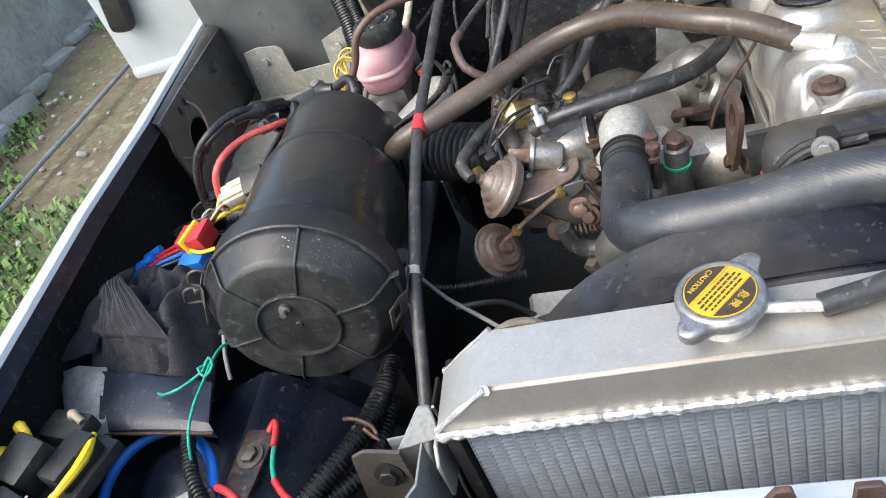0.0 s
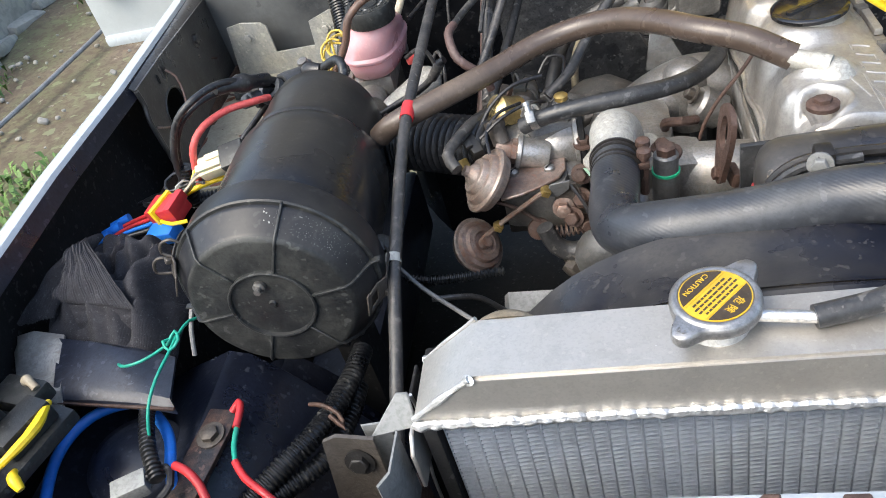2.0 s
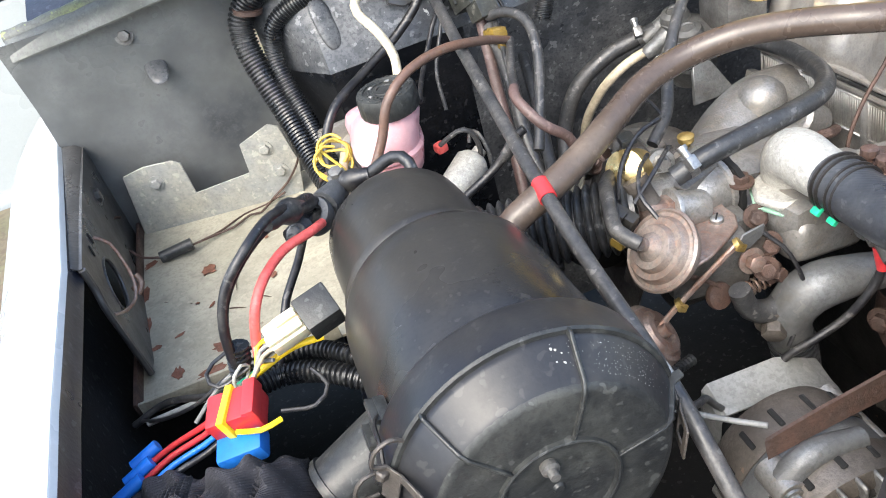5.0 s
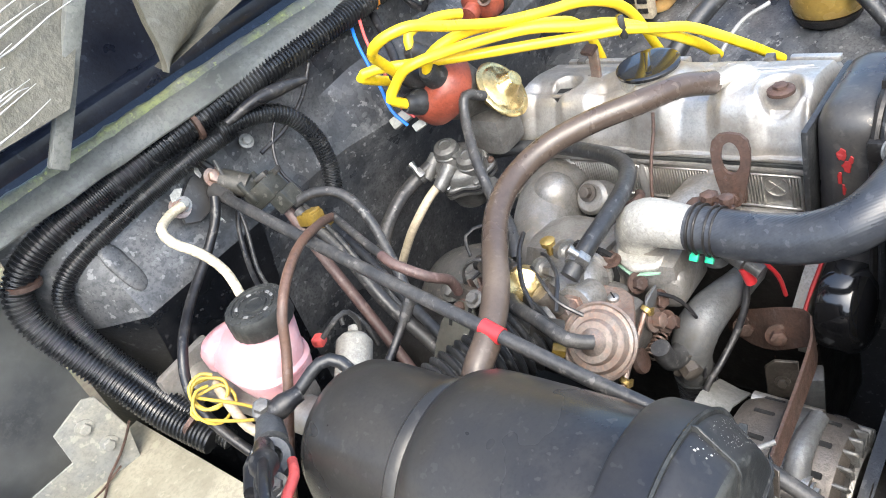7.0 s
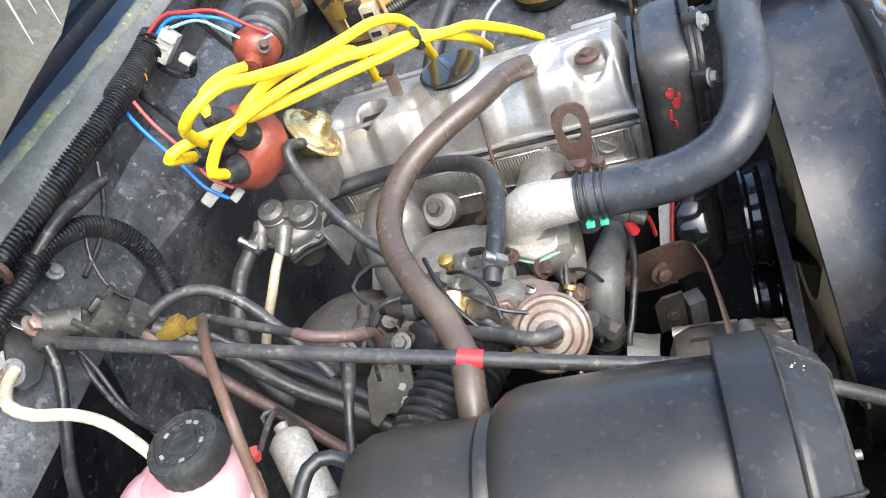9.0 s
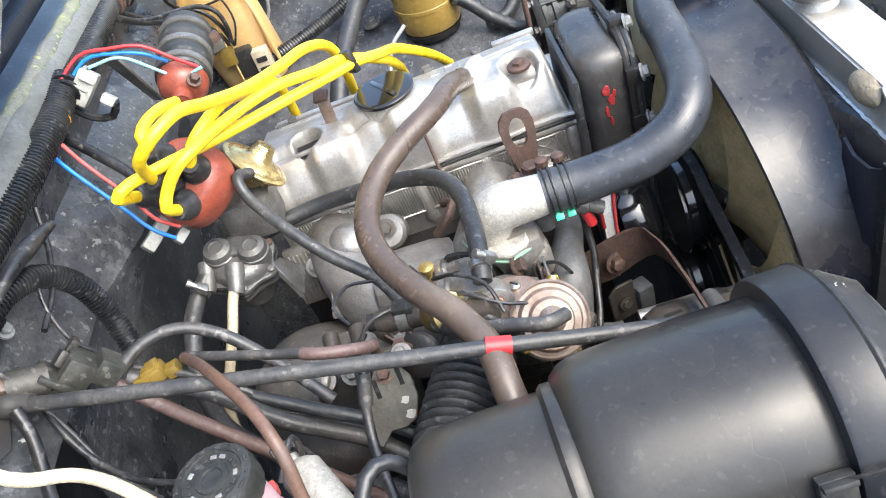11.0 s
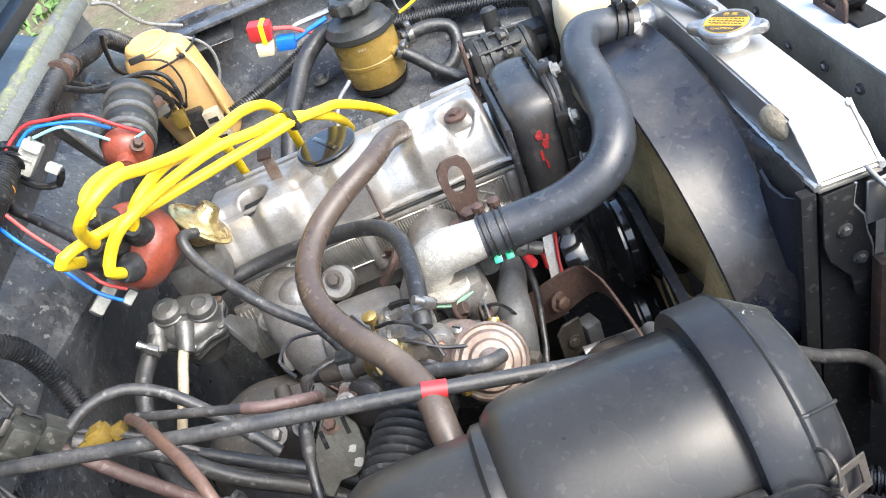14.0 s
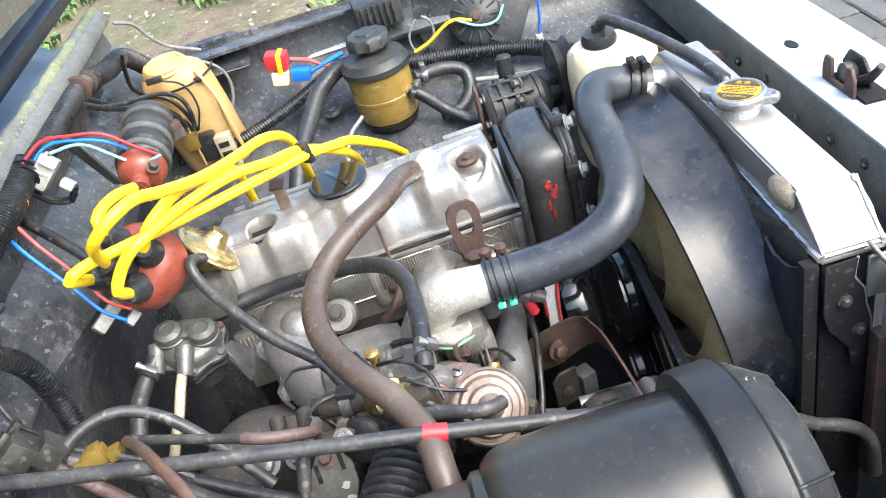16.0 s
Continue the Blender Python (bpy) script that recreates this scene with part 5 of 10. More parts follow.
for y_ in (0.30, 0.36, 0.44, 0.53):
    part("rail_clip", box((0.193, y_, 0.938), (0.012, 0.010, 0.010), 0.002, (0, 0, 8)), M["castdull"], eng)
part("cover_rod", tube([(0.084, 0.382, 0.938), (0.072, 0.379, 0.922), (0.052, 0.377, 0.898), (0.036, 0.374, 0.872), (0.030, 0.372, 0.852)], 0.0019, 8), M["rust"], eng, "thin rusty rod")

lower = part("lower_panel", box((0.066, 0.560, 0.815), (0.012, 0.052, 0.072), 0.003, (0, 18, 0)), M["castmid"], eng, "ribbed lower corner of the head")
for k in range(9):
    part("rib", box((0.0595, 0.540 + 0.005 * k, 0.817), (0.003, 0.002, 0.058), 0.0006, (0, 18, 0), seg=1), M["castmid"], lower)

# the engine leans down towards its rear
eng.matrix_basis = Matrix.Translation((0.148, 0.224, 0.889)) @ Matrix.Rotation(radians(-2.6), 4, "X") @ Matrix.Translation((-0.148, -0.224, -0.889)) @ eng.matrix_basis

# lifting eye
eye_ = thing("lifting_eye", (0.05, 0.29, 0.87), "rusty brown steel lifting eye bolted to the engine", "lifting eye")
OV = [(0.0, 0.038), (0.010, 0.0365), (0.0165, 0.030), (0.0185, 0.020), (0.0180, 0.006), (0.0150, -0.012), (0.0115, -0.026), (0.0095, -0.036), (0.0, -0.039), (-0.0095, -0.036), (-0.0115, -0.026), (-0.0150, -0.012), (-0.0180, 0.006), (-0.0185, 0.020), (-0.0165, 0.030), (-0.010, 0.0365)]
part("eye_plate", holed(OV, (0.0, 0.012), 0.0092, 0.0170, 0.005, pose(0.047, 0.288, 0.899, 82, 0, -82)), M["rust"], eye_)
part("foot", box((0.052, 0.290, 0.862), (0.008, 0.022, 0.016), 0.003, (0, 12, 8)), M["rust"], eye_)
part("bolt", hexbolt((0.040, 0.287, 0.868), (-1, -0.1, 0.3), 0.0065, 0.006), M["rust"], eye_)
part("stud_nut", hexbolt((-0.002, 0.304, 0.884), (-0.4, -0.2, 1), 0.0075, 0.010), M["rust"], eye_)

# manifold, thermostat elbow
man = thing("inlet_manifold", (0.0, 0.42, 0.8), "dull cast aluminium inlet manifold with curved runners", "manifold")
part("runner", tube([(0.08, 0.515, 0.825), (0.03, 0.51, 0.83), (-0.02, 0.49, 0.815), (-0.06, 0.45, 0.80), (-0.10, 0.40, 0.81)], [0.036, 0.034, 0.035, 0.036, 0.032], 20), M["castmid"], man)
part("runner", tube([(0.08, 0.33, 0.83), (0.03, 0.34, 0.83), (-0.03, 0.37, 0.815), (-0.09, 0.39, 0.81)], [0.034, 0.032, 0.033, 0.032], 20), M["castmid"], man)
part("plenum", box((-0.035, 0.43, 0.825), (0.09, 0.10, 0.06), 0.028, (0, 10, 0)), M["castmid"], man)
part("dome", lathe([(0.026, -0.05), (0.026, 0.0), (0.024, 0.016), (0.016, 0.026), (0.006, 0.029), (0.001, 0.0295)], axis_frame((0.03, 0.495, 0.842), (-0.1, 0, 1)), 28), M["castmid"], man)
part("flange", lathe([(0.020, -0.02), (0.020, 0.006), (0.016, 0.010)], axis_frame((0.045, 0.453, 0.838), (-0.8, 0, 0.6)), 24), M["castmid"], man)
part("flange_nut", hexbolt((0.035, 0.453, 0.852), (-0.8, 0, 0.6), 0.0068, 0.009), M["castbrown"], man)
part("flange_nut", hexbolt((0.045, 0.545, 0.822), (-0.8, 0, 0.6), 0.008, 0.008), M["castmid"], man)
part("lug", box((-0.015, 0.525, 0.815), (0.035, 0.012, 0.03), 0.003, (20, 30, 10)), M["castmid"], man)
part("hook", tube([(0.03, 0.385, 0.865), (0.015, 0.375, 0.872), (0.0, 0.385, 0.866), (0.0, 0.40, 0.85)], 0.005, 8), M["rust"], man)
part("water_jacket", box((-0.01, 0.345, 0.838), (0.09, 0.06, 0.05), 0.022), M["castmid"], man)
part("outlet_base", box((-0.045, 0.325, 0.850), (0.07, 0.055, 0.045), 0.020, (0, 0, 8)), M["castmid"], man)
elb = thing("thermostat_elbow", (-0.05, 0.32, 0.87), "oxidised pale aluminium water outlet elbow", "pipe elbow")
part("elbow", tube([(-0.045, 0.345, 0.872), (-0.048, 0.340, 0.890), (-0.052, 0.325, 0.901), (-0.053, 0.30, 0.902), (-0.052, 0.268, 0.902)], [0.0235, 0.0235, 0.0225, 0.0205, 0.0185], 24, 0.004), M["castwhite"], elb)
part("flange", plate([(-0.040, -0.012), (-0.02, -0.027), (0.02, -0.027), (0.040, -0.010), (0.040, 0.008), (0.02, 0.028), (-0.02, 0.028), (-0.040, 0.012)], 0.009, pose(-0.045, 0.340, 0.862, 0, 0, 25), 0.003), M["castwhite"], elb)
part("sealant", plate([(-0.041, -0.0125), (-0.0205, -0.028), (0.0205, -0.028), (0.041, -0.0105), (0.041, 0.0085), (0.0205, 0.029), (-0.0205, 0.029), (-0.041, 0.0125)], 0.0016, pose(-0.045, 0.340, 0.8602, 0, 0, 25), 0), M["sealgreen"], elb, "thin line of pale green sealant")
for x, y in ((-0.083, 0.358), (-0.008, 0.334)):
    part("bolt", hexbolt((x, y, 0.872), (0, 0, 1), 0.0070, 0.007), M["rust"], elb)
part("temperature_sensor", lathe([(0.0125, -0.05), (0.0125, -0.004), (0.0115, 0.0), (0.0115, 0.018), (0.0095, 0.020)], axis_frame((-0.008, 0.288, 0.878), (0.05, 0, 1)), 20), M["greyalu"], elb, "grey threaded sensor")
part("sensor_nut", lathe([(0.0095, 0.018), (0.0095, 0.027), (0.0070, 0.029)], axis_frame((-0.008, 0.288, 0.878), (0.05, 0, 1)), 6), M["rust"], elb)
part("sealant", ring((-0.008, 0.288, 0.878), (0.05, 0, 1), 0.0122, 0.0025, 0.0008), M["greenmark"], elb, "thin line of green sealant")
part("sensor", lathe([(0.010, 0), (0.010, 0.018), (0.007, 0.02), (0.007, 0.035)], axis_frame((-0.035, 0.262, 0.868), (-0.1, -0.6, -0.3)), 16), M["castdull"], elb)

hose = thing("radiator_hose", (0.0, 0.15, 0.9), "black braided rubber upper radiator hose", "hose")
HOSE = [(-0.052, 0.285, 0.902), (-0.054, 0.24, 0.904), (-0.056, 0.19, 0.912), (-0.048, 0.150, 0.928), (-0.018, 0.128, 0.944), (0.04, 0.120, 0.954), (0.10, 0.118, 0.965), (0.138, 0.102, 0.970), (0.150, 0.072, 0.962), (0.150, 0.040, 0.953)]
part("hose_body", tube(HOSE, [0.0215, 0.0215, 0.0215, 0.0215, 0.0215, 0.021, 0.0205, 0.0205, 0.0205, 0.0205], 28, 0.006), M["clothhose"], hose)
for y_, r_ in ((0.281, 0.0226), (0.275, 0.0226), (0.265, 0.0222), (0.259, 0.0222)):
    part("wire_clamp", lathe([(r_, -0.0013), (r_ + 0.0013, -0.0009), (r_ + 0.0016, 0.0), (r_ + 0.0013, 0.0009), (r_, 0.0013)], axis_frame((-0.052, y_, 0.902), (0, -1, 0.03)), 30), M["iron"], hose)
for y_ in (0.278, 0.262):
    part("clamp_screw", join(lathe([(0.0042, -0.030), (0.0042, 0.010), (0.0065, 0.011), (0.0065, 0.017), (0.004, 0.018)], axis_frame((-0.0275, y_, 0.905), (0.05, 0, 1)), 8), box((-0.0275, y_, 0.908), (0.010, 0.012, 0.006), 0.0015)), M["rust"], hose, "rusty clamp screw")
for x_, z_ in ((-0.071, 0.885), (-0.066, 0.881)):
    part("green_tag", box((x_, 0.277 - (0.0 if x_ < -0.07 else 0.012), z_), (0.004, 0.008, 0.008), 0.001, (0, 45, 0)), M["greenmark"], hose)
clamp(hose, (0.150, 0.052, 0.957), (0, -1, -0.3), 0.0218, (0, 0.3, 1), 0.006, M["iron"])
clamp(hose, (0.150, 0.064, 0.960), (0, -1, -0.3), 0.0218, (0, 0.3, 1), 0.005, M["iron"])


# ---- air cleaner ----
air = thing("air_cleaner", (-0.35, 0.28, 0.8), "large round black plastic air cleaner, dusty and scuffed", "air cleaner")
A0, A1 = Vector((-0.350, 0.128, 0.905)), Vector((-0.364, 0.46, 0.905))
AM = axis_frame(A0, A1 - A0)
AW = (A1 - A0).normalized()
part("body", lathe([(0.078, 0.030), (0.080, 0.034), (0.0815, 0.10), (0.0805, 0.168), (0.0795, 0.184), (0.0765, 0.194), (0.071, 0.201), (0.063, 0.205)], AM, 64), M["plastic"], air)
part("neck", lathe([(0.0645, 0.200), (0.0640, 0.27), (0.0620, 0.292), (0.056, 0.303), (0.046, 0.308), (0.001, 0.309)], AM @ pose(0.004, 0.004, 0), 56), M["plastic"], air)
part("neck_step", lathe([(0.0665, 0.200), (0.0685, 0.203), (0.0685, 0.209), (0.0655, 0.212)], AM @ pose(0.004, 0.004, 0), 56), M["plastic"], air)
part("band", lathe([(0.081, 0.028), (0.0895, 0.028), (0.0918, 0.029), (0.0918, 0.056), (0.0905, 0.059), (0.0815, 0.060)], AM, 72), M["plasticsatin"], air, "raised rim band")
lid = part("lid", lathe([(0.0745, 0.0030), (0.0725, 0.0008), (0.069, 0.0), (0.0385, 0.0), (0.0345, 0.0004), (0.001, 0.0010)], AM, 64), M["plasticdull"], air, "scuffed round lid with moulded ribs")
part("shoulder", lathe([(0.0885, 0.030), (0.0890, 0.0245), (0.0878, 0.0225), (0.0765, 0.0055), (0.0752, 0.0036), (0.0738, 0.0024)], AM, 72), M["plasticsatin"], lid, "satin sloping shoulder")
part("rim_line", lathe([(0.0880, 0.027), (0.0915, 0.0268), (0.0930, 0.0282), (0.0915, 0.0300), (0.0880, 0.030)], AM, 72), M["plasticdull"], lid)
AX = Vector((0, 0, 1)).cross(AW).normalized() * -1


def lid_point(r, deg, h):
    """A point of the lid: radius, angle from the car's left upwards, depth along the axis."""
    return A0 + AX * (r * math.cos(radians(deg))) + Vector((0, 0, 1)) * (r * math.sin(radians(deg))) + AW * h


for k in range(6):
    rd_ = lid_point(1, 8 + 60 * k, 0) - A0
    fin = Matrix((rd_, AW, rd_.cross(AW))).transposed().to_4x4()
    fin.translation = A0 - rd_.cross(AW) * 0.0011
    out_ = 0.0985 if k in (0, 3, 4) else 0.0925
    part("lid_rib", plate([(0.0375, -0.0024), (0.070, -0.0022), (0.0765, 0.0010), (0.0905, 0.0215), (out_, 0.0235), (out_, 0.0290), (0.088, 0.030), (0.072, 0.006), (0.0375, 0.004)], 0.0022, fin, 0.0005), M["plasticdull"], lid)
part("centre_ring", lathe([(0.0390, 0.001), (0.0388, -0.0026), (0.0376, -0.0032), (0.0362, -0.0026), (0.0355, 0.001)], AM, 64), M["plasticdull"], lid)
part("stud", lathe([(0.0055, 0), (0.0055, 0.004), (0.003, 0.005), (0.003, 0.010)], axis_frame(lid_point(0.0235, 97, 0.0), -AW), 14), M["castdull"], lid, "small metal stud")
part("pip", lathe([(0.004, 0), (0.003, 0.002), (0.001, 0.0022)], axis_frame(A0 + AW * 0.001, -AW), 12), M["plasticdull"], lid)


def speck(rnd, deg, h, size):
    """A drop of paint on the sloping shoulder."""
    r = 0.0762 + (h - 0.005) * 0.0116 / 0.0175
    p = lid_point(r, deg, h)
    return lathe([(size, 0), (size * 0.8, size * 0.4), (size * 0.2, size * 0.5)], axis_frame(p, (p - A0 - AW * (h + 0.05)).normalized() * 1.0), 7, wave=(3, 0.2))


rnd = random.Random(4)
specks = [speck(rnd, 72 + rnd.uniform(0, 5), rnd.uniform(0.012, 0.022), rnd.uniform(0.0004, 0.0009)) for i in range(8)]
specks += [speck(rnd, rnd.gauss(42, 14), rnd.uniform(0.006, 0.0225), rnd.uniform(0.00012, 0.0003)) for i in range(170)]
part("paint_specks", join(*specks), M["wirewhite"], lid, "white paint specks")
for ang in (157, -12):
    rd_ = lid_point(1, ang, 0) - A0
    tn_ = rd_.cross(AW)
    sl_ = (rd_ * -0.0145 - AW * 0.022).normalized()
    no_ = tn_.cross(sl_)
    if no_.dot(rd_) < 0:
        no_ = -no_
    cm = Matrix((sl_.cross(no_), sl_, no_)).transposed().to_4x4()
    cm.translation = A0 + rd_ * 0.0935 + AW * 0.027
    clip_ = part("spring_clip", join(box((0, 0.004, 0.0012), (0.022, 0.012, 0.0016), 0.0004, m=cm, seg=1), box((-0.009, 0.016, 0.003), (0.005, 0.016, 0.0016), 0.0004, (14, 0, 0), m=cm, seg=1), box((0.009, 0.016, 0.003), (0.005, 0.016, 0.0016), 0.0004, (14, 0, 0), m=cm, seg=1),
                                     box((0, 0.025, 0.005), (0.023, 0.006, 0.0016), 0.0004, (14, 0, 0), m=cm, seg=1), box((-0.006, -0.001, 0.004), (0.006, 0.006, 0.007), 0.001, m=cm, seg=1)), M["castbrown"], air, "grimy brown slotted spring clip")
    for s_ in (-1, 1):
        part("clip_wire", tube([A0 + rd_ * 0.0955 + AW * 0.030 + tn_ * 0.006 * s_, A0 + rd_ * 0.0955 + AW * 0.040 + tn_ * 0.013 * s_, A0 + rd_ * 0.0945 + AW * 0.056 + tn_ * 0.014 * s_, A0 + rd_ * 0.088 + AW * 0.070 + tn_ * 0.010 * s_], 0.0013, 6, 0.003), M["iron"], clip_)
    lug = Matrix((tn_, AW, rd_)).transposed().to_4x4()
    lug.translation = A0 + rd_ * 0.085 + AW * 0.072
    part("clip_lug", join(box((0, 0, 0), (0.026, 0.022, 0.008), 0.002, m=lug), box((-0.010, 0, 0.005), (0.004, 0.020, 0.008), 0.001, m=lug), box((0.010, 0, 0.005), (0.004, 0.020, 0.008), 0.001, m=lug)), M["plasticdull"], air)
for loop_ in ([(-0.4346, 0.152, 0.9512), (-0.4418, 0.151, 0.9564), (-0.4367, 0.150, 0.9676), (-0.4271, 0.151, 0.9701), (-0.4211, 0.153, 0.9639)], [(-0.4450, 0.154, 0.9305), (-0.4575, 0.151, 0.9351), (-0.4529, 0.150, 0.9484), (-0.4445, 0.151, 0.9514), (-0.4370, 0.154, 0.9449)]):
    part("clip_loop", tube(loop_, 0.0014, 7, 0.003), M["castbrown"], air, "bent wire loop of the lid clip")
part("inlet_duct", tube([(-0.395, 0.255, 0.876), (-0.43, 0.250, 0.866), (-0.455, 0.246, 0.857), (-0.484, 0.241, 0.846)], [0.030, 0.027, 0.026, 0.0255], 28, 0.006, hollow=True), M["plasticdull"], air, "black side inlet duct")
part("duct_lip", lathe([(0.0255, -0.002), (0.0275, -0.002), (0.0275, 0.0015), (0.0250, 0.002)], axis_frame((-0.480, 0.242, 0.8475), (-0.93, -0.17, -0.35)), 28), M["plasticdull"], air)
# supports are coloured near-black in place of the shade below the air cleaner
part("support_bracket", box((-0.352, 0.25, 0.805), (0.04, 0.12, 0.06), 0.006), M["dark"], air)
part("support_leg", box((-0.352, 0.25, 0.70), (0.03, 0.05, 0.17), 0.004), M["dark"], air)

# bellows between air cleaner and carburettor
bel = thing("intake_bellows", (-0.25, 0.41, 0.866), "ribbed black rubber intake bellows", "intake hose")
BELLOWS = spline([(-0.318, 0.418, 0.868), (-0.288, 0.420, 0.866), (-0.25, 0.408, 0.866), (-0.205, 0.388, 0.868), (-0.172, 0.372, 0.872)], 0.002)
part("core", tube([tuple(p) for p in BELLOWS[::8]] + [tuple(BELLOWS[-1])], 0.0275, 24, 0.006), M["rubber"], bel)
for k in range(4, len(BELLOWS) - 4, 4):
    w_ = Vector(BELLOWS[k + 2]) - Vector(BELLOWS[k - 2])
    part("fold", lathe([(0.0275, -0.0038), (0.0320, -0.0018), (0.0335, 0.0), (0.0320, 0.0018), (0.0275, 0.0038)], axis_frame(BELLOWS[k], w_), 28), M["rubber"], bel)


# ---- carburettor and its fittings ----
carb = thing("carburettor", (-0.14, 0.37, 0.8), "greasy carburettor with rusty linkage and vacuum capsules", "carburettor")
part("main_body", box((-0.122, 0.376, 0.823), (0.075, 0.080, 0.062), 0.010, (0, 0, -6)), M["castdull"], carb)
part("base_plate", box((-0.122, 0.375, 0.80), (0.10, 0.10, 0.018), 0.004), M["iron"], carb)
part("air_horn", lathe([(0.030, 0), (0.030, 0.02), (0.027, 0.03), (0.025, 0.05)], axis_frame((-0.125, 0.385, 0.858), (-1, 0.1, 0.1)), 28), M["castdull"], carb)
part("float_cover", box((-0.118, 0.385, 0.876), (0.050, 0.040, 0.022), 0.007, (0, 0, 20)), M["castdull"], carb)
VM = axis_frame((-0.164, 0.3575, 0.8775), (0.95, 0.0, -0.31))
valve = part("cut_off_valve", lathe([(0.0165, 0.012), (0.0185, 0.0125), (0.0190, 0.014), (0.0190, 0.0165), (0.0180, 0.0175), (0.0162, 0.018), (0.0160, 0.042), (0.0145, 0.046), (0.001, 0.047)], VM, 32), M["castmid"], carb, "silver fuel cut-off valve")
part("valve_side", box((0, -0.004, 0.031), (0.026, 0.028, 0.022), 0.010, m=VM, seg=4), M["castmid"], valve)
part("valve_plug", lathe([(0.0105, -0.010), (0.0120, -0.008), (0.0120, 0.006), (0.0135, 0.007), (0.0135, 0.012)], VM, 6), M["rustlight"], valve, "brown hexagon plug")
part("valve_stub", lathe([(0.0095, 0.0), (0.0095, 0.016), (0.0110, 0.018), (0.0110, 0.026)], axis_frame((-0.166, 0.360, 0.884), (-0.25, 0.5, 0.9)), 16), M["castbrown"], valve)
part("throttle_drum", lathe([(0.0225, -0.020), (0.0235, -0.018), (0.0235, 0.008), (0.0220, 0.010), (0.0250, 0.011), (0.0250, 0.015)], axis_frame((-0.104, 0.378, 0.862), (1, 0.05, 0)), 32), M["castmid"], carb)
part("gasket", lathe([(0.0290, 0.0), (0.0290, 0.005), (0.0270, 0.006)], axis_frame((-0.088, 0.379, 0.862), (1, 0.05, 0)), 20, wave=(5, 0.08)), M["dark"], carb, "black gasket edge")
part("choke_plate", plate([(-0.173, 0.349), (-0.150, 0.350), (-0.125, 0.356), (-0.116, 0.372), (-0.108, 0.374), (-0.102, 0.366), (-0.104, 0.352), (-0.103, 0.336), (-0.110, 0.322), (-0.128, 0.311), (-0.148, 0.301), (-0.168, 0.296)][::-1], 0.0035, pose(0, 0, 0.857), 0.001), M["rustlight"], carb, "rusty flat plate")
for p in ((-0.120, 0.337, 0.8606), (-0.1105, 0.364, 0.8606), (-0.157, 0.337, 0.8606)):
    screw_ = part("screw", lathe([(0.0058, 0), (0.0055, 0.003), (0.003, 0.0048), (0.001, 0.005)], axis_frame(p, (0, 0, 1)), 14), M["steel"], carb)
    part("screw_slot", box((p[0], p[1], p[2] + 0.0050), (0.0085, 0.0014, 0.0010), 0, (0, 0, 50)), M["dark"], screw_)
part("lower_body", box((-0.136, 0.336, 0.828), (0.070, 0.040, 0.056), 0.010, (0, 0, -10)), M["castdull"], carb)


def capsule(at, way, r, hub):
    """A pressed steel vacuum capsule: a stepped dome with a rolled rim."""
    m = axis_frame(at, way)
    return lathe([(r * 0.55, -0.016), (r * 0.9, -0.010), (r * 0.97, -0.003), (r * 1.03, -0.002), (r * 1.04, 0.001), (r * 0.98, 0.003), (r * 0.93, 0.0015), (r * 0.84, 0.002), (r * 0.79, 0.007), (r * 0.76, 0.0085), (r * 0.60, 0.0085), (r * 0.56, 0.013), (r * 0.53, 0.0145), (r * 0.36, 0.0148), (r * 0.32, 0.018), (hub, 0.022), (hub * 0.9, 0.026), (0.001, 0.026)], m, 40)


part("vacuum_capsule", capsule((-0.182, 0.316, 0.872), (-0.72, -0.12, 0.68), 0.0335, 0.006), M["capsilver"], carb, "stepped pressed steel capsule")

LC = axis_frame((-0.205, 0.303, 0.797), (0.62, -0.28, 0.50))
part("vacuum_capsule", lathe([(0.001, -0.022), (0.016, -0.020), (0.026, -0.010), (0.0305, -0.001), (0.0315, 0.001), (0.0305, 0.003), (0.026, 0.003)], LC, 40), M["capsilver"], carb, "lower pressed steel capsule")
part("capsule_dish", lathe([(0.0275, 0.0030), (0.0255, 0.0075), (0.0215, 0.0085), (0.0195, 0.0125), (0.0135, 0.0135), (0.0110, 0.010), (0.0065, 0.010), (0.006, 0.018), (0.001, 0.0182)], LC, 36), M["rustlight"], carb, "rusty stepped face")
part("capsule_rod", tube([(-0.197, 0.302, 0.808), (-0.178, 0.303, 0.8225), (-0.150, 0.303, 0.842), (-0.123, 0.303, 0.860)], 0.0027, 8), M["rustlight"], carb)
for p in ((-0.178, 0.302, 0.8225), (-0.123, 0.302, 0.860)):
    part("rod_clip", join(lathe([(0.0032, -0.003), (0.0058, -0.002), (0.0058, 0.002), (0.0032, 0.003)], axis_frame(p, (0.75, -0.3, 0.5)), 14), box((p[0], p[1] - 0.004, p[2] - 0.001), (0.008, 0.003, 0.007), 0.001, (0, 30, 0))), M["brass"], carb, "brass rod clip")
part("choke_link", tube([(-0.176, 0.312, 0.846), (-0.158, 0.312, 0.835), (-0.136, 0.311, 0.815)], 0.0022, 8), M["rust"], carb)
part("pivot_disc", lathe([(0.003, -0.004), (0.0115, -0.003), (0.0125, 0.0), (0.0115, 0.003), (0.005, 0.004)], axis_frame((-0.138, 0.310, 0.806), (0.2, -1, 0.4)), 20), M["rust"], carb)
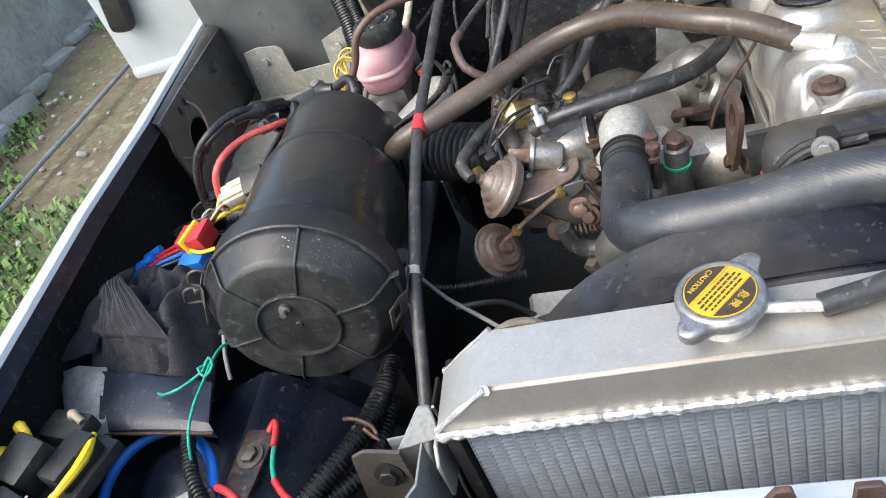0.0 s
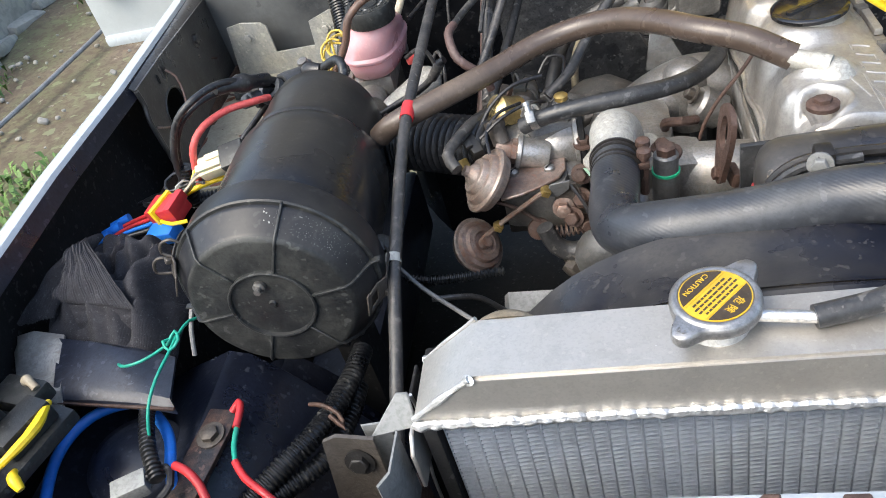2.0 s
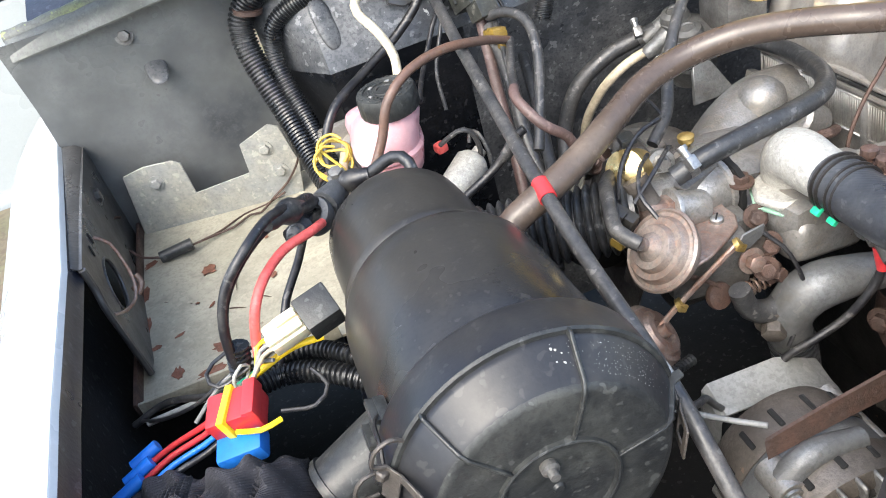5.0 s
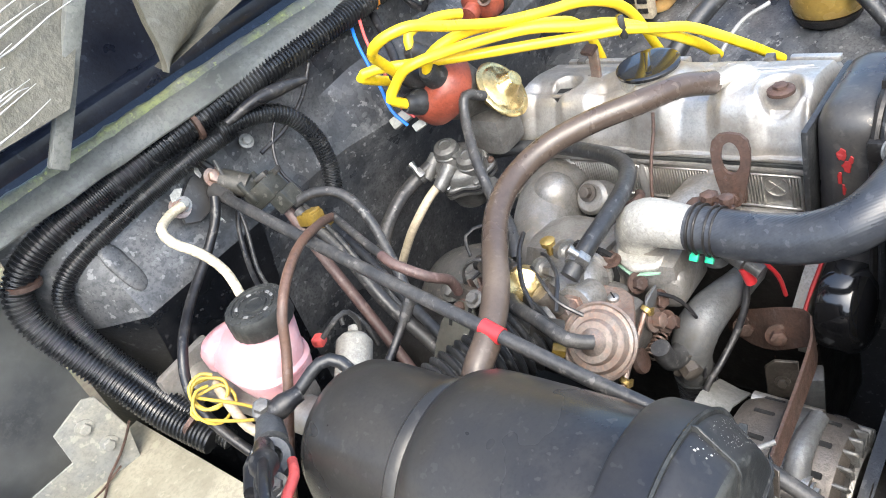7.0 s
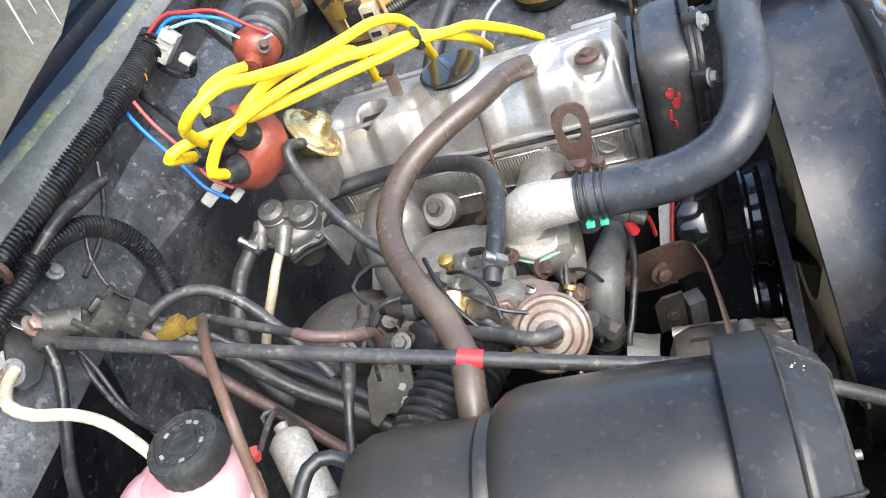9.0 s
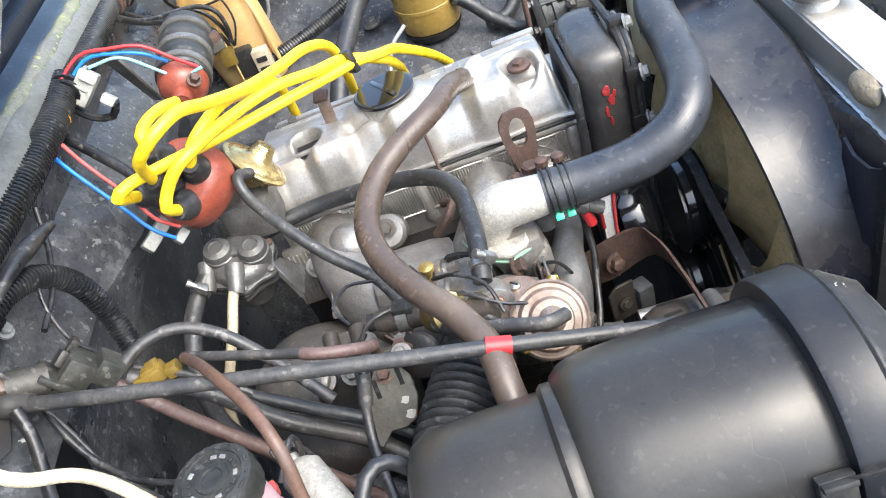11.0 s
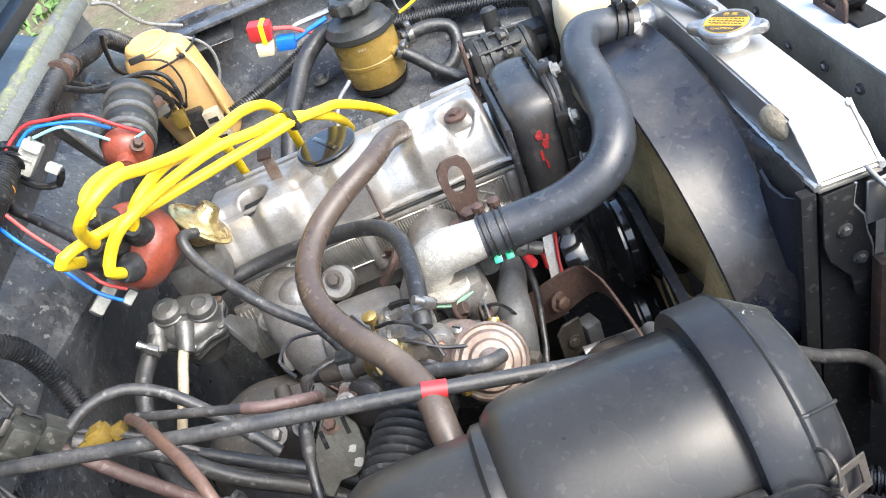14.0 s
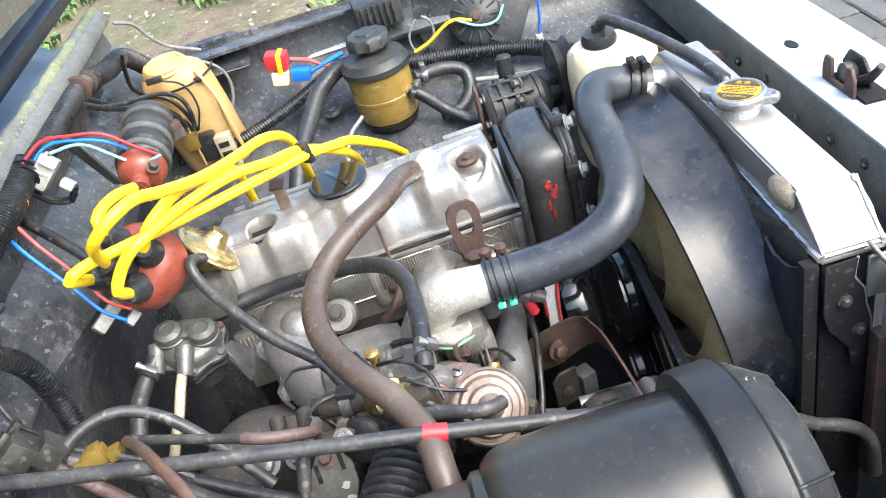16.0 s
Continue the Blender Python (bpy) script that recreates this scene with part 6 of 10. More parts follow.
part("linkage_lever", plate([(-0.116, 0.848), (-0.108, 0.862), (-0.094, 0.861), (-0.086, 0.836), (-0.086, 0.808), (-0.094, 0.801), (-0.102, 0.812), (-0.112, 0.822)], 0.003, Matrix(((1, 0, 0, 0), (0, 0, -1, 0.311), (0, 1, 0, 0), (0, 0, 0, 1))), 0.0006), M["castbrown"], carb, "worn grey throttle lever")
part("linkage_lever", plate([(-0.126, 0.852), (-0.118, 0.866), (-0.098, 0.868), (-0.100, 0.858), (-0.112, 0.850)], 0.0025, Matrix(((1, 0, 0, 0), (0, 0, -1, 0.3055), (0, 1, 0, 0), (0, 0, 0, 1))), 0.0006), M["greyalu"], carb)
part("pivot_nut", join(lathe([(0.0115, 0), (0.0115, 0.002), (0.0085, 0.003)], axis_frame((-0.109, 0.307, 0.833), (0, -1, 0.25)), 24), hexbolt((-0.109, 0.3045, 0.8335), (0, -1, 0.25), 0.0078, 0.008, False)), M["rustlight"], carb)
part("pivot_nut", hexbolt((-0.090, 0.305, 0.812), (0.3, -1, 0.2), 0.0065, 0.010), M["rust"], carb)
coil_pts = [(-0.126 + 0.0007 * i, 0.309 + 0.0062 * math.cos(i * 0.9), 0.7985 + 0.0062 * math.sin(i * 0.9) + 0.0001 * i) for i in range(48)]
part("return_spring", tube(coil_pts, 0.0012, 5, 0.002), M["rustlight"], carb, "small return spring")
part("gold_canister", lathe([(0.012, 0), (0.0175, 0.002), (0.018, 0.005), (0.0168, 0.010), (0.0168, 0.020), (0.018, 0.026), (0.0175, 0.030), (0.010, 0.033), (0.005, 0.036)], axis_frame((-0.150, 0.409, 0.888), (-0.6, -0.45, 0.45)), 32), M["gold"], carb, "yellow zinc vacuum valve")
part("solenoid", lathe([(0.009, -0.004), (0.0125, 0.0), (0.0125, 0.018), (0.0118, 0.019), (0.0118, 0.036), (0.0100, 0.040), (0.009, 0.044)], axis_frame((-0.146, 0.420, 0.890), (0.12, 1, 0.0)), 24), M["castbrown"], carb)
part("solenoid_collar", ring((-0.1438, 0.438, 0.890), (0.12, 1, 0.0), 0.0128, 0.010, 0.0015), M["castdull"], carb)
part("solenoid_tip", lathe([(0.008, 0), (0.008, 0.008)], axis_frame((-0.1407, 0.463, 0.890), (0.12, 1, 0)), 16), M["plastic"], carb)
part("solenoid_plug", box((-0.146, 0.436, 0.903), (0.014, 0.018, 0.008), 0.002, (0, 0, -8)), M["plasticdull"], carb)
part("solenoid_wire", tube([(-0.147, 0.444, 0.905), (-0.152, 0.462, 0.905), (-0.156, 0.476, 0.895), (-0.158, 0.480, 0.880), (-0.160, 0.478, 0.862)], 0.0018, 7), M["greyhose"], carb)
part("mixture_screw", lathe([(0.0035, -0.012), (0.0035, 0.008), (0.007, 0.009), (0.0075, 0.014), (0.004, 0.016)], axis_frame((-0.103, 0.409, 0.888), (0, 0, 1)), 14), M["brass"], carb, "brass adjusting screw")
part("mixture_boss", lathe([(0.014, 0), (0.012, 0.016), (0.007, 0.018)], axis_frame((-0.103, 0.409, 0.866), (0, 0, 1)), 18), M["cast"], carb)
BP = Matrix(((-0.0665, 0.6583, -0.7498, -0.208), (-0.9978, -0.0439, 0.05, 0.472), (0, 0.7514, 0.6598, 0.842), (0, 0, 0, 1)))
cbr = part("cable_bracket", plate([(-0.0179, 0.0179), (-0.0198, -0.0041), (-0.0183, -0.0224), (-0.0121, -0.0252), (-0.0017, -0.0134), (0.0123, -0.0126), (0.0232, -0.0066), (0.0287, 0.012), (0.0262, 0.0305), (0.017, 0.0421), (0.0084, 0.044), (-0.0034, 0.0432)], 0.003, BP, 0.0008), M["plateolive"], carb, "stained olive-grey cable bracket")
for x, y, h in ((-0.0058, 0.0250, 0.017), (0.0168, 0.0320, 0.016)):
    part("slot", box((x, y, 0.0031), (0.0042, h, 0.0008), 0.0003, (0, 0, 8), m=BP), M["dark"], cbr)
for x, y, s in ((0.0169, 0.0107, 0.005), (0.0188, -0.0021, 0.006), (0.0040, 0.0370, 0.004)):
    part("bare_chip", plate([(s * math.cos(2 * math.pi * k / 9) * (0.6 + 0.4 * (k % 2)), s * 0.7 * math.sin(2 * math.pi * k / 9)) for k in range(9)], 0.0005, BP @ pose(x, y, 0.0031), 0), M["castwhite"], cbr, "chip of bare metal")
part("bracket_foot", box((0.004, 0.050, -0.004), (0.034, 0.016, 0.010), 0.003, (20, 0, 0), m=BP), M["castbrown"], carb)
for i in range(6):
    part("bolt", hexbolt((-0.185 + 0.012 * (i % 3), 0.445 + 0.022 * (i // 3), 0.888 - 0.006 * i), (-0.5, 0, 0.8), 0.006, 0.006), M["rust"] if i % 2 else M["castdull"], carb)
part("cable_pulley", lathe([(0.018, 0), (0.021, 0.002), (0.017, 0.005), (0.021, 0.008), (0.018, 0.010)], axis_frame((-0.172, 0.432, 0.868), (-0.8, 0.3, 0.5)), 28), M["iron"], carb)

part("plug", join(box((-0.196, 0.356, 0.889), (0.012, 0.030, 0.014), 0.002, (20, 0, 30)), box((-0.199, 0.349, 0.896), (0.008, 0.010, 0.005), 0.001, (20, 0, 30))), M["plastic"], carb, "small black plug")
part("plug_tag", box((-0.206, 0.341, 0.876), (0.010, 0.012, 0.009), 0.002, (20, 0, 30)), M["ochre"], carb, "mustard plug end")
part("plug_wire", tube([(-0.190, 0.368, 0.895), (-0.175, 0.388, 0.912), (-0.15, 0.405, 0.924), (-0.12, 0.42, 0.922)], 0.0022, 8), M["wire"], carb)
for p_ in ((-0.090, 0.31, 0.84), (-0.088, 0.33, 0.855), (-0.10, 0.30, 0.825)):
    part("bolt", hexbolt(p_, (-0.3, -1, 0.4), 0.007, 0.008), M["rust"], carb)
for y_, z_ in ((0.425, 0.868), (0.445, 0.872), (0.46, 0.866)):
    part("small_bracket", plate([(0, 0), (0.02, 0), (0.02, 0.016), (0.008, 0.022), (0, 0.014)], 0.002, pose(-0.168, y_, z_, 75, 10, 40)), M["rust"], carb)

for pts_ in ([(-0.130, 0.490, 0.886), (-0.118, 0.50, 0.90), (-0.10, 0.485, 0.905), (-0.10, 0.45, 0.90)], [(-0.145, 0.40, 0.905), (-0.165, 0.375, 0.912), (-0.178, 0.352, 0.905), (-0.175, 0.33, 0.892)], [(-0.12, 0.405, 0.90), (-0.135, 0.385, 0.912), (-0.160, 0.360, 0.915), (-0.185, 0.350, 0.900)],
             [(-0.10, 0.31, 0.86), (-0.085, 0.29, 0.84), (-0.08, 0.275, 0.80), (-0.10, 0.27, 0.76)], [(-0.13, 0.48, 0.87), (-0.15, 0.50, 0.85), (-0.16, 0.49, 0.82), (-0.15, 0.47, 0.80)]):
    part("small_wire", tube(pts_, 0.0019, 7), M["wire"], carb)
for k_, p_ in enumerate(((-0.098, 0.396, 0.885), (-0.090, 0.400, 0.880), (-0.136, 0.395, 0.896))):
    part("worm_clamp", ring(p_, ((-0.2, -0.9, 0.3), (-0.8, -0.4, 0.3))[k_ % 2], 0.0105, 0.007, 0.0012), M["steel"], carb, "bright hose clamp")
    part("brass_fitting" if k_ == 1 else "fitting", lathe([(0.0085, -0.006), (0.0085, 0.004), (0.006, 0.006), (0.006, 0.016)], axis_frame(p_, ((-0.2, -0.9, 0.3), (-0.8, -0.4, 0.3))[k_ % 2]), 6), M["rustlight"] if k_ % 2 else M["castdull"], carb)

# bell housing and parts behind the manifold
bell = thing("gearbox_housing", (-0.05, 0.58, 0.7), "dark grey rounded gearbox bell housing", "gearbox")
part("housing", lathe([(0.080, -0.08), (0.078, 0.0), (0.072, 0.030), (0.055, 0.050), (0.028, 0.060), (0.001, 0.062)], axis_frame((-0.074, 0.566, 0.742), (-0.70, -0.05, 0.7)), 40), M["bell"], bell)
part("flange", box((-0.125, 0.51, 0.79), (0.03, 0.09, 0.06), 0.01, (0, 30, 0)), M["iron"], bell)
for i in range(3):
    part("bolt", hexbolt((-0.128, 0.48 + 0.03 * i, 0.822), (-0.5, 0, 0.8), 0.008, 0.010), M["castdull"], bell)


for p_ in ((-0.147, 0.470, 0.788), (-0.152, 0.505, 0.772)):
    part("bolt", hexbolt(p_, (-0.55, 0, 0.8), 0.006, 0.005), M["castdull"], bell)
part("mounting_lug", tube([(-0.10, 0.505, 0.80), (-0.105, 0.495, 0.83), (-0.115, 0.485, 0.845)], [0.010, 0.009, 0.008], 12, wob=0.2), M["castdull"], bell)
part("mounting_lug", box((-0.098, 0.53, 0.815), (0.026, 0.018, 0.022), 0.005, (0, 25, 10)), M["castdull"], bell)
for y_, r_ in ((0.535, 0.0085), (0.505, 0.0105), (0.470, 0.0085)):
    part("casting_rib", tube([(-0.062, y_, 0.815), (-0.098, y_ - 0.004, 0.802), (-0.130, y_ - 0.008, 0.772), (-0.150, y_ - 0.010, 0.72)], r_, 10, wob=0.12), M["castbrown"], bell)
part("casting_web", sheet([[(-0.060 - 0.03 * k, y_, 0.812 - 0.006 * k - 0.013 * k * k) for k in range(4)] for y_ in (0.545, 0.52, 0.49, 0.46)], 0.006), M["castbrown"], bell, "brown-grey cast web")
part("casting_boss", lathe([(0.018, -0.02), (0.018, 0.010), (0.014, 0.014), (0.008, 0.014), (0.008, 0.008), (0.001, 0.008)], axis_frame((-0.112, 0.522, 0.800), (-0.5, 0, 0.85)), 22), M["castbrown"], bell)
part("starter", lathe([(0.04, 0), (0.042, 0.01), (0.042, 0.10), (0.03, 0.12)], axis_frame((-0.16, 0.60, 0.76), (0, -1, 0)), 28), M["iron"], bell)

# fuel pump
pump = thing("fuel_pump", (0.01, 0.6, 0.85), "grey cast mechanical fuel pump with two hose stubs", "fuel pump")
pm = axis_frame((0.012, 0.605, 0.882), (-0.25, -0.15, 1))
def lobed(r, k_, depth):
    """A round flange outline with one lobe for each screw."""
    return [((r + depth * math.cos(k_ * 2 * math.pi * i / 60)) * math.cos(2 * math.pi * i / 60), (r + depth * math.cos(k_ * 2 * math.pi * i / 60)) * math.sin(2 * math.pi * i / 60)) for i in range(60)]


part("lower_body", lathe([(0.026, -0.045), (0.029, -0.03), (0.031, -0.016), (0.034, -0.012)], pm, 24), M["pumpcast"], pump)
part("lower_flange", plate(lobed(0.0365, 6, 0.0035), 0.006, pm @ pose(0, 0, -0.012), 0.001), M["pumpcast"], pump)
part("diaphragm_edge", plate(lobed(0.0372, 6, 0.0035), 0.0018, pm @ pose(0, 0, -0.006), 0), M["wire"], pump)
part("upper_flange", plate(lobed(0.0362, 6, 0.0035), 0.007, pm @ pose(0, 0, -0.004), 0.0015), M["pumpcast"], pump)
part("upper_body", lathe([(0.0325, 0.003), (0.0318, 0.010), (0.028, 0.016), (0.020, 0.019), (0.001, 0.0195)], pm, 32), M["pumpcast"], pump)
for dx, dy in ((-0.014, 0.013), (0.014, -0.010)):
    part("valve_dome", lathe([(0.0168, 0.008), (0.0168, 0.021), (0.0155, 0.022), (0.0155, 0.025), (0.0140, 0.029), (0.008, 0.0315), (0.007, 0.0300), (0.001, 0.0300)], pm @ pose(dx, dy, 0), 24), M["pumpcast"], pump)
for k in range(6):
    a = k * math.pi / 3
    part("screw", join(lathe([(0.0042, 0), (0.0042, 0.003), (0.0030, 0.0042), (0.001, 0.0044)], pm @ pose(0.0352 * math.cos(a), 0.0352 * math.sin(a), 0.003), 10), box((0.0352 * math.cos(a), 0.0352 * math.sin(a), -0.0135), (0.007, 0.007, 0.004), 0.001, m=pm, seg=1)), (M["rust"], M["steel"], M["castdull"])[k % 3], pump)
for at in ((0.0, 0.638, 0.893), (-0.016, 0.606, 0.893)):
    part("stub", lathe([(0.0100, -0.010), (0.0100, 0.002), (0.0085, 0.004), (0.0085, 0.018), (0.007, 0.022)], axis_frame(at, (-0.8, 0.1, -0.45)), 16), M["pumpcast"], pump)
part("valve_bridge", box((0.0, 0.0, 0.021), (0.040, 0.010, 0.008), 0.003, (0, 0, -36), m=pm), M["pumpcast"], pump)
part("cast_web", box((0.024, 0.018, 0.006), (0.020, 0.006, 0.014), 0.002, (0, 0, 40), m=pm), M["pumpcast"], pump)
part("lever_arm", plate([(0, 0), (0.05, 0.0), (0.03, 0.04), (0.01, 0.05)], 0.006, pose(-0.01, 0.56, 0.83, 70, 0, 0)), M["pumpcast"], pump)

# distributor
dis = thing("distributor", (0.04, 0.61, 0.9), "distributor with a red-brown cap and yellow leads", "distributor")
DM = axis_frame((0.036, 0.609, 0.977), (-0.72, 0.17, 0.66))
DQ = DM.to_3x3().inverted()
part("base", lathe([(0.026, -0.06), (0.030, -0.03), (0.034, -0.015), (0.036, 0.0), (0.036, 0.006)], DM, 32), M["castdull"], dis)
part("cap", lathe([(0.043, 0.004), (0.0445, 0.010), (0.042, 0.026), (0.038, 0.036), (0.030, 0.041), (0.001, 0.042)], DM, 40, wave=(4, 0.03)), M["distcap"], dis, "red-brown bakelite cap")
TOWER = []
for k in range(4):
    d_ = DQ @ Vector(((0.044, 0.012, 0.052), (-0.01, 0.063, -0.006), (-0.044, -0.012, -0.052), (0.01, -0.063, 0.006))[k])
    a = math.atan2(d_.y, d_.x)
    c = DM @ Vector((0.023 * math.cos(a), 0.023 * math.sin(a), 0.036))
    up_ = (DM.to_3x3() @ Vector((0.35 * math.cos(a), 0.35 * math.sin(a), 1))).normalized()
    part("boot", lathe([(0.0145, -0.002), (0.0150, 0.004), (0.0145, 0.011), (0.0120, 0.015), (0.0118, 0.021), (0.0085, 0.027)], axis_frame(c, up_), 20), M["rubber"], dis, "black rubber boot")
    TOWER.append(c + up_ * 0.024)
c = DM @ Vector((0, 0, 0.04))
part("boot", lathe([(0.0125, 0), (0.0125, 0.018), (0.0095, 0.040)], axis_frame(c, DM.to_3x3() @ Vector((0, 0, 1))), 20), M["rubber"], dis, "black rubber boot")
TOWER.append(c + DM.to_3x3() @ Vector((0, 0, 0.036)))
adv = axis_frame((0.066, 0.558, 0.960), (0.202, -0.793, 0.566))
part("vacuum_advance", lathe([(0.012, -0.022), (0.028, -0.007), (0.0335, -0.003), (0.0365, -0.001), (0.0370, 0.001), (0.0345, 0.003), (0.030, 0.003), (0.027, 0.006), (0.018, 0.007), (0.014, 0.011), (0.0095, 0.024), (0.001, 0.025)], adv, 40), M["gold"], dis, "yellow zinc vacuum advance")
part("advance_nut", lathe([(0.011, 0.006), (0.011, 0.022), (0.009, 0.024)], adv, 6), M["gold"], dis)
part("housing", box((0.055, 0.58, 0.915), (0.05, 0.06, 0.05), 0.012), M["castdull"], dis)

# timing cover, pulleys and belts at the front
front = thing("timing_cover", (0.08, 0.2, 0.75), "black timing cover with smeared red sealant", "engine cover")
part("cover", box((0.117, 0.186, 0.862), (0.128, 0.062, 0.20), 0.030, seg=5), M["shroud"], front)
part("back_plate", box((0.112, 0.2195, 0.850), (0.130, 0.006, 0.19), 0.002), M["rubber"], front)
part("edge_band", tube([(0.052, 0.164, 0.76), (0.0505, 0.164, 0.90), (0.056, 0.164, 0.938), (0.078, 0.164, 0.962), (0.12, 0.164, 0.966), (0.17, 0.164, 0.962)], 0.0045, 8), M["iron"], front)
part("edge_band", tube([(0.052, 0.157, 0.76), (0.0505, 0.157, 0.90), (0.056, 0.157, 0.938), (0.078, 0.157, 0.962), (0.12, 0.157, 0.966)], 0.0040, 8), M["rubber"], front)
for p_ in ((0.053, 0.160, 0.930), (0.051, 0.160, 0.875), (0.095, 0.160, 0.966)):
    part("cover_lug", box(p_, (0.014, 0.018, 0.020), 0.004), M["iron"], front)
    part("bolt", hexbolt((p_[0] - 0.004, 0.152, p_[2] + 0.002), (-0.3, -1, 0.2), 0.006, 0.006), M["greyplate"], front)
rnd = random.Random(12)
for y_, z_, w_, h_ in ((0.190, 0.921, 0.0065, 0.008), (0.186, 0.910, 0.0050, 0.009), (0.192, 0.896, 0.0030, 0.009), (0.189, 0.884, 0.0022, 0.008), (0.182, 0.917, 0.0026, 0.005)):
    ragged = [(w_ * math.cos(2 * math.pi * k / 14) * rnd.uniform(0.5, 1), h_ * math.sin(2 * math.pi * k / 14) * rnd.uniform(0.55, 1)) for k in range(14)]
    part("sealant", plate(ragged, 0.0012, Matrix(((0, 0, -1, 0.0529), (1, 0, 0, y_), (0, 1, 0, z_), (0, 0, 0, 1))), 0.0003), M["redpaint"], front, "smeared red sealant")
part("joint_flange", sheet([[(0.040, 0.205, 0.815), (0.056, 0.202, 0.812)], [(0.030, 0.210, 0.795), (0.048, 0.206, 0.790)], [(0.006, 0.215, 0.762), (0.030, 0.212, 0.755)], [(0.012, 0.216, 0.730), (0.034, 0.213, 0.722)], [(0.022, 0.217, 0.690), (0.042, 0.214, 0.690)]], 0.012, (0, 1, 0)), M["castmid"], front, "pale cast joint flange")
part("sealant", tube([(0.037, 0.203, 0.816), (0.027, 0.208, 0.796), (0.014, 0.212, 0.778), (0.003, 0.214, 0.760), (0.006, 0.2145, 0.748)], [0.0016, 0.0022, 0.0018, 0.0024, 0.0012], 7, wob=0.4), M["redpaint"], front, "bead of red sealant")
part("water_pump", lathe([(0.050, 0), (0.052, 0.006), (0.052, 0.030), (0.046, 0.040), (0.030, 0.046)], axis_frame((0.052, 0.205, 0.748), (0, -1, 0)), 36), M["gloss"], front, "gloss black pump housing")
belt = thing("pulley", (0.05, 0.13, 0.74), "black steel pulleys with a rubber belt", "pulley")
WHEELS = ((0.052, 0.745, 0.056), (0.06, 0.60, 0.072), (-0.146, 0.716, 0.032))
for x, z, r in WHEELS[:2]:
    part("wheel", lathe([(0.012, -0.010), (r * 0.62, -0.009), (r * 0.66, -0.003), (r * 0.9, -0.003), (r + 0.004, -0.008), (r - 0.006, -0.001), (r - 0.006, 0.001), (r + 0.004, 0.008), (r * 0.95, 0.012), (r * 0.93, 0.020), (r + 0.002, 0.024), (r + 0.002, 0.027), (0.012, 0.028)], axis_frame((x, 0.112, z), (0, 1, 0)), 48), M["gloss"], belt)
loop_ = []
for d_ in range(120):
    q = 2 * math.pi * d_ / 120
    best = max(WHEELS, key=lambda w_: w_[0] * math.cos(q) + w_[1] * math.sin(q) + w_[2])
    loop_.append((best[0] + (best[2] + 0.001) * math.cos(q), best[1] + (best[2] + 0.001) * math.sin(q)))
loop_.append(loop_[0])
part("belt", sheet([[(x, 0.112 + h_, z) for x, z in loop_] for h_ in (-0.0055, 0.0, 0.0055)], 0.004, (0, 0.15, -1)), M["rubber"], belt, "rubber belt")
part("shaft", lathe([(0.0305, 0), (0.0305, 0.010), (0.029, 0.012), (0.029, 0.028), (0.031, 0.030), (0.031, 0.036)], axis_frame((0.052, 0.106, 0.740), (0, -1, 0)), 28), M["castbrown"], belt, "brown worn shaft sleeve")
part("belt_tag", box((-0.020, 0.106, 0.7715), (0.016, 0.001, 0.008), 0, (0, -12, 0)), M["wirewhite"], belt, "torn white tag")

# alternator and its slotted arm
alt = thing("alternator", (-0.13, 0.2, 0.7), "grimy grey alternator with vented end casings", "alternator")
ALM = axis_frame((-0.146, 0.124, 0.716), (-0.02, 1, 0.02))
# brown-grey end casings, darkened to stand in for the shadow they lie in
part("front_casing", lathe([(0.052, 0.004), (0.060, 0.010), (0.062, 0.022), (0.062, 0.036), (0.060, 0.038)], ALM, 44), M["castbrown"], alt)
part("stator", lathe([(0.0600, 0.037), (0.0615, 0.039), (0.0615, 0.060), (0.0600, 0.062)], ALM, 44), M["greyalu"], alt)
part("rear_casing", lathe([(0.062, 0.061), (0.063, 0.064), (0.062, 0.086), (0.056, 0.100), (0.040, 0.107), (0.001, 0.108)], ALM, 44), M["castbrown"], alt)
part("drive_pulley", lathe([(0.008, -0.040), (0.012, -0.036), (0.030, -0.034), (0.034, -0.032), (0.026, -0.024), (0.034, -0.014), (0.030, -0.010), (0.012, -0.004)], ALM, 36), M["iron"], alt)
part("pulley_nut", lathe([(0.009, -0.046), (0.009, -0.036), (0.013, -0.035)], ALM, 6), M["rust"], alt)
part("fan_disc", lathe([(0.012, 0.000), (0.046, 0.001), (0.048, 0.004), (0.012, 0.006)], ALM, 36), M["iron"], alt)
for k in range(24):
    a = 2 * math.pi * k / 24
    part("vent_fin", box((0.050 * math.cos(a), 0.050 * math.sin(a), 0.006), (0.020, 0.0038, 0.016), 0.0014, (0, 0, math.degrees(a)), m=ALM, seg=1), M["castdull"], alt)
part("front_ring", lathe([(0.0385, 0.0), (0.040, -0.003), (0.0425, -0.003), (0.044, 0.0), (0.0425, 0.003), (0.040, 0.003)], ALM, 44), M["castmid"], alt)
for k in range(14):
    a = 2 * math.pi * k / 14
    part("vent_slot", box((0.0615 * math.cos(a), 0.0615 * math.sin(a), 0.077), (0.004, 0.0048, 0.018), 0.001, (0, 0, math.degrees(a)), m=ALM, seg=1), M["dark"], alt)
    part("vent_slot", box((0.0610 * math.cos(a + 0.2), 0.0610 * math.sin(a + 0.2), 0.024), (0.004, 0.0055, 0.012), 0.001, (0, 0, math.degrees(a + 0.2)), m=ALM, seg=1), M["dark"], alt)
part("adjusting_lug", tube([(-0.186, 0.158, 0.766), (-0.160, 0.160, 0.780), (-0.120, 0.160, 0.772)], [0.011, 0.010, 0.009], 12), M["greyalu"], alt, "bluish cast lug")
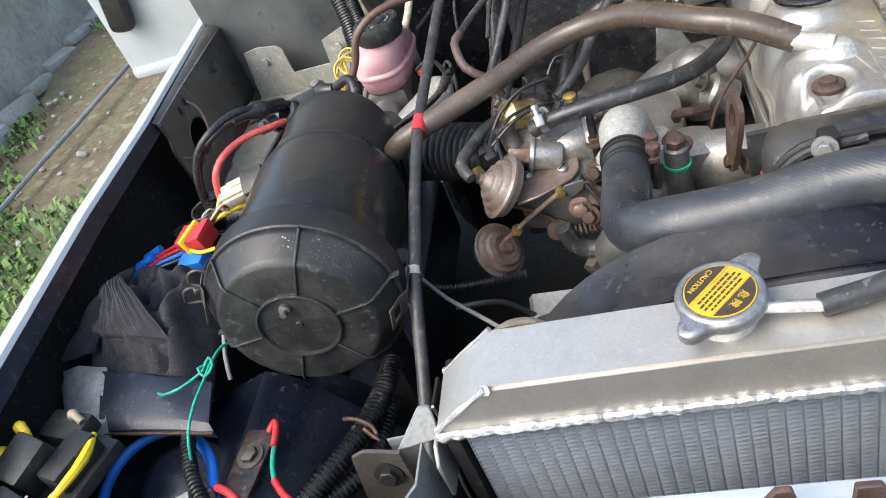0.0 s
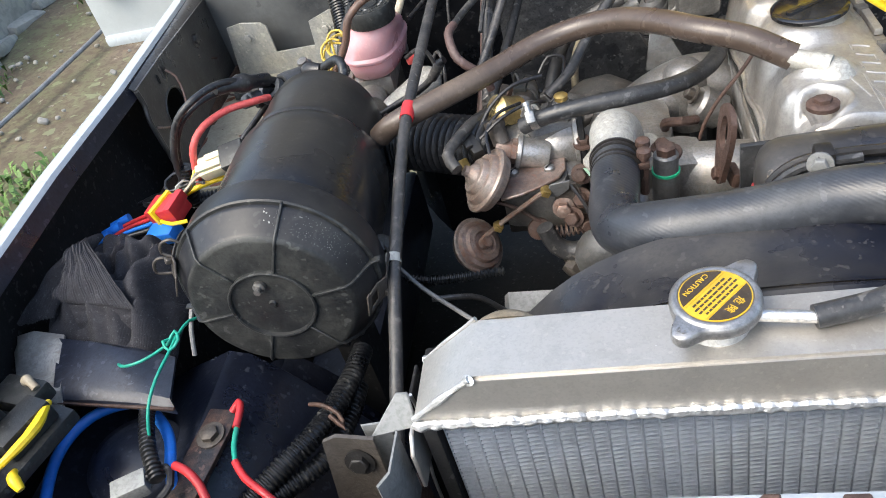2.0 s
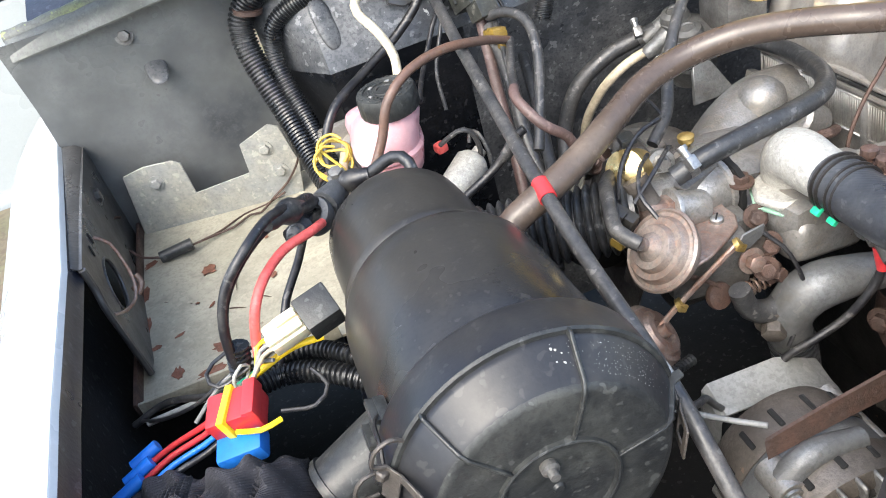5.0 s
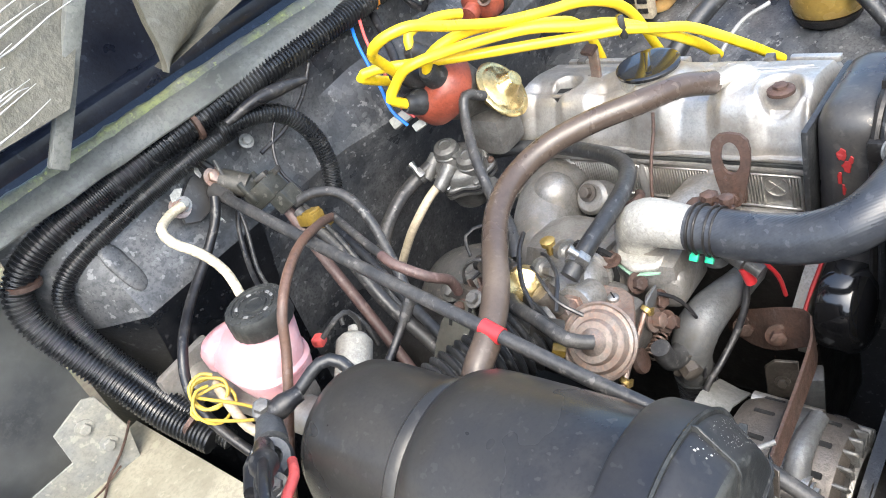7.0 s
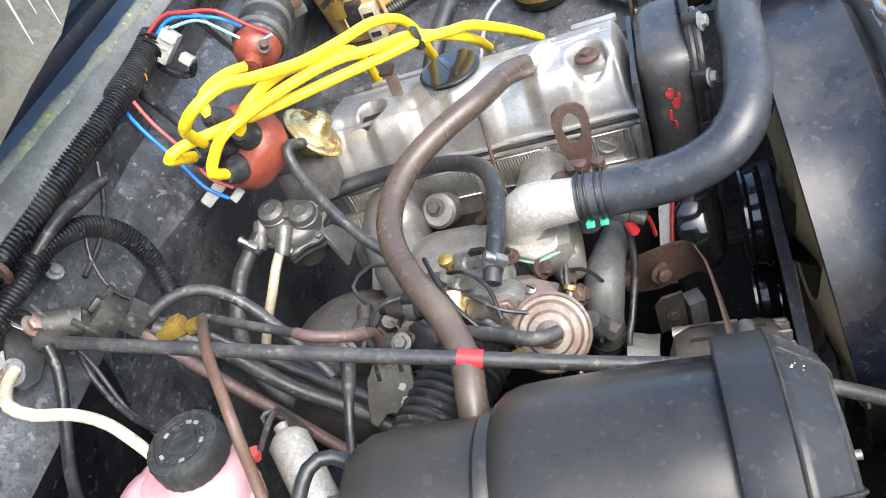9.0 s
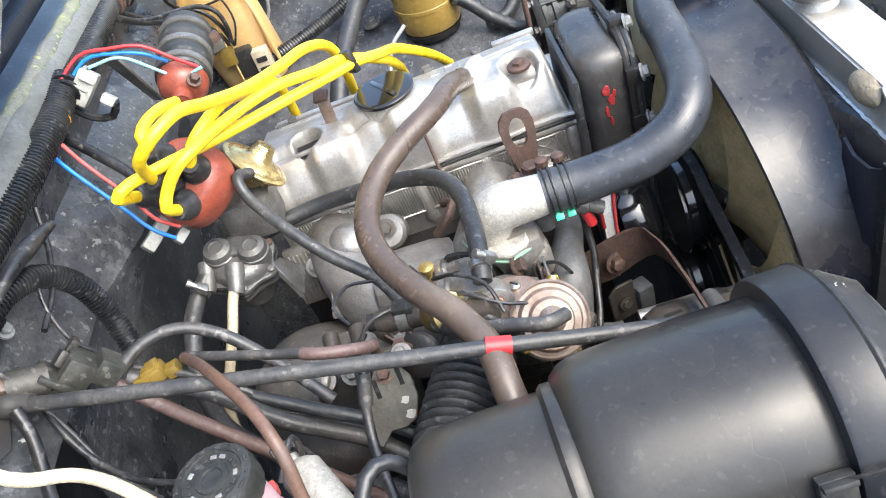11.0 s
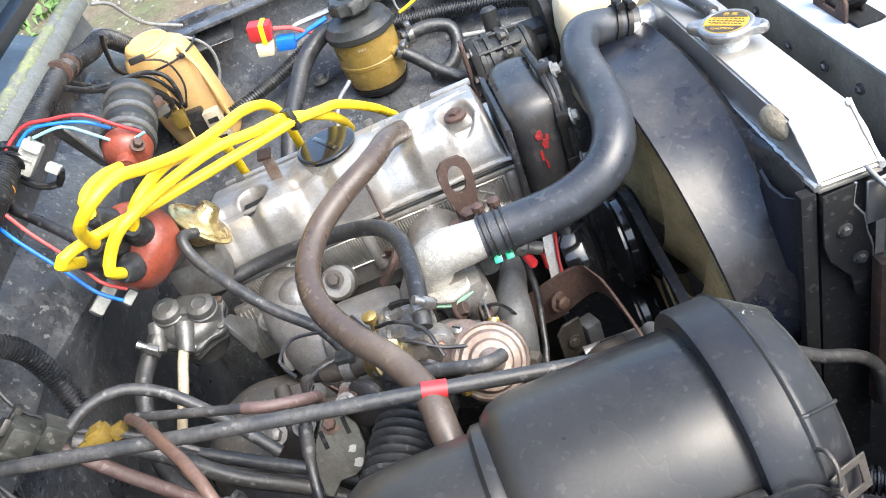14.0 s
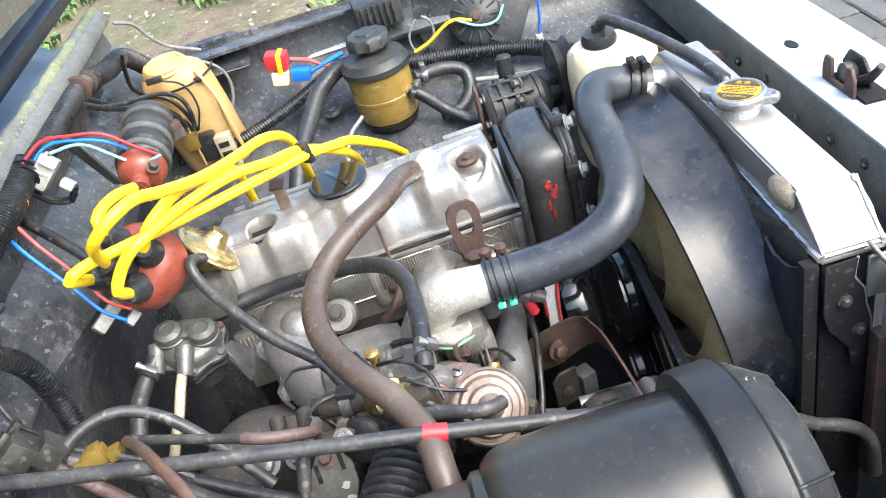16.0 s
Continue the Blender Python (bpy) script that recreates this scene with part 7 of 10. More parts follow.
part("lug_boss", lathe([(0.012, -0.014), (0.012, 0.014), (0.008, 0.016)], axis_frame((-0.186, 0.160, 0.764), (0, 1, 0)), 18), M["castmid"], alt)
part("lug_bolt", hexbolt((-0.187, 0.144, 0.764), (0, -1, 0), 0.006, 0.005), M["steel"], alt)
for px_, pz_ in ((-0.098, 0.745), (-0.196, 0.682), (-0.100, 0.672)):
    part("through_boss", tube([(px_, 0.226, pz_), (px_, 0.20, pz_), (px_, 0.165, pz_)], 0.0085, 14), M["castmid"], alt)
SHIELD = [(-0.188, 0.688), (-0.183, 0.744), (-0.178, 0.749), (-0.114, 0.746), (-0.108, 0.743), (-0.073, 0.722), (-0.069, 0.712)]
part("heat_shield", sheet([[(x_, yy, z_ + dz) for x_, z_ in SHIELD] for yy, dz in ((0.240, -0.001), (0.250, 0.0), (0.270, 0.008))], 0.0018), M["castpale"], alt, "pale folded heat shield")
part("shield_strap", plate([(0, 0), (0.034, 0.0), (0.038, 0.010), (0.034, 0.020), (0, 0.022)], 0.002, pose(-0.190, 0.238, 0.650, 90, 60, 0)), M["rust"], alt)
arm = thing("alternator_bracket", (-0.02, 0.23, 0.76), "rusty brown steel alternator bracket and slotted arm", "bracket")
ARM_TOP = [(0.004, 0.292, 0.752), (-0.008, 0.262, 0.765), (-0.018, 0.232, 0.785), (-0.024, 0.208, 0.797), (-0.034, 0.192, 0.803), (-0.06, 0.183, 0.803), (-0.10, 0.178, 0.803), (-0.15, 0.174, 0.802), (-0.19, 0.172, 0.797)]
ARM_LOW = [(0.0, 0.290, 0.722), (-0.012, 0.262, 0.722), (-0.024, 0.232, 0.735), (-0.030, 0.205, 0.755), (-0.040, 0.188, 0.768), (-0.064, 0.179, 0.776), (-0.10, 0.174, 0.782), (-0.15, 0.170, 0.784), (-0.19, 0.168, 0.782)]
arm_a, arm_b = [spline(e, 0.012) for e in (ARM_TOP, ARM_LOW)]
arm_n = min(len(arm_a), len(arm_b))
part("bent_arm", sheet([[arm_a[min(len(arm_a) - 1, int(q * (len(arm_a) - 1) / (arm_n - 1) + 0.5))], arm_b[min(len(arm_b) - 1, int(q * (len(arm_b) - 1) / (arm_n - 1) + 0.5))]] for q in range(arm_n)], 0.005, (0.6, 0.6, 0)), M["rust"], arm)
for p in ((-0.010, 0.268, 0.744), (-0.026, 0.228, 0.760)):
    part("bolt", hexbolt(p, (-0.9, -0.4, 0.2), 0.008, 0.008), M["rust"], arm)
part("clamp_lug", box((-0.012, 0.2025, 0.660), (0.022, 0.020, 0.085), 0.003, (0, 0, 20)), M["greyalu"], arm, "pale grey clamped lug")
part("lug_tab", plate([(-0.016, -0.030), (0.016, -0.030), (0.016, 0.014), (0.006, 0.024), (-0.016, 0.022)], 0.004, pose(-0.027, 0.2275, 0.700, 90, 0, 108)), M["castbrown"], arm)
part("bolt", hexbolt((-0.031, 0.226, 0.698), (-1, -0.3, 0.2), 0.005, 0.003), M["castbrown"], arm)
exh = thing("coolant_pipe", (-0.04, 0.30, 0.72), "dull cast pipe curving below the manifold", "pipe")
part("pipe", tube([(0.010, 0.262, 0.806), (-0.011, 0.268, 0.804), (-0.036, 0.276, 0.803), (-0.062, 0.281, 0.802), (-0.080, 0.284, 0.794), (-0.088, 0.287, 0.774), (-0.083, 0.290, 0.742)], [0.014, 0.0155, 0.0185, 0.0205, 0.0205, 0.019, 0.018], 22, wob=0.05), M["greyalu"], exh)
part("ribbed_end", tube([(-0.083, 0.290, 0.744), (-0.076, 0.293, 0.715), (-0.068, 0.297, 0.66)], 0.0195, 18, 0.004, rib=(0.008, 0.002)), M["rubber"], exh, "dark ribbed hose end")
part("side_branch", tube([(-0.082, 0.288, 0.792), (-0.105, 0.290, 0.787), (-0.122, 0.291, 0.798), (-0.130, 0.292, 0.822)], [0.012, 0.0105, 0.0095, 0.009], 14), M["greyhose"], exh)
part("branch_nut", hexbolt((-0.104, 0.284, 0.776), (-0.5, -0.7, -0.2), 0.010, 0.012), M["castbrown"], exh)
part("pipe_boss", lathe([(0.013, -0.006), (0.013, 0.010), (0.009, 0.012), (0.008, 0.02)], axis_frame((0.012, 0.262, 0.808), (0.5, -0.2, 0.8)), 18), M["greyalu"], exh)
part("under_casting", box((-0.040, 0.312, 0.832), (0.078, 0.034, 0.042), 0.015, (0, 12, 6), seg=4), M["castmid"], man, "smooth casting below the water outlet")


# ---- brake fluid reservoir and master cylinder ----
res = thing("brake_fluid_reservoir", (-0.335, 0.585, 0.88), "pink translucent brake fluid reservoir with a ridged black cap", "fluid reservoir")
RC = Vector((-0.325, 0.564, 0.973))


def loft(levels, n=40):
    """A closed body through levels of (z, centre x, centre y, half length, half width, turn, squareness)."""
    verts, faces = [], []
    for z, cx, cy, a, b, t, q in levels:
        for j in range(n):
            g = 2 * math.pi * j / n
            c, s = math.cos(g), math.sin(g)
            k = (abs(c) ** q + abs(s) ** q) ** (-1 / q)
            x, y = a * c * k, b * s * k
            ct, st = math.cos(radians(t)), math.sin(radians(t))
            verts.append((cx + x * ct - y * st, cy + x * st + y * ct, z))
    m = len(levels)
    for i in range(m - 1):
        for j in range(n):
            faces.append((i * n + j, i * n + (j + 1) % n, (i + 1) * n + (j + 1) % n, (i + 1) * n + j))
    faces += [tuple(range(n))[::-1], tuple((m - 1) * n + j for j in range(n))]
    return verts, faces


part("tank", loft([(0.886, -0.336, 0.585, 0.046, 0.026, 85, 2.6), (0.891, -0.336, 0.585, 0.052, 0.031, 85, 2.8), (0.903, -0.336, 0.586, 0.056, 0.034, 85, 2.8), (0.909, -0.336, 0.586, 0.0555, 0.0335, 85, 2.8), (0.911, -0.336, 0.587, 0.0585, 0.0365, 85, 2.8),
                   (0.914, -0.336, 0.587, 0.0585, 0.0365, 85, 2.8), (0.917, -0.336, 0.587, 0.055, 0.034, 85, 2.8), (0.928, -0.334, 0.584, 0.052, 0.034, 85, 2.6), (0.936, -0.331, 0.578, 0.044, 0.033, 85, 2.3), (0.943, -0.328, 0.570, 0.033, 0.031, 85, 2), (0.950, -0.326, 0.566, 0.027, 0.027, 85, 2), (0.960, -0.325, 0.564, 0.026, 0.026, 85, 2)]), M["pink"], res, "pink translucent tank")
part("lobe", loft([(0.905, -0.342, 0.628, 0.020, 0.026, 85, 2.2), (0.922, -0.342, 0.626, 0.021, 0.027, 85, 2.2), (0.932, -0.342, 0.622, 0.018, 0.024, 85, 2), (0.937, -0.342, 0.616, 0.010, 0.015, 85, 2)], 28), M["pink"], res)
part("cap", lathe([(0.028, -0.022), (0.0295, -0.020), (0.0295, -0.004), (0.028, 0.0), (0.022, 0.0012), (0.0215, -0.0005), (0.012, -0.0005), (0.0115, 0.001), (0.008, 0.0012), (0.0075, 0.0), (0.001, 0.0002)], axis_frame(RC, (0, 0, 1)), 72, wave=(24, 0.012)), M["plasticdull"], res, "ridged black screw cap")
for k in range(22):
    a = 2 * math.pi * (k + 0.3 * (k % 3)) / 22
    part("cap_text_bar", box((RC.x + 0.0250 * math.cos(a), RC.y + 0.0250 * math.sin(a), RC.z + 0.0008), (0.0022, 0.0026 + 0.0012 * (k % 2), 0.0012), 0.0003, (0, 0, math.degrees(a)), seg=1), M["plasticdull"], res)
for k in range(16):
    a = 2 * math.pi * k / 16
    part("cap_text_bar", box((RC.x + 0.017 * math.cos(a), RC.y + 0.017 * math.sin(a), RC.z + 0.0002), (0.003, 0.0045, 0.0012), 0.0003, (0, 0, math.degrees(a)), seg=1), M["greywire"] if k % 3 == 0 else M["plasticdull"], res)
part("sensor_plug", box((-0.290, 0.557, 0.896), (0.012, 0.012, 0.010), 0.003, (0, 0, 20)), M["redwire"], res, "red sensor plug")
mas = thing("brake_master_cylinder", (-0.35, 0.6, 0.84), "silver cast brake master cylinder below its reservoir", "brake cylinder")
part("cylinder", tube([(-0.362, 0.70, 0.862), (-0.352, 0.60, 0.860), (-0.345, 0.515, 0.858)], 0.019, 24), M["cast"], mas)
part("flange", box((-0.364, 0.698, 0.865), (0.07, 0.012, 0.06), 0.006, (0, 0, 5)), M["cast"], mas)
part("body_block", box((-0.348, 0.605, 0.870), (0.052, 0.125, 0.030), 0.008, (0, 0, 5)), M["cast"], mas)
part("rail", box((-0.376, 0.600, 0.882), (0.006, 0.11, 0.010), 0.002, (0, 0, 5)), M["cast"], mas)
for k in range(5):
    part("cast_mark", box((-0.3625 + 0.002 * k, 0.645 - 0.012 * k, 0.878), (0.006, 0.005, 0.003), 0.0008), M["cast"], mas)
part("valve_body", lathe([(0.017, -0.035), (0.018, -0.030), (0.018, 0.030), (0.013, 0.036), (0.007, 0.040), (0.007, 0.046)], axis_frame((-0.290, 0.525, 0.866), (0.70, 0.45, 0.30)), 28), M["castwhite"], mas, "bright silver valve body")
part("bleed_pipe", tube([(-0.262, 0.552, 0.892), (-0.257, 0.556, 0.900), (-0.251, 0.550, 0.900), (-0.248, 0.538, 0.885), (-0.25, 0.53, 0.86)], 0.0022, 8), M["greyhose"], mas)
part("bleed_pipe", tube([(-0.292, 0.545, 0.905), (-0.275, 0.535, 0.918), (-0.262, 0.532, 0.915), (-0.256, 0.535, 0.89), (-0.26, 0.545, 0.86)], 0.0026, 8), M["greyhose"], mas)

# ---- hoses, pipes and cables ----
bh = thing("breather_hose", (-0.06, 0.42, 0.9), "aged brown rubber breather hose from cover to air cleaner", "hose")
part("hose_body", tube([(0.108, 0.326, 0.955), (0.070, 0.342, 0.972), (0.030, 0.362, 0.978), (-0.006, 0.400, 0.974), (-0.040, 0.430, 0.966), (-0.080, 0.445, 0.956), (-0.122, 0.440, 0.948), (-0.165, 0.417, 0.940), (-0.207, 0.387, 0.938), (-0.250, 0.366, 0.932), (-0.278, 0.362, 0.922), (-0.292, 0.360, 0.912)], 0.0120, 20), M["brownhose"], bh)
part("end_sleeve", tube([(-0.288, 0.360, 0.915), (-0.306, 0.358, 0.902)], 0.0105, 18), M["rubber"], bh, "black inner sleeve")

fh = thing("fuel_hose", (-0.03, 0.45, 0.88), "black rubber fuel hose with worm clamps", "hose")
part("hose_body", tube([(0.035, 0.600, 0.885), (0.062, 0.570, 0.880), (0.072, 0.52, 0.882), (0.062, 0.465, 0.890), (0.040, 0.415, 0.902), (0.010, 0.380, 0.912), (-0.030, 0.362, 0.918), (-0.075, 0.357, 0.917), (-0.115, 0.358, 0.911), (-0.142, 0.362, 0.900)], 0.0088, 16), M["rubber"], fh)
clamp(fh, (-0.128, 0.360, 0.907), (-1, 0.05, -0.3), 0.0090, (0, -0.6, 0.6), 0.008)
clamp(fh, (0.040, 0.592, 0.884), (0.6, -0.7, -0.1), 0.0090, (-0.5, 0, 0.8), 0.008)
cable("vacuum_hose", [(0.032, 0.556, 0.972), (0.010, 0.562, 0.985), (-0.007, 0.556, 0.968), (-0.042, 0.526, 0.945), (-0.069, 0.495, 0.922), (-0.094, 0.458, 0.900), (-0.12, 0.44, 0.885)], 0.0058, M["greyhose"], "thin dark vacuum hose from the distributor", "hose")
cable("vacuum_hose", [(-0.205, 0.303, 0.898), (-0.215, 0.320, 0.905), (-0.205, 0.352, 0.905), (-0.19, 0.39, 0.90), (-0.17, 0.41, 0.895)], 0.0062, M["greyhose"], "short dark vacuum hose on the capsule", "hose")

rod = thing("clutch_cable", (-0.245, 0.4, 0.8), "long black sheathed cable with red tape round it", "cable")
part("sheath", tube([(-0.226, 0.722, 0.998), (-0.238, 0.60, 0.980), (-0.248, 0.46, 0.956), (-0.254, 0.358, 0.938), (-0.255, 0.282, 0.919), (-0.253, 0.213, 0.900), (-0.252, 0.162, 0.882), (-0.251, 0.113, 0.852), (-0.251, 0.080, 0.832), (-0.251, 0.053, 0.812), (-0.250, 0.030, 0.800), (-0.249, 0.012, 0.784), (-0.249, 0.001, 0.762), (-0.250, -0.004, 0.72)], 0.0060, 16), M["greyhose"], rod)
part("red_tape", tube([(-0.2528, 0.369, 0.9403), (-0.2542, 0.350, 0.9358)], 0.0074, 16), M["red"], rod, "band of red tape")
part("white_tape", tube([(-0.2545, 0.190, 0.893), (-0.254, 0.182, 0.890)], 0.0078, 14), M["wirewhite"], rod)
part("end_fitting", lathe([(0.0095, 0), (0.010, 0.008), (0.0075, 0.012), (0.0075, 0.024)], axis_frame((-0.224, 0.730, 1.0), (-0.1, -1, -0.15)), 18), M["worn"], rod)
anchor = thing("cable_anchor", (-0.245, 0.735, 1.01), "chipped grey anchor plate with two rusty bolts", "bracket")
part("plate", plate([(-0.034, -0.010), (-0.018, -0.020), (0.016, -0.018), (0.036, 0.0), (0.034, 0.014), (0.010, 0.020), (-0.026, 0.008)], 0.004, pose(-0.243, 0.738, 1.002, 66, 0, 14)), M["worn"], anchor)
for p_ in ((-0.217, 0.730, 1.012), (-0.268, 0.728, 1.010)):
    part("bolt", hexbolt(p_, (0, -0.8, 0.5), 0.0075, 0.007), M["rustlight"], anchor, "rusty hexagon bolt")
for k_, (dx_, dz_) in enumerate(((-0.02, 0.016), (0.012, 0.022), (-0.036, 0.0))):
    part("bare_chip", plate([(-0.010, -0.003), (0.0, -0.005), (0.011, 0.0), (0.004, 0.005), (-0.006, 0.004)], 0.0006, pose(-0.243 + dx_, 0.7385 - 0.4 * dz_, 1.006 + dz_, 66, 0, 14 + 40 * k_), 0), M["castwhite"], anchor, "chip of bare metal")

cable("brake_pipe", [(-0.183, 0.610, 0.955), (-0.215, 0.585, 0.975), (-0.262, 0.552, 0.995), (-0.305, 0.522, 1.000), (-0.333, 0.508, 0.985), (-0.347, 0.507, 0.955), (-0.370, 0.502, 0.920), (-0.390, 0.502, 0.885), (-0.410, 0.503, 0.845), (-0.417, 0.503, 0.828)], 0.0046, M["brownpipe"], "brown coated brake pipe bent over the reservoir", "pipe")
sp = thing("servo_pipe", (-0.205, 0.54, 0.94), "thin dark hose with a dull red sleeve at its end", "hose")
part("hose_body", tube([(-0.180, 0.612, 0.954), (-0.205, 0.545, 0.955), (-0.218, 0.505, 0.954)], 0.0042, 12), M["greyhose"], sp)
part("sleeve", tube([(-0.217, 0.508, 0.954), (-0.222, 0.490, 0.952), (-0.212, 0.462, 0.935), (-0.190, 0.462, 0.912), (-0.183, 0.465, 0.89)], 0.0050, 12), M["pinkpipe"], sp, "dull red sleeve")
cable("oxide_pipe", [(-0.188, 0.690, 0.985), (-0.190, 0.672, 0.962), (-0.199, 0.634, 0.909), (-0.208, 0.590, 0.852), (-0.222, 0.537, 0.793), (-0.235, 0.49, 0.74)], 0.0062, M["pinkpipe"], "dull red pipe dropping from the connector", "pipe")
cable("heater_hose", [(0.0, 0.638, 0.893), (-0.03, 0.655, 0.880), (-0.06, 0.660, 0.870), (-0.10, 0.660, 0.845), (-0.125, 0.655, 0.80), (-0.145, 0.62, 0.765), (-0.19, 0.55, 0.76), (-0.23, 0.48, 0.75)], 0.0092, M["greyhose"], "thick grey hose below the fuel pump", "hose")
cable("cream_hose", [(-0.018, 0.608, 0.888), (-0.045, 0.612, 0.882), (-0.070, 0.617, 0.868), (-0.088, 0.632, 0.840), (-0.10, 0.655, 0.79), (-0.105, 0.67, 0.70)], 0.0054, M["cream"], "cream coloured fuel return hose", "hose")
cable("dark_hose", [(-0.185, 0.66, 0.955), (-0.19, 0.61, 0.92), (-0.20, 0.56, 0.865), (-0.205, 0.50, 0.815), (-0.23, 0.45, 0.78)], 0.0075, M["greyhose"], "dark heater hose crossing the bay", "hose")
cable("dark_hose", [(-0.155, 0.66, 0.91), (-0.17, 0.60, 0.885), (-0.19, 0.53, 0.853), (-0.205, 0.48, 0.83), (-0.22, 0.44, 0.80)], 0.0062, M["rubber"], "black hose crossing below the clutch cable", "hose")
cable("brake_hose", [(-0.270, 0.716, 1.016), (-0.288, 0.712, 1.018), (-0.310, 0.695, 1.020), (-0.315, 0.675, 1.012), (-0.303, 0.660, 0.992), (-0.295, 0.650, 0.965), (-0.303, 0.630, 0.940), (-0.312, 0.615, 0.925)], 0.0050, M["creamwhite"], "cream braided hose to the reservoir", "hose")
cable("wire", [(-0.200, 0.722, 0.99), (-0.233, 0.701, 0.968), (-0.254, 0.680, 0.945), (-0.275, 0.645, 0.932), (-0.29, 0.60, 0.93)], 0.0028, M["wire"], "thin black wire to the reservoir")
cable("speedometer_cable", [(-0.235, 0.715, 1.002), (-0.250, 0.708, 0.985), (-0.285, 0.700, 0.962), (-0.330, 0.682, 0.945), (-0.372, 0.648, 0.935), (-0.395, 0.632, 0.905), (-0.40, 0.61, 0.87), (-0.395, 0.57, 0.83)], 0.0052, M["wire"], "black sheathed cable curling behind the reservoir")
cable("throttle_cable", [(-0.228, 0.465, 0.935), (-0.238, 0.468, 0.928), (-0.250, 0.473, 0.910), (-0.268, 0.474, 0.897), (-0.291, 0.471, 0.888), (-0.34, 0.46, 0.87)], 0.0042, M["wire"], "black throttle cable with grey ferrule")
cable("ferrule", [(-0.234, 0.467, 0.931), (-0.2485, 0.4725, 0.911)], 0.0058, M["greyhose"], "grey rubber cable ferrule", "ferrule")

# big corrugated looms at the bulkhead
loom = thing("wiring_loom", (-0.42, 0.8, 0.8), "thick corrugated black wiring loom along the scuttle", "wiring loom")
part("conduit", tube([(0.125, 0.712, 1.085), (0.06, 0.708, 1.080), (-0.03, 0.712, 1.078), (-0.12, 0.722, 1.076), (-0.20, 0.738, 1.070), (-0.30, 0.758, 1.060), (-0.385, 0.780, 1.045), (-0.425, 0.790, 1.020), (-0.436, 0.785, 0.985), (-0.430, 0.765, 0.945), (-0.420, 0.735, 0.90), (-0.412, 0.69, 0.86), (-0.402, 0.64, 0.835)], 0.0140, 16, 0.004, rib=(0.0046, 0.0024)), M["conduit"], loom)
part("conduit", tube([(-0.175, 0.722, 1.046), (-0.20, 0.726, 1.046), (-0.25, 0.738, 1.040), (-0.32, 0.754, 1.028), (-0.385, 0.766, 1.010), (-0.408, 0.768, 0.980), (-0.410, 0.752, 0.945), (-0.402, 0.725, 0.90), (-0.396, 0.68, 0.855), (-0.39, 0.63, 0.825)], 0.0095, 14, 0.004, rib=(0.0037, 0.0019)), M["conduit"], loom)
part("conduit", tube([(-0.19, 0.722, 1.052), (-0.155, 0.712, 1.050), (-0.125, 0.702, 1.035), (-0.108, 0.692, 1.005), (-0.105, 0.688, 0.965), (-0.118, 0.682, 0.93)], 0.0095, 14, 0.004, rib=(0.0037, 0.0019)), M["conduit"], loom)
part("conduit", tube([(0.10, 0.705, 1.082), (0.17, 0.702, 1.080), (0.25, 0.704, 1.078), (0.33, 0.708, 1.074), (0.40, 0.712, 1.062), (0.455, 0.70, 1.052), (0.51, 0.69, 1.045), (0.56, 0.675, 1.00), (0.58, 0.64, 0.94)], 0.0130, 16, 0.004, rib=(0.0046, 0.0024)), M["conduit"], loom)
part("tape_tail", tube([(-0.185, 0.710, 1.060), (-0.15, 0.700, 1.066), (-0.115, 0.694, 1.062), (-0.085, 0.690, 1.055)], [0.004, 0.0065, 0.008, 0.004], 10), M["wire"], loom, "taped cable end")
for c_, w_ in (((-0.205, 0.735, 1.068), (1, -0.2, 0)), ((-0.42, 0.785, 1.02), (0.3, 0, 1)), ((0.11, 0.706, 1.083), (1, 0, 0)), ((0.40, 0.712, 1.062), (1, 0, 0)), ((-0.40, 0.66, 0.85), (0, 1, 0.6))):
    part("tie", ring(c_, w_, 0.0155, 0.005, 0.0015, 16), M["rust"] if c_[0] < -0.1 else M["wire"], loom, "twisted wire tie")

plug = thing("loom_plug", (-0.19, 0.70, 0.97), "dusty grey two-part plug with an ochre clip beside it", "connector")
part("body", tube([(-0.212, 0.728, 1.006), (-0.206, 0.716, 0.999), (-0.200, 0.704, 0.992)], [0.0125, 0.0130, 0.0130], 18), M["plugcase"], plug, "grey rounded rear half")
part("half", box((-0.192, 0.690, 0.982), (0.030, 0.034, 0.023), 0.0025, (-30, 10, 22)), M["plugdark"], plug)
part("half", box((-0.186, 0.668, 0.972), (0.026, 0.022, 0.020), 0.0025, (-30, 10, 22)), M["plugdark"], plug)
part("collar", box((-0.197, 0.700, 0.989), (0.033, 0.006, 0.028), 0.002, (-30, 10, 22)), M["plugdark"], plug)
part("latch", box((-0.176, 0.692, 0.992), (0.010, 0.026, 0.007), 0.002, (-30, 10, 22)), M["plastic"], plug)
part("latch", box((-0.186, 0.694, 0.997), (0.016, 0.014, 0.006), 0.002, (-20, 20, 40)), M["plastic"], plug)
for k_ in range(3):
    part("rib", box((-0.202 + 0.009 * k_, 0.688 + 0.003 * k_, 0.9935), (0.002, 0.026, 0.003), 0.0006, (-30, 10, 22)), M["plugdark"], plug)
part("wire", tube([(-0.185, 0.660, 0.966), (-0.170, 0.640, 0.972), (-0.160, 0.612, 0.968), (-0.164, 0.580, 0.950), (-0.182, 0.545, 0.918), (-0.205, 0.51, 0.88)], 0.0055, 10), M["greyhose"], plug, "thick dusty sleeve")
part("wire", tube([(-0.178, 0.662, 0.962), (-0.184, 0.632, 0.950), (-0.192, 0.60, 0.935), (-0.20, 0.57, 0.91)], 0.0030, 8), M["greyhose"], plug)
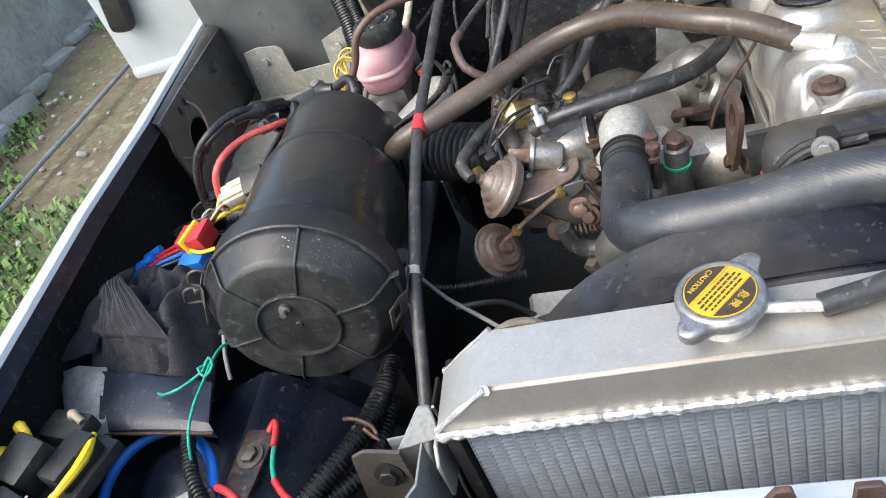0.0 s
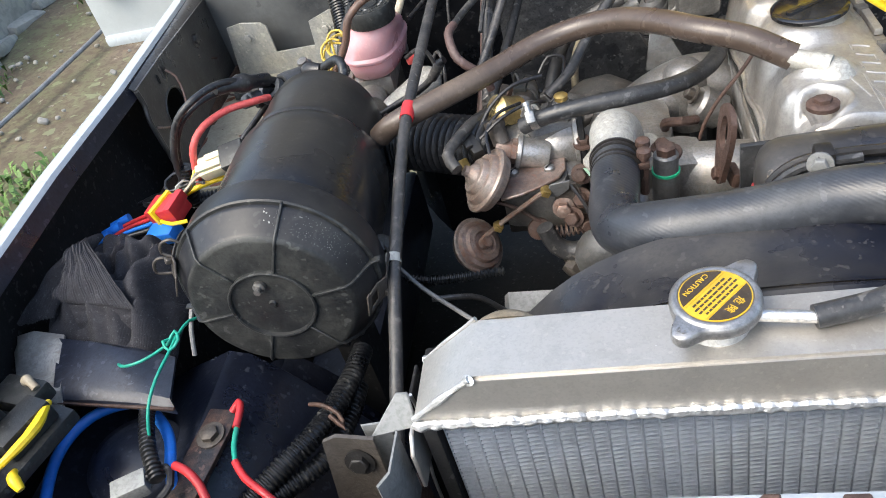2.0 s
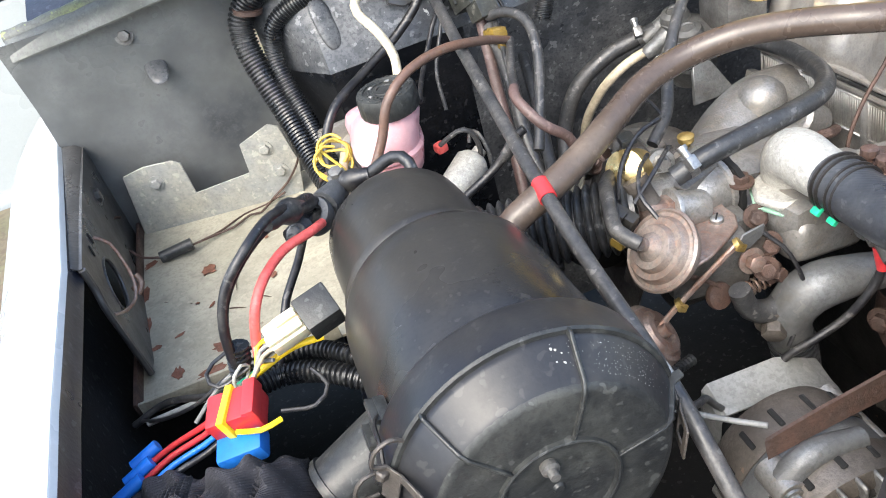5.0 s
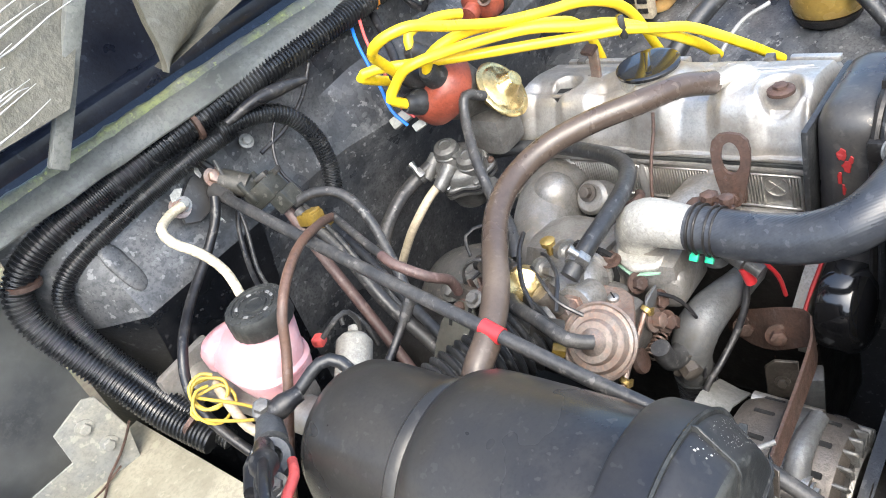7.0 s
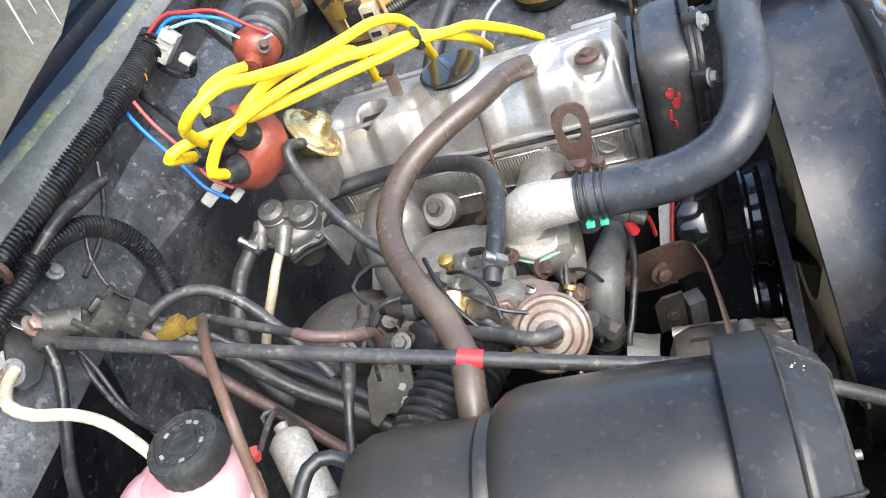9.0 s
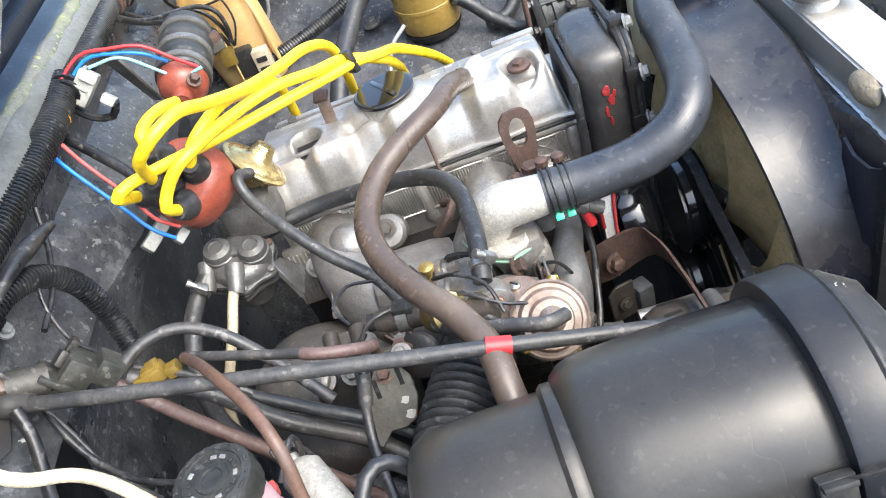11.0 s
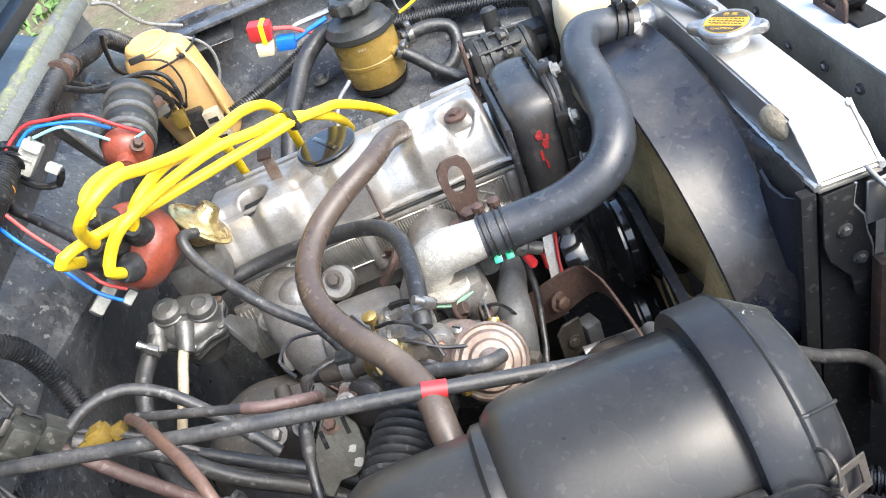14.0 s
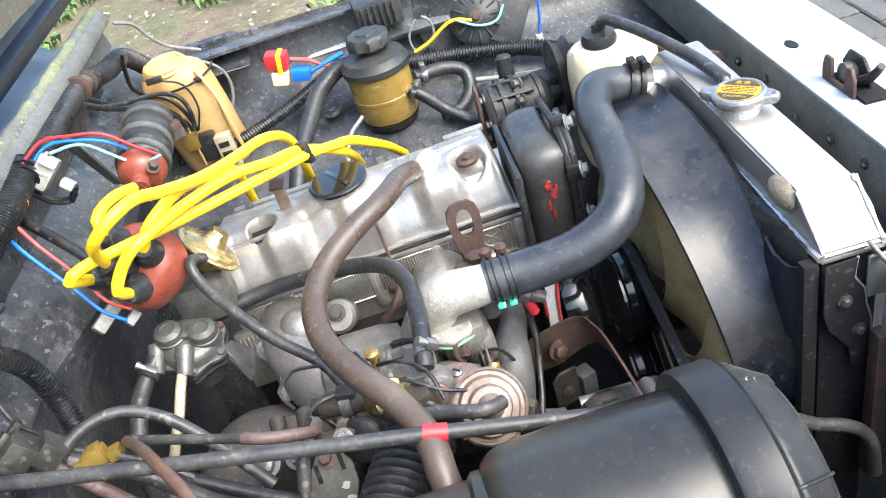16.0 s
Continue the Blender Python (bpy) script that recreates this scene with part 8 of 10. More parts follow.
part("wire", tube([(-0.21, 0.730, 1.008), (-0.212, 0.738, 1.02), (-0.218, 0.742, 1.034)], 0.0045, 8), M["wire"], plug)
part("clip_half", box((-0.183, 0.624, 0.947), (0.012, 0.012, 0.011), 0.002, (-10, 12, 8)), M["ochre"], plug)
part("clip_half", box((-0.184, 0.640, 0.956), (0.016, 0.014, 0.007), 0.0015, (-10, 12, 8)), M["ochre"], plug)
part("clip", box((-0.186, 0.642, 0.950), (0.017, 0.026, 0.013), 0.0025, (-10, 12, 8)), M["ochre"], plug, "ochre plastic clip")

clamp(thing("hose_clip", (0.0, 0.64, 0.88), "steel worm clip on the grey pump hose", "hose clip"), (-0.018, 0.648, 0.886), (-0.85, 0.45, -0.3), 0.0094, (-0.3, -0.6, 0.7), 0.007, name="band")
# stray wires along the bulkhead
cable("wire", [(-0.12, 0.705, 1.045), (-0.15, 0.700, 1.02), (-0.165, 0.69, 0.99), (-0.16, 0.675, 0.96)], 0.0020, M["wire"], "thin black wire hanging from the loom")
cable("wire", [(-0.06, 0.708, 1.06), (-0.09, 0.704, 1.035), (-0.13, 0.70, 1.02), (-0.17, 0.70, 1.015)], 0.0026, M["wire"], "black wire running to the grey plug")
cable("wire", [(-0.21, 0.725, 1.03), (-0.215, 0.715, 1.00), (-0.228, 0.700, 0.96), (-0.25, 0.68, 0.92), (-0.255, 0.66, 0.88)], 0.0022, M["greyhose"], "thin grey wire dropping behind the plug")

# ---- ignition leads ----
LEADS = [
    (4, [(-0.040, 0.616, 1.052), (-0.056, 0.606, 1.070), (-0.058, 0.585, 1.087), (-0.034, 0.5635, 1.090), (0.0, 0.548, 1.073), (0.05, 0.5247, 1.051), (0.095, 0.4963, 1.040), (0.128, 0.476, 1.034), (0.155, 0.462, 1.022), (0.182, 0.455, 1.002), (0.205, 0.4528, 0.974), (0.24, 0.4566, 0.925), (0.262, 0.460, 0.898)]),
    (1, [(-0.047, 0.648, 1.036), (-0.036, 0.636, 1.040), (-0.010, 0.605, 1.034), (0.018, 0.572, 1.026), (0.052, 0.531, 1.018), (0.086, 0.491, 1.010), (0.115, 0.457, 1.003), (0.137, 0.431, 0.998), (0.165, 0.405, 0.985), (0.200, 0.3861, 0.967), (0.25, 0.3541, 0.922), (0.31, 0.335, 0.87)]),
    (2, [(-0.048, 0.6135, 1.012), (-0.0415, 0.607, 1.0245), (-0.038, 0.592, 1.040), (-0.028, 0.575, 1.047), (0.02, 0.548, 1.041), (0.07, 0.505, 1.033), (0.105, 0.4686, 1.018), (0.140, 0.440, 1.004), (0.18, 0.4043, 0.970), (0.23, 0.3943, 0.931), (0.268, 0.3925, 0.897)]),
    (3, [(-0.006, 0.578, 1.042), (0.012, 0.560, 1.052), (0.05, 0.5459, 1.046), (0.10, 0.540, 1.022), (0.14, 0.5355, 1.005), (0.19, 0.530, 0.980), (0.225, 0.533, 0.94), (0.246, 0.5366, 0.895)]),
    (0, [(0.022, 0.628, 1.052), (0.045, 0.624, 1.054), (0.070, 0.615, 1.050), (0.090, 0.606, 1.042)]),
]
for k, pts in LEADS:
    cable("ignition_lead", [tuple(TOWER[k])] + pts, 0.0058, M["yellow"], "thick yellow silicone ignition lead" if k > 0 else "yellow silicone lead looping to the ignition coil", "ignition lead", 14, group="ignition leads")
tie = tagged(part("lead_clip", box((0.138, 0.4345, 1.0005), (0.017, 0.008, 0.026), 0.003, (0, 12, 40)), M["plastic"]), "small black clip holding the yellow leads", "clip")

coil = thing("ignition_coil", (0.15, 0.61, 1.02), "ignition coil with a dark ribbed can and red-brown top", "ignition coil")
CM = axis_frame((0.112, 0.605, 1.036), (0.92, -0.02, 0.16))
part("top", lathe([(0.010, -0.012), (0.011, 0.0), (0.020, 0.004), (0.024, 0.010), (0.026, 0.018), (0.0265, 0.026)], CM, 32), M["distcap"], coil, "red-brown bakelite top")
part("can", lathe([(0.0275, 0.024), (0.029, 0.027), (0.0275, 0.031), (0.0275, 0.044), (0.0290, 0.046), (0.0290, 0.054), (0.0275, 0.056), (0.0275, 0.075), (0.0290, 0.077), (0.0290, 0.085), (0.0275, 0.087), (0.0275, 0.112), (0.024, 0.118)], CM, 32), M["plasticdull"], coil)
for h_ in (0.036, 0.066, 0.098):
    part("can_band", lathe([(0.0278, h_ - 0.004), (0.0296, h_ - 0.003), (0.0296, h_ + 0.003), (0.0278, h_ + 0.004)], CM, 32), M["castdull"], coil)
part("bracket", plate([(0, 0), (0.012, 0.0), (0.020, 0.07), (0.012, 0.085), (-0.004, 0.08)], 0.004, pose(0.185, 0.655, 1.005, 70, 0, 60)), M["castdull"], coil)
part("terminal", hexbolt((0.112, 0.586, 1.048), (-0.5, -0.5, 0.6), 0.005, 0.008), M["rust"], coil)
part("resistor", box((0.225, 0.585, 1.035), (0.045, 0.018, 0.012), 0.003, (0, 0, 30)), M["castdull"], coil, "grey ceramic resistor")
part("resistor_strap", box((0.20, 0.580, 1.048), (0.012, 0.028, 0.010), 0.002, (0, 0, 30)), M["rust"], coil)

cable("red_wire", [(0.09, 0.735, 1.060), (0.10, 0.715, 1.085), (0.12, 0.682, 1.106), (0.12, 0.653, 1.104), (0.12, 0.620, 1.096), (0.12, 0.597, 1.074), (0.125, 0.58, 1.055)], 0.0019, M["red"], "thin red wire to the ignition coil")
cable("blue_wire", [(0.09, 0.733, 1.055), (0.105, 0.71, 1.078), (0.12, 0.679, 1.100), (0.12, 0.65, 1.098), (0.12, 0.622, 1.088), (0.125, 0.605, 1.07)], 0.0019, M["blue"], "thin blue wire to the ignition coil")
cable("pale_blue_wire", [(0.12, 0.68, 1.092), (0.12, 0.645, 1.092), (0.12, 0.622, 1.072), (0.12, 0.600, 1.052), (0.12, 0.575, 1.055)], 0.0018, M["paleblue"], "thin pale blue wire looping below the coil")
cable("blue_wire", [(0.02, 0.712, 1.066), (0.005, 0.695, 1.045), (-0.010, 0.668, 1.005), (-0.022, 0.650, 0.980), (-0.02, 0.635, 0.96)], 0.0021, M["blue"], "blue wire running down to the distributor")
cable("red_wire", [(0.025, 0.70, 1.070), (0.008, 0.682, 1.048), (-0.002, 0.660, 1.010), (-0.014, 0.645, 0.985), (-0.01, 0.63, 0.965)], 0.0019, M["redwire"], "red wire running down to the distributor")
cable("taped_lead", [(0.09, 0.712, 1.083), (0.06, 0.712, 1.064), (0.04, 0.687, 1.046), (0.015, 0.655, 1.025), (-0.005, 0.64, 1.01)], 0.0055, M["wire"], "black taped lead to the distributor")
con = thing("white_connector", (0.115, 0.69, 1.06), "white plastic connector hanging from the loom", "connector")
part("shell", box((0.112, 0.690, 1.078), (0.018, 0.036, 0.020), 0.003, (-40, 20, 10)), M["wirewhite"], con)
part("pins", box((0.106, 0.672, 1.060), (0.014, 0.010, 0.014), 0.002, (-40, 20, 10)), M["wirewhite"], con)
part("tail", tube([(0.108, 0.668, 1.055), (0.11, 0.68, 1.040), (0.112, 0.70, 1.045), (0.112, 0.712, 1.06)], 0.0042, 8), M["wire"], con, "black taped tail")
for k in range(3):
    part("shell_rib", box((0.1035, 0.690 + 0.010 * (k - 1), 1.0815 - 0.0055 * (k - 1)), (0.003, 0.0035, 0.016), 0.0008, (-40, 20, 10), seg=1), M["wirewhite"], con)
part("latch", box((0.114, 0.684, 1.090), (0.008, 0.018, 0.004), 0.001, (-40, 20, 10)), M["greywire"], con)
tagged(part("wire_tie", tube([(0.060, 0.703, 1.077), (0.060, 0.695, 1.079), (0.060, 0.697, 1.071), (0.060, 0.705, 1.069), (0.060, 0.704, 1.074), (0.060, 0.703, 1.065)], 0.0012, 6, 0.003), M["orange"]), "twisted orange wire tie on the loom", "wire tie")
con = thing("white_connector", (-0.04, 0.63, 0.93), "white plastic connector below the distributor", "connector")
part("shell", box((0.006, 0.662, 0.955), (0.018, 0.040, 0.014), 0.003, (-20, 30, 40)), M["wirewhite"], con)
part("cover", box((0.002, 0.640, 0.946), (0.014, 0.016, 0.010), 0.002, (-20, 30, 40)), M["wirewhite"], con)

sens = thing("temperature_wire", (-0.04, 0.25, 0.8), "black taped wire with a red heat-shrink end", "wire")
part("wire", tube([(-0.030, 0.258, 0.868), (-0.028, 0.252, 0.850), (-0.034, 0.250, 0.820), (-0.045, 0.250, 0.803), (-0.060, 0.255, 0.782), (-0.087, 0.262, 0.763), (-0.103, 0.268, 0.751), (-0.13, 0.272, 0.72)], 0.0036, 10), M["wire"], sens)
part("red_sleeve", tube([(-0.037, 0.249, 0.853), (-0.0355, 0.244, 0.833)], 0.0055, 12), M["red"], sens, "red heat-shrink sleeve")
cable("red_wire", [(-0.036, 0.249, 0.854), (-0.02, 0.238, 0.845), (-0.008, 0.23, 0.82), (0.0, 0.228, 0.79)], 0.0022, M["red"], "thin red wire beside the sensor")


# ---- battery leads, relays and loose wiring on the tray side ----
term = thing("battery_terminal", (-0.42, 0.48, 0.88), "grey lead battery clamps with taped cables", "battery terminal")
part("clamp_ring", lathe([(0.0095, -0.007), (0.0155, -0.007), (0.017, 0.0), (0.0155, 0.007), (0.0095, 0.007), (0.0085, 0.0), (0.0095, -0.007)], axis_frame((-0.428, 0.446, 0.940), (-0.25, -0.45, 0.85)), 24), M["leadgrey"], term, "grey lead clamp ring")
part("clamp_jaw", tube([(-0.438, 0.432, 0.944), (-0.446, 0.420, 0.947), (-0.450, 0.410, 0.948)], [0.008, 0.0085, 0.006], 12, wob=0.2), M["leadgrey"], term)
part("bolt", hexbolt((-0.446, 0.415, 0.950), (-0.3, -0.5, 0.8), 0.0055, 0.005), M["castdull"], term)
part("clamp_arm", tube([(-0.418, 0.458, 0.940), (-0.408, 0.472, 0.938), (-0.398, 0.488, 0.934)], [0.013, 0.0125, 0.010], 14, wob=0.25), M["leadgrey"], term)
part("post_nut", lathe([(0.010, -0.006), (0.010, 0.006), (0.007, 0.008), (0.0065, 0.013), (0.001, 0.014)], axis_frame((-0.397, 0.490, 0.940), (-0.1, -0.3, 1)), 6), M["castdull"], term)
part("taped_joint", tube([(-0.372, 0.470, 0.945), (-0.385, 0.474, 0.945), (-0.396, 0.484, 0.938), (-0.400, 0.496, 0.930)], [0.007, 0.009, 0.010, 0.008], 12, wob=0.35), M["wire"], term, "black taped joint")
part("taped_joint", tube([(-0.418, 0.468, 0.930), (-0.437, 0.462, 0.928), (-0.454, 0.446, 0.930)], [0.010, 0.012, 0.008], 12, wob=0.4), M["wire"], term, "black taped joint")
cable("brake_feed_wire", [(-0.372, 0.472, 0.945), (-0.348, 0.462, 0.958), (-0.338, 0.448, 0.955), (-0.340, 0.430, 0.935)], 0.0055, M["rubber"], "thick black lead curling from the battery clamp")
cable("battery_lead", [(-0.424, 0.424, 0.945), (-0.436, 0.404, 0.953), (-0.458, 0.388, 0.957), (-0.478, 0.362, 0.956), (-0.492, 0.348, 0.942), (-0.502, 0.347, 0.915), (-0.508, 0.348, 0.89)], 0.0040, M["redwire"], "thick faded red battery lead")
cable("battery_lead", [(-0.418, 0.458, 0.945), (-0.430, 0.440, 0.960), (-0.444, 0.414, 0.976), (-0.461, 0.386, 0.988), (-0.484, 0.359, 0.984), (-0.505, 0.354, 0.965), (-0.518, 0.350, 0.939), (-0.523, 0.346, 0.911), (-0.52, 0.345, 0.88)], 0.0040, M["wire"], "black battery lead with taped end")
cable("battery_lead", [(-0.424, 0.462, 0.938), (-0.440, 0.436, 0.956), (-0.458, 0.408, 0.970), (-0.474, 0.382, 0.977), (-0.494, 0.363, 0.970), (-0.511, 0.359, 0.950), (-0.521, 0.356, 0.925), (-0.526, 0.352, 0.89), (-0.528, 0.355, 0.87)], 0.0034, M["wire"], "thinner black battery lead beside the red one")
part("taped_joint", tube([(-0.428, 0.446, 0.956), (-0.446, 0.414, 0.972), (-0.462, 0.388, 0.982)], [0.007, 0.0095, 0.006], 12, wob=0.4), M["wire"], term, "black taped joint")
cable("earth_lead", [(-0.440, 0.460, 0.925), (-0.455, 0.43, 0.915), (-0.475, 0.405, 0.90), (-0.487, 0.39, 0.88), (-0.50, 0.375, 0.86)], 0.0036, M["wire"], "black earth lead from the terminal")
cable("loom_sleeve", [(-0.517, 0.352, 0.915), (-0.523, 0.350, 0.890), (-0.526, 0.352, 0.865)], 0.0085, M["conduit"], "short corrugated sleeve over wires", "sleeve", 12, rib=(0.0046, 0.002))

rl = thing("relay", (-0.445, 0.375, 0.88), "black cube relay in a cream socket", "relay")
RU = Vector((0.006, -0.022, -0.013)).normalized()
RV = Vector((-0.026, -0.002, -0.002))
RV = (RV - RU * RV.dot(RU)).normalized()
RN = RU.cross(RV) * (1 if RU.cross(RV).z > 0 else -1)
RV = RN.cross(RU)
RO = Vector((-0.450, 0.340, 0.932)) - RN * 0.014
RM = Matrix((RU, RV, RN)).transposed().to_4x4()
RM.translation = RO
part("case", box((0, 0, 0), (0.028, 0.028, 0.028), 0.0018, m=RM), M["plasticdull"], rl)
part("socket", box((-0.002, -0.029, -0.001), (0.022, 0.030, 0.016), 0.002, m=RM), M["milky"], rl, "cream plastic socket")
part("socket_rib", box((0.002, -0.030, 0.009), (0.008, 0.030, 0.006), 0.0012, m=RM), M["milky"], rl)
part("socket_rib", box((-0.008, -0.024, 0.008), (0.007, 0.018, 0.006), 0.0012, m=RM), M["milky"], rl)
part("socket_slot", box((0.002, -0.0445, 0.007), (0.005, 0.0016, 0.004), 0.0004, m=RM), M["dark"], rl)
for k, mt in enumerate(("greywire", "yellow", "greywire", "cream")):
    st = RM @ Vector((-0.009 + 0.0045 * k, -0.043, 0.001))
    part("socket_wire", tube([st, st + Vector((-0.010, 0.001, -0.004)), Vector((-0.508 - 0.002 * k, 0.334 - 0.003 * k, 0.900)), Vector((-0.527, 0.334 - 0.003 * k, 0.888))], 0.0018, 8), M[mt], rl)
fu = thing("fuse_holder", (-0.52, 0.32, 0.87), "red fuse holder tied with a yellow strap above a blue connector", "fuse holder")
part("case", box((-0.530, 0.306, 0.893), (0.040, 0.029, 0.022), 0.003, (8, -8, -14)), M["red"], fu)
part("case_rib", box((-0.516, 0.303, 0.902), (0.010, 0.031, 0.012), 0.0015, (8, -8, -14)), M["red"], fu)
part("strap", box((-0.533, 0.306, 0.893), (0.006, 0.034, 0.027), 0.001, (8, -8, -22)), M["yellow"], fu, "yellow cable strap")
part("strap_tail", tube([(-0.533, 0.290, 0.890), (-0.515, 0.280, 0.892), (-0.500, 0.285, 0.890)], 0.0022, 6), M["yellow"], fu)
part("blue_base", box((-0.534, 0.286, 0.877), (0.036, 0.022, 0.016), 0.003, (8, -8, -10)), M["blue"], fu, "blue connector")
for i in range(4):
    cable("red_wire", [(-0.548, 0.314 - 0.004 * i, 0.890 - 0.004 * i), (-0.562, 0.318 - 0.006 * i, 0.882 - 0.003 * i), (-0.590, 0.322 - 0.010 * i, 0.872), (-0.612, 0.318 - 0.012 * i, 0.866)], 0.0024, M["red"] if i < 2 else (M["blue"] if i == 2 else M["wire"]), "thin fuse wire with crimped end", "wire")
for i, (x, y) in enumerate(((-0.600, 0.330), (-0.605, 0.316), (-0.612, 0.302))):
    tagged(part("crimp_terminal", tube([(x, y, 0.872), (x - 0.022, y - 0.006, 0.866)], 0.0052, 10), M["blue"]), "blue insulated crimp terminal", "terminal", "crimp terminals")
cable("yellow_wire", [(-0.455, 0.352, 0.892), (-0.480, 0.350, 0.895), (-0.505, 0.342, 0.893), (-0.530, 0.338, 0.885), (-0.55, 0.336, 0.875)], 0.0030, M["yellow"], "yellow wire from the relay socket")
cable("green_wire", [(-0.50, 0.346, 0.893), (-0.522, 0.340, 0.890), (-0.545, 0.340, 0.880), (-0.56, 0.338, 0.868)], 0.0026, M["greenmark"], "green wire beside the fuse holder")
cable("black_wire", [(-0.452, 0.368, 0.900), (-0.480, 0.358, 0.905), (-0.510, 0.352, 0.895), (-0.545, 0.36, 0.87), (-0.60, 0.40, 0.85), (-0.635, 0.40, 0.84)], 0.0032, M["wire"], "black wire along the tray edge")
cable("black_wire", [(-0.46, 0.362, 0.896), (-0.49, 0.352, 0.90), (-0.52, 0.352, 0.888), (-0.56, 0.375, 0.86), (-0.62, 0.39, 0.845)], 0.0028, M["greywire"], "grey wire along the tray edge")
cable("conduit", [(-0.53, 0.352, 0.868), (-0.50, 0.362, 0.862), (-0.47, 0.350, 0.862), (-0.441, 0.328, 0.858), (-0.41, 0.31, 0.84)], 0.0085, M["conduit"], "corrugated conduit running behind the air cleaner", "conduit", 12, rib=(0.0046, 0.002))
cable("conduit", [(-0.49, 0.385, 0.862), (-0.462, 0.374, 0.862), (-0.434, 0.346, 0.862), (-0.40, 0.33, 0.85)], 0.0070, M["conduit"], "slim corrugated conduit behind the air cleaner", "conduit", 12, rib=(0.0046, 0.002))
def curl(c, r, turns, rad, m, label, tail, tilt):
    """A wire wound into loose loops that ends in a tail."""
    q = Matrix.Translation(Vector(c)) @ tilt
    pts = []
    for k in range(int(turns * 10) + 1):
        a = 2 * math.pi * k / 10
        pts.append(tuple(q @ Vector((r * (1 + 0.12 * math.sin(1.7 * k)) * math.cos(a), r * 1.15 * math.sin(a), -0.0022 * k / 4 + 0.003 * math.sin(0.9 * k)))))
    cable("yellow_wire", pts + tail, rad, m, label)


curl((-0.392, 0.596, 0.916), 0.015, 2.3, 0.0016, M["mustard"], "yellow wire curled beside the master cylinder", [(-0.388, 0.566, 0.908), (-0.385, 0.535, 0.912), (-0.38, 0.505, 0.91)], pose(0, 0, 0, 30, -25, 20))
curl((-0.395, 0.590, 0.906), 0.017, 1.3, 0.0016, M["mustard"], "second yellow wire curled beside the master cylinder", [(-0.398, 0.555, 0.90), (-0.390, 0.53, 0.905)], pose(0, 0, 0, 20, -35, 60))
cable("cream_tube", [(-0.378, 0.61, 0.905), (-0.388, 0.58, 0.90), (-0.395, 0.55, 0.89), (-0.39, 0.525, 0.88)], 0.0048, M["cream"], "short cream tube beside the master cylinder", "tube")
dd = thing("inline_diode", (-0.61, 0.70, 0.795), "small black inline part on a thin wire lying on the tray", "electrical part")
part("body", tube([(-0.626, 0.724, 0.799), (-0.586, 0.727, 0.800)], [0.0072, 0.0078], 14), M["plasticdull"], dd)
part("lead", tube([(-0.588, 0.727, 0.798), (-0.56, 0.740, 0.792), (-0.535, 0.744, 0.791), (-0.512, 0.756, 0.792), (-0.498, 0.752, 0.792), (-0.478, 0.768, 0.796), (-0.455, 0.766, 0.81), (-0.438, 0.758, 0.83), (-0.430, 0.750, 0.845)], 0.0014, 6), M["rust"], dd)
part("lead", tube([(-0.588, 0.729, 0.797), (-0.555, 0.746, 0.791), (-0.520, 0.766, 0.790), (-0.49, 0.768, 0.791), (-0.462, 0.764, 0.80)], 0.0012, 6), M["rust"], dd)
part("lead", tube([(-0.625, 0.724, 0.799), (-0.645, 0.728, 0.805), (-0.655, 0.735, 0.815), (-0.668, 0.74, 0.83), (-0.662, 0.76, 0.85), (-0.655, 0.77, 0.845)], 0.0016, 6), M["rust"], dd)

for pts_, mt in (([(-0.50, 0.352, 0.905), (-0.530, 0.362, 0.905), (-0.548, 0.352, 0.900), (-0.540, 0.336, 0.896), (-0.515, 0.340, 0.900)], "wire"), ([(-0.505, 0.345, 0.898), (-0.535, 0.352, 0.890), (-0.565, 0.350, 0.878), (-0.60, 0.372, 0.858), (-0.628, 0.40, 0.842)], "wire"),
                 ([(-0.495, 0.338, 0.900), (-0.520, 0.350, 0.896), (-0.545, 0.345, 0.888), (-0.568, 0.332, 0.876)], "greywire"), ([(-0.470, 0.318, 0.895), (-0.462, 0.300, 0.890), (-0.475, 0.290, 0.885), (-0.50, 0.298, 0.885)], "wire")):
    cable("loose_wire", pts_, 0.0017, M[mt], "thin dark wire tangled beside the fuse holder", "wire", 8)
cable("cable_tie", [(-0.519, 0.340, 0.905), (-0.526, 0.333, 0.903), (-0.528, 0.332, 0.894), (-0.520, 0.338, 0.892), (-0.515, 0.344, 0.899), (-0.519, 0.340, 0.905)], 0.0014, M["wirewhite"], "small white tie round the wires", "cable tie", 7)

# ---- loose wiring in front of the air cleaner ----
cable("blue_wire", [(-0.535, -0.077, 0.813), (-0.543, -0.033, 0.830), (-0.559, 0.030, 0.835), (-0.543, 0.072, 0.837), (-0.501, 0.086, 0.835), (-0.459, 0.054, 0.833), (-0.443, 0.015, 0.826), (-0.439, -0.011, 0.802)], 0.0052, M["blue"], "thick blue wire looped in front of the air cleaner")
cable("green_wire", [(-0.435, 0.162, 0.868), (-0.448, 0.142, 0.881), (-0.450, 0.123, 0.884), (-0.462, 0.110, 0.881), (-0.478, 0.096, 0.881), (-0.496, 0.094, 0.878), (-0.505, 0.099, 0.876)], 0.0015, M["green"], "thin green wire twisted round a cable")
cable("green_wire", [(-0.450, 0.118, 0.885), (-0.451, 0.099, 0.884), (-0.453, 0.072, 0.882), (-0.455, 0.049, 0.873), (-0.458, 0.033, 0.851), (-0.461, 0.024, 0.824)], 0.0015, M["green"], "thin green wire hanging in front of the air cleaner")
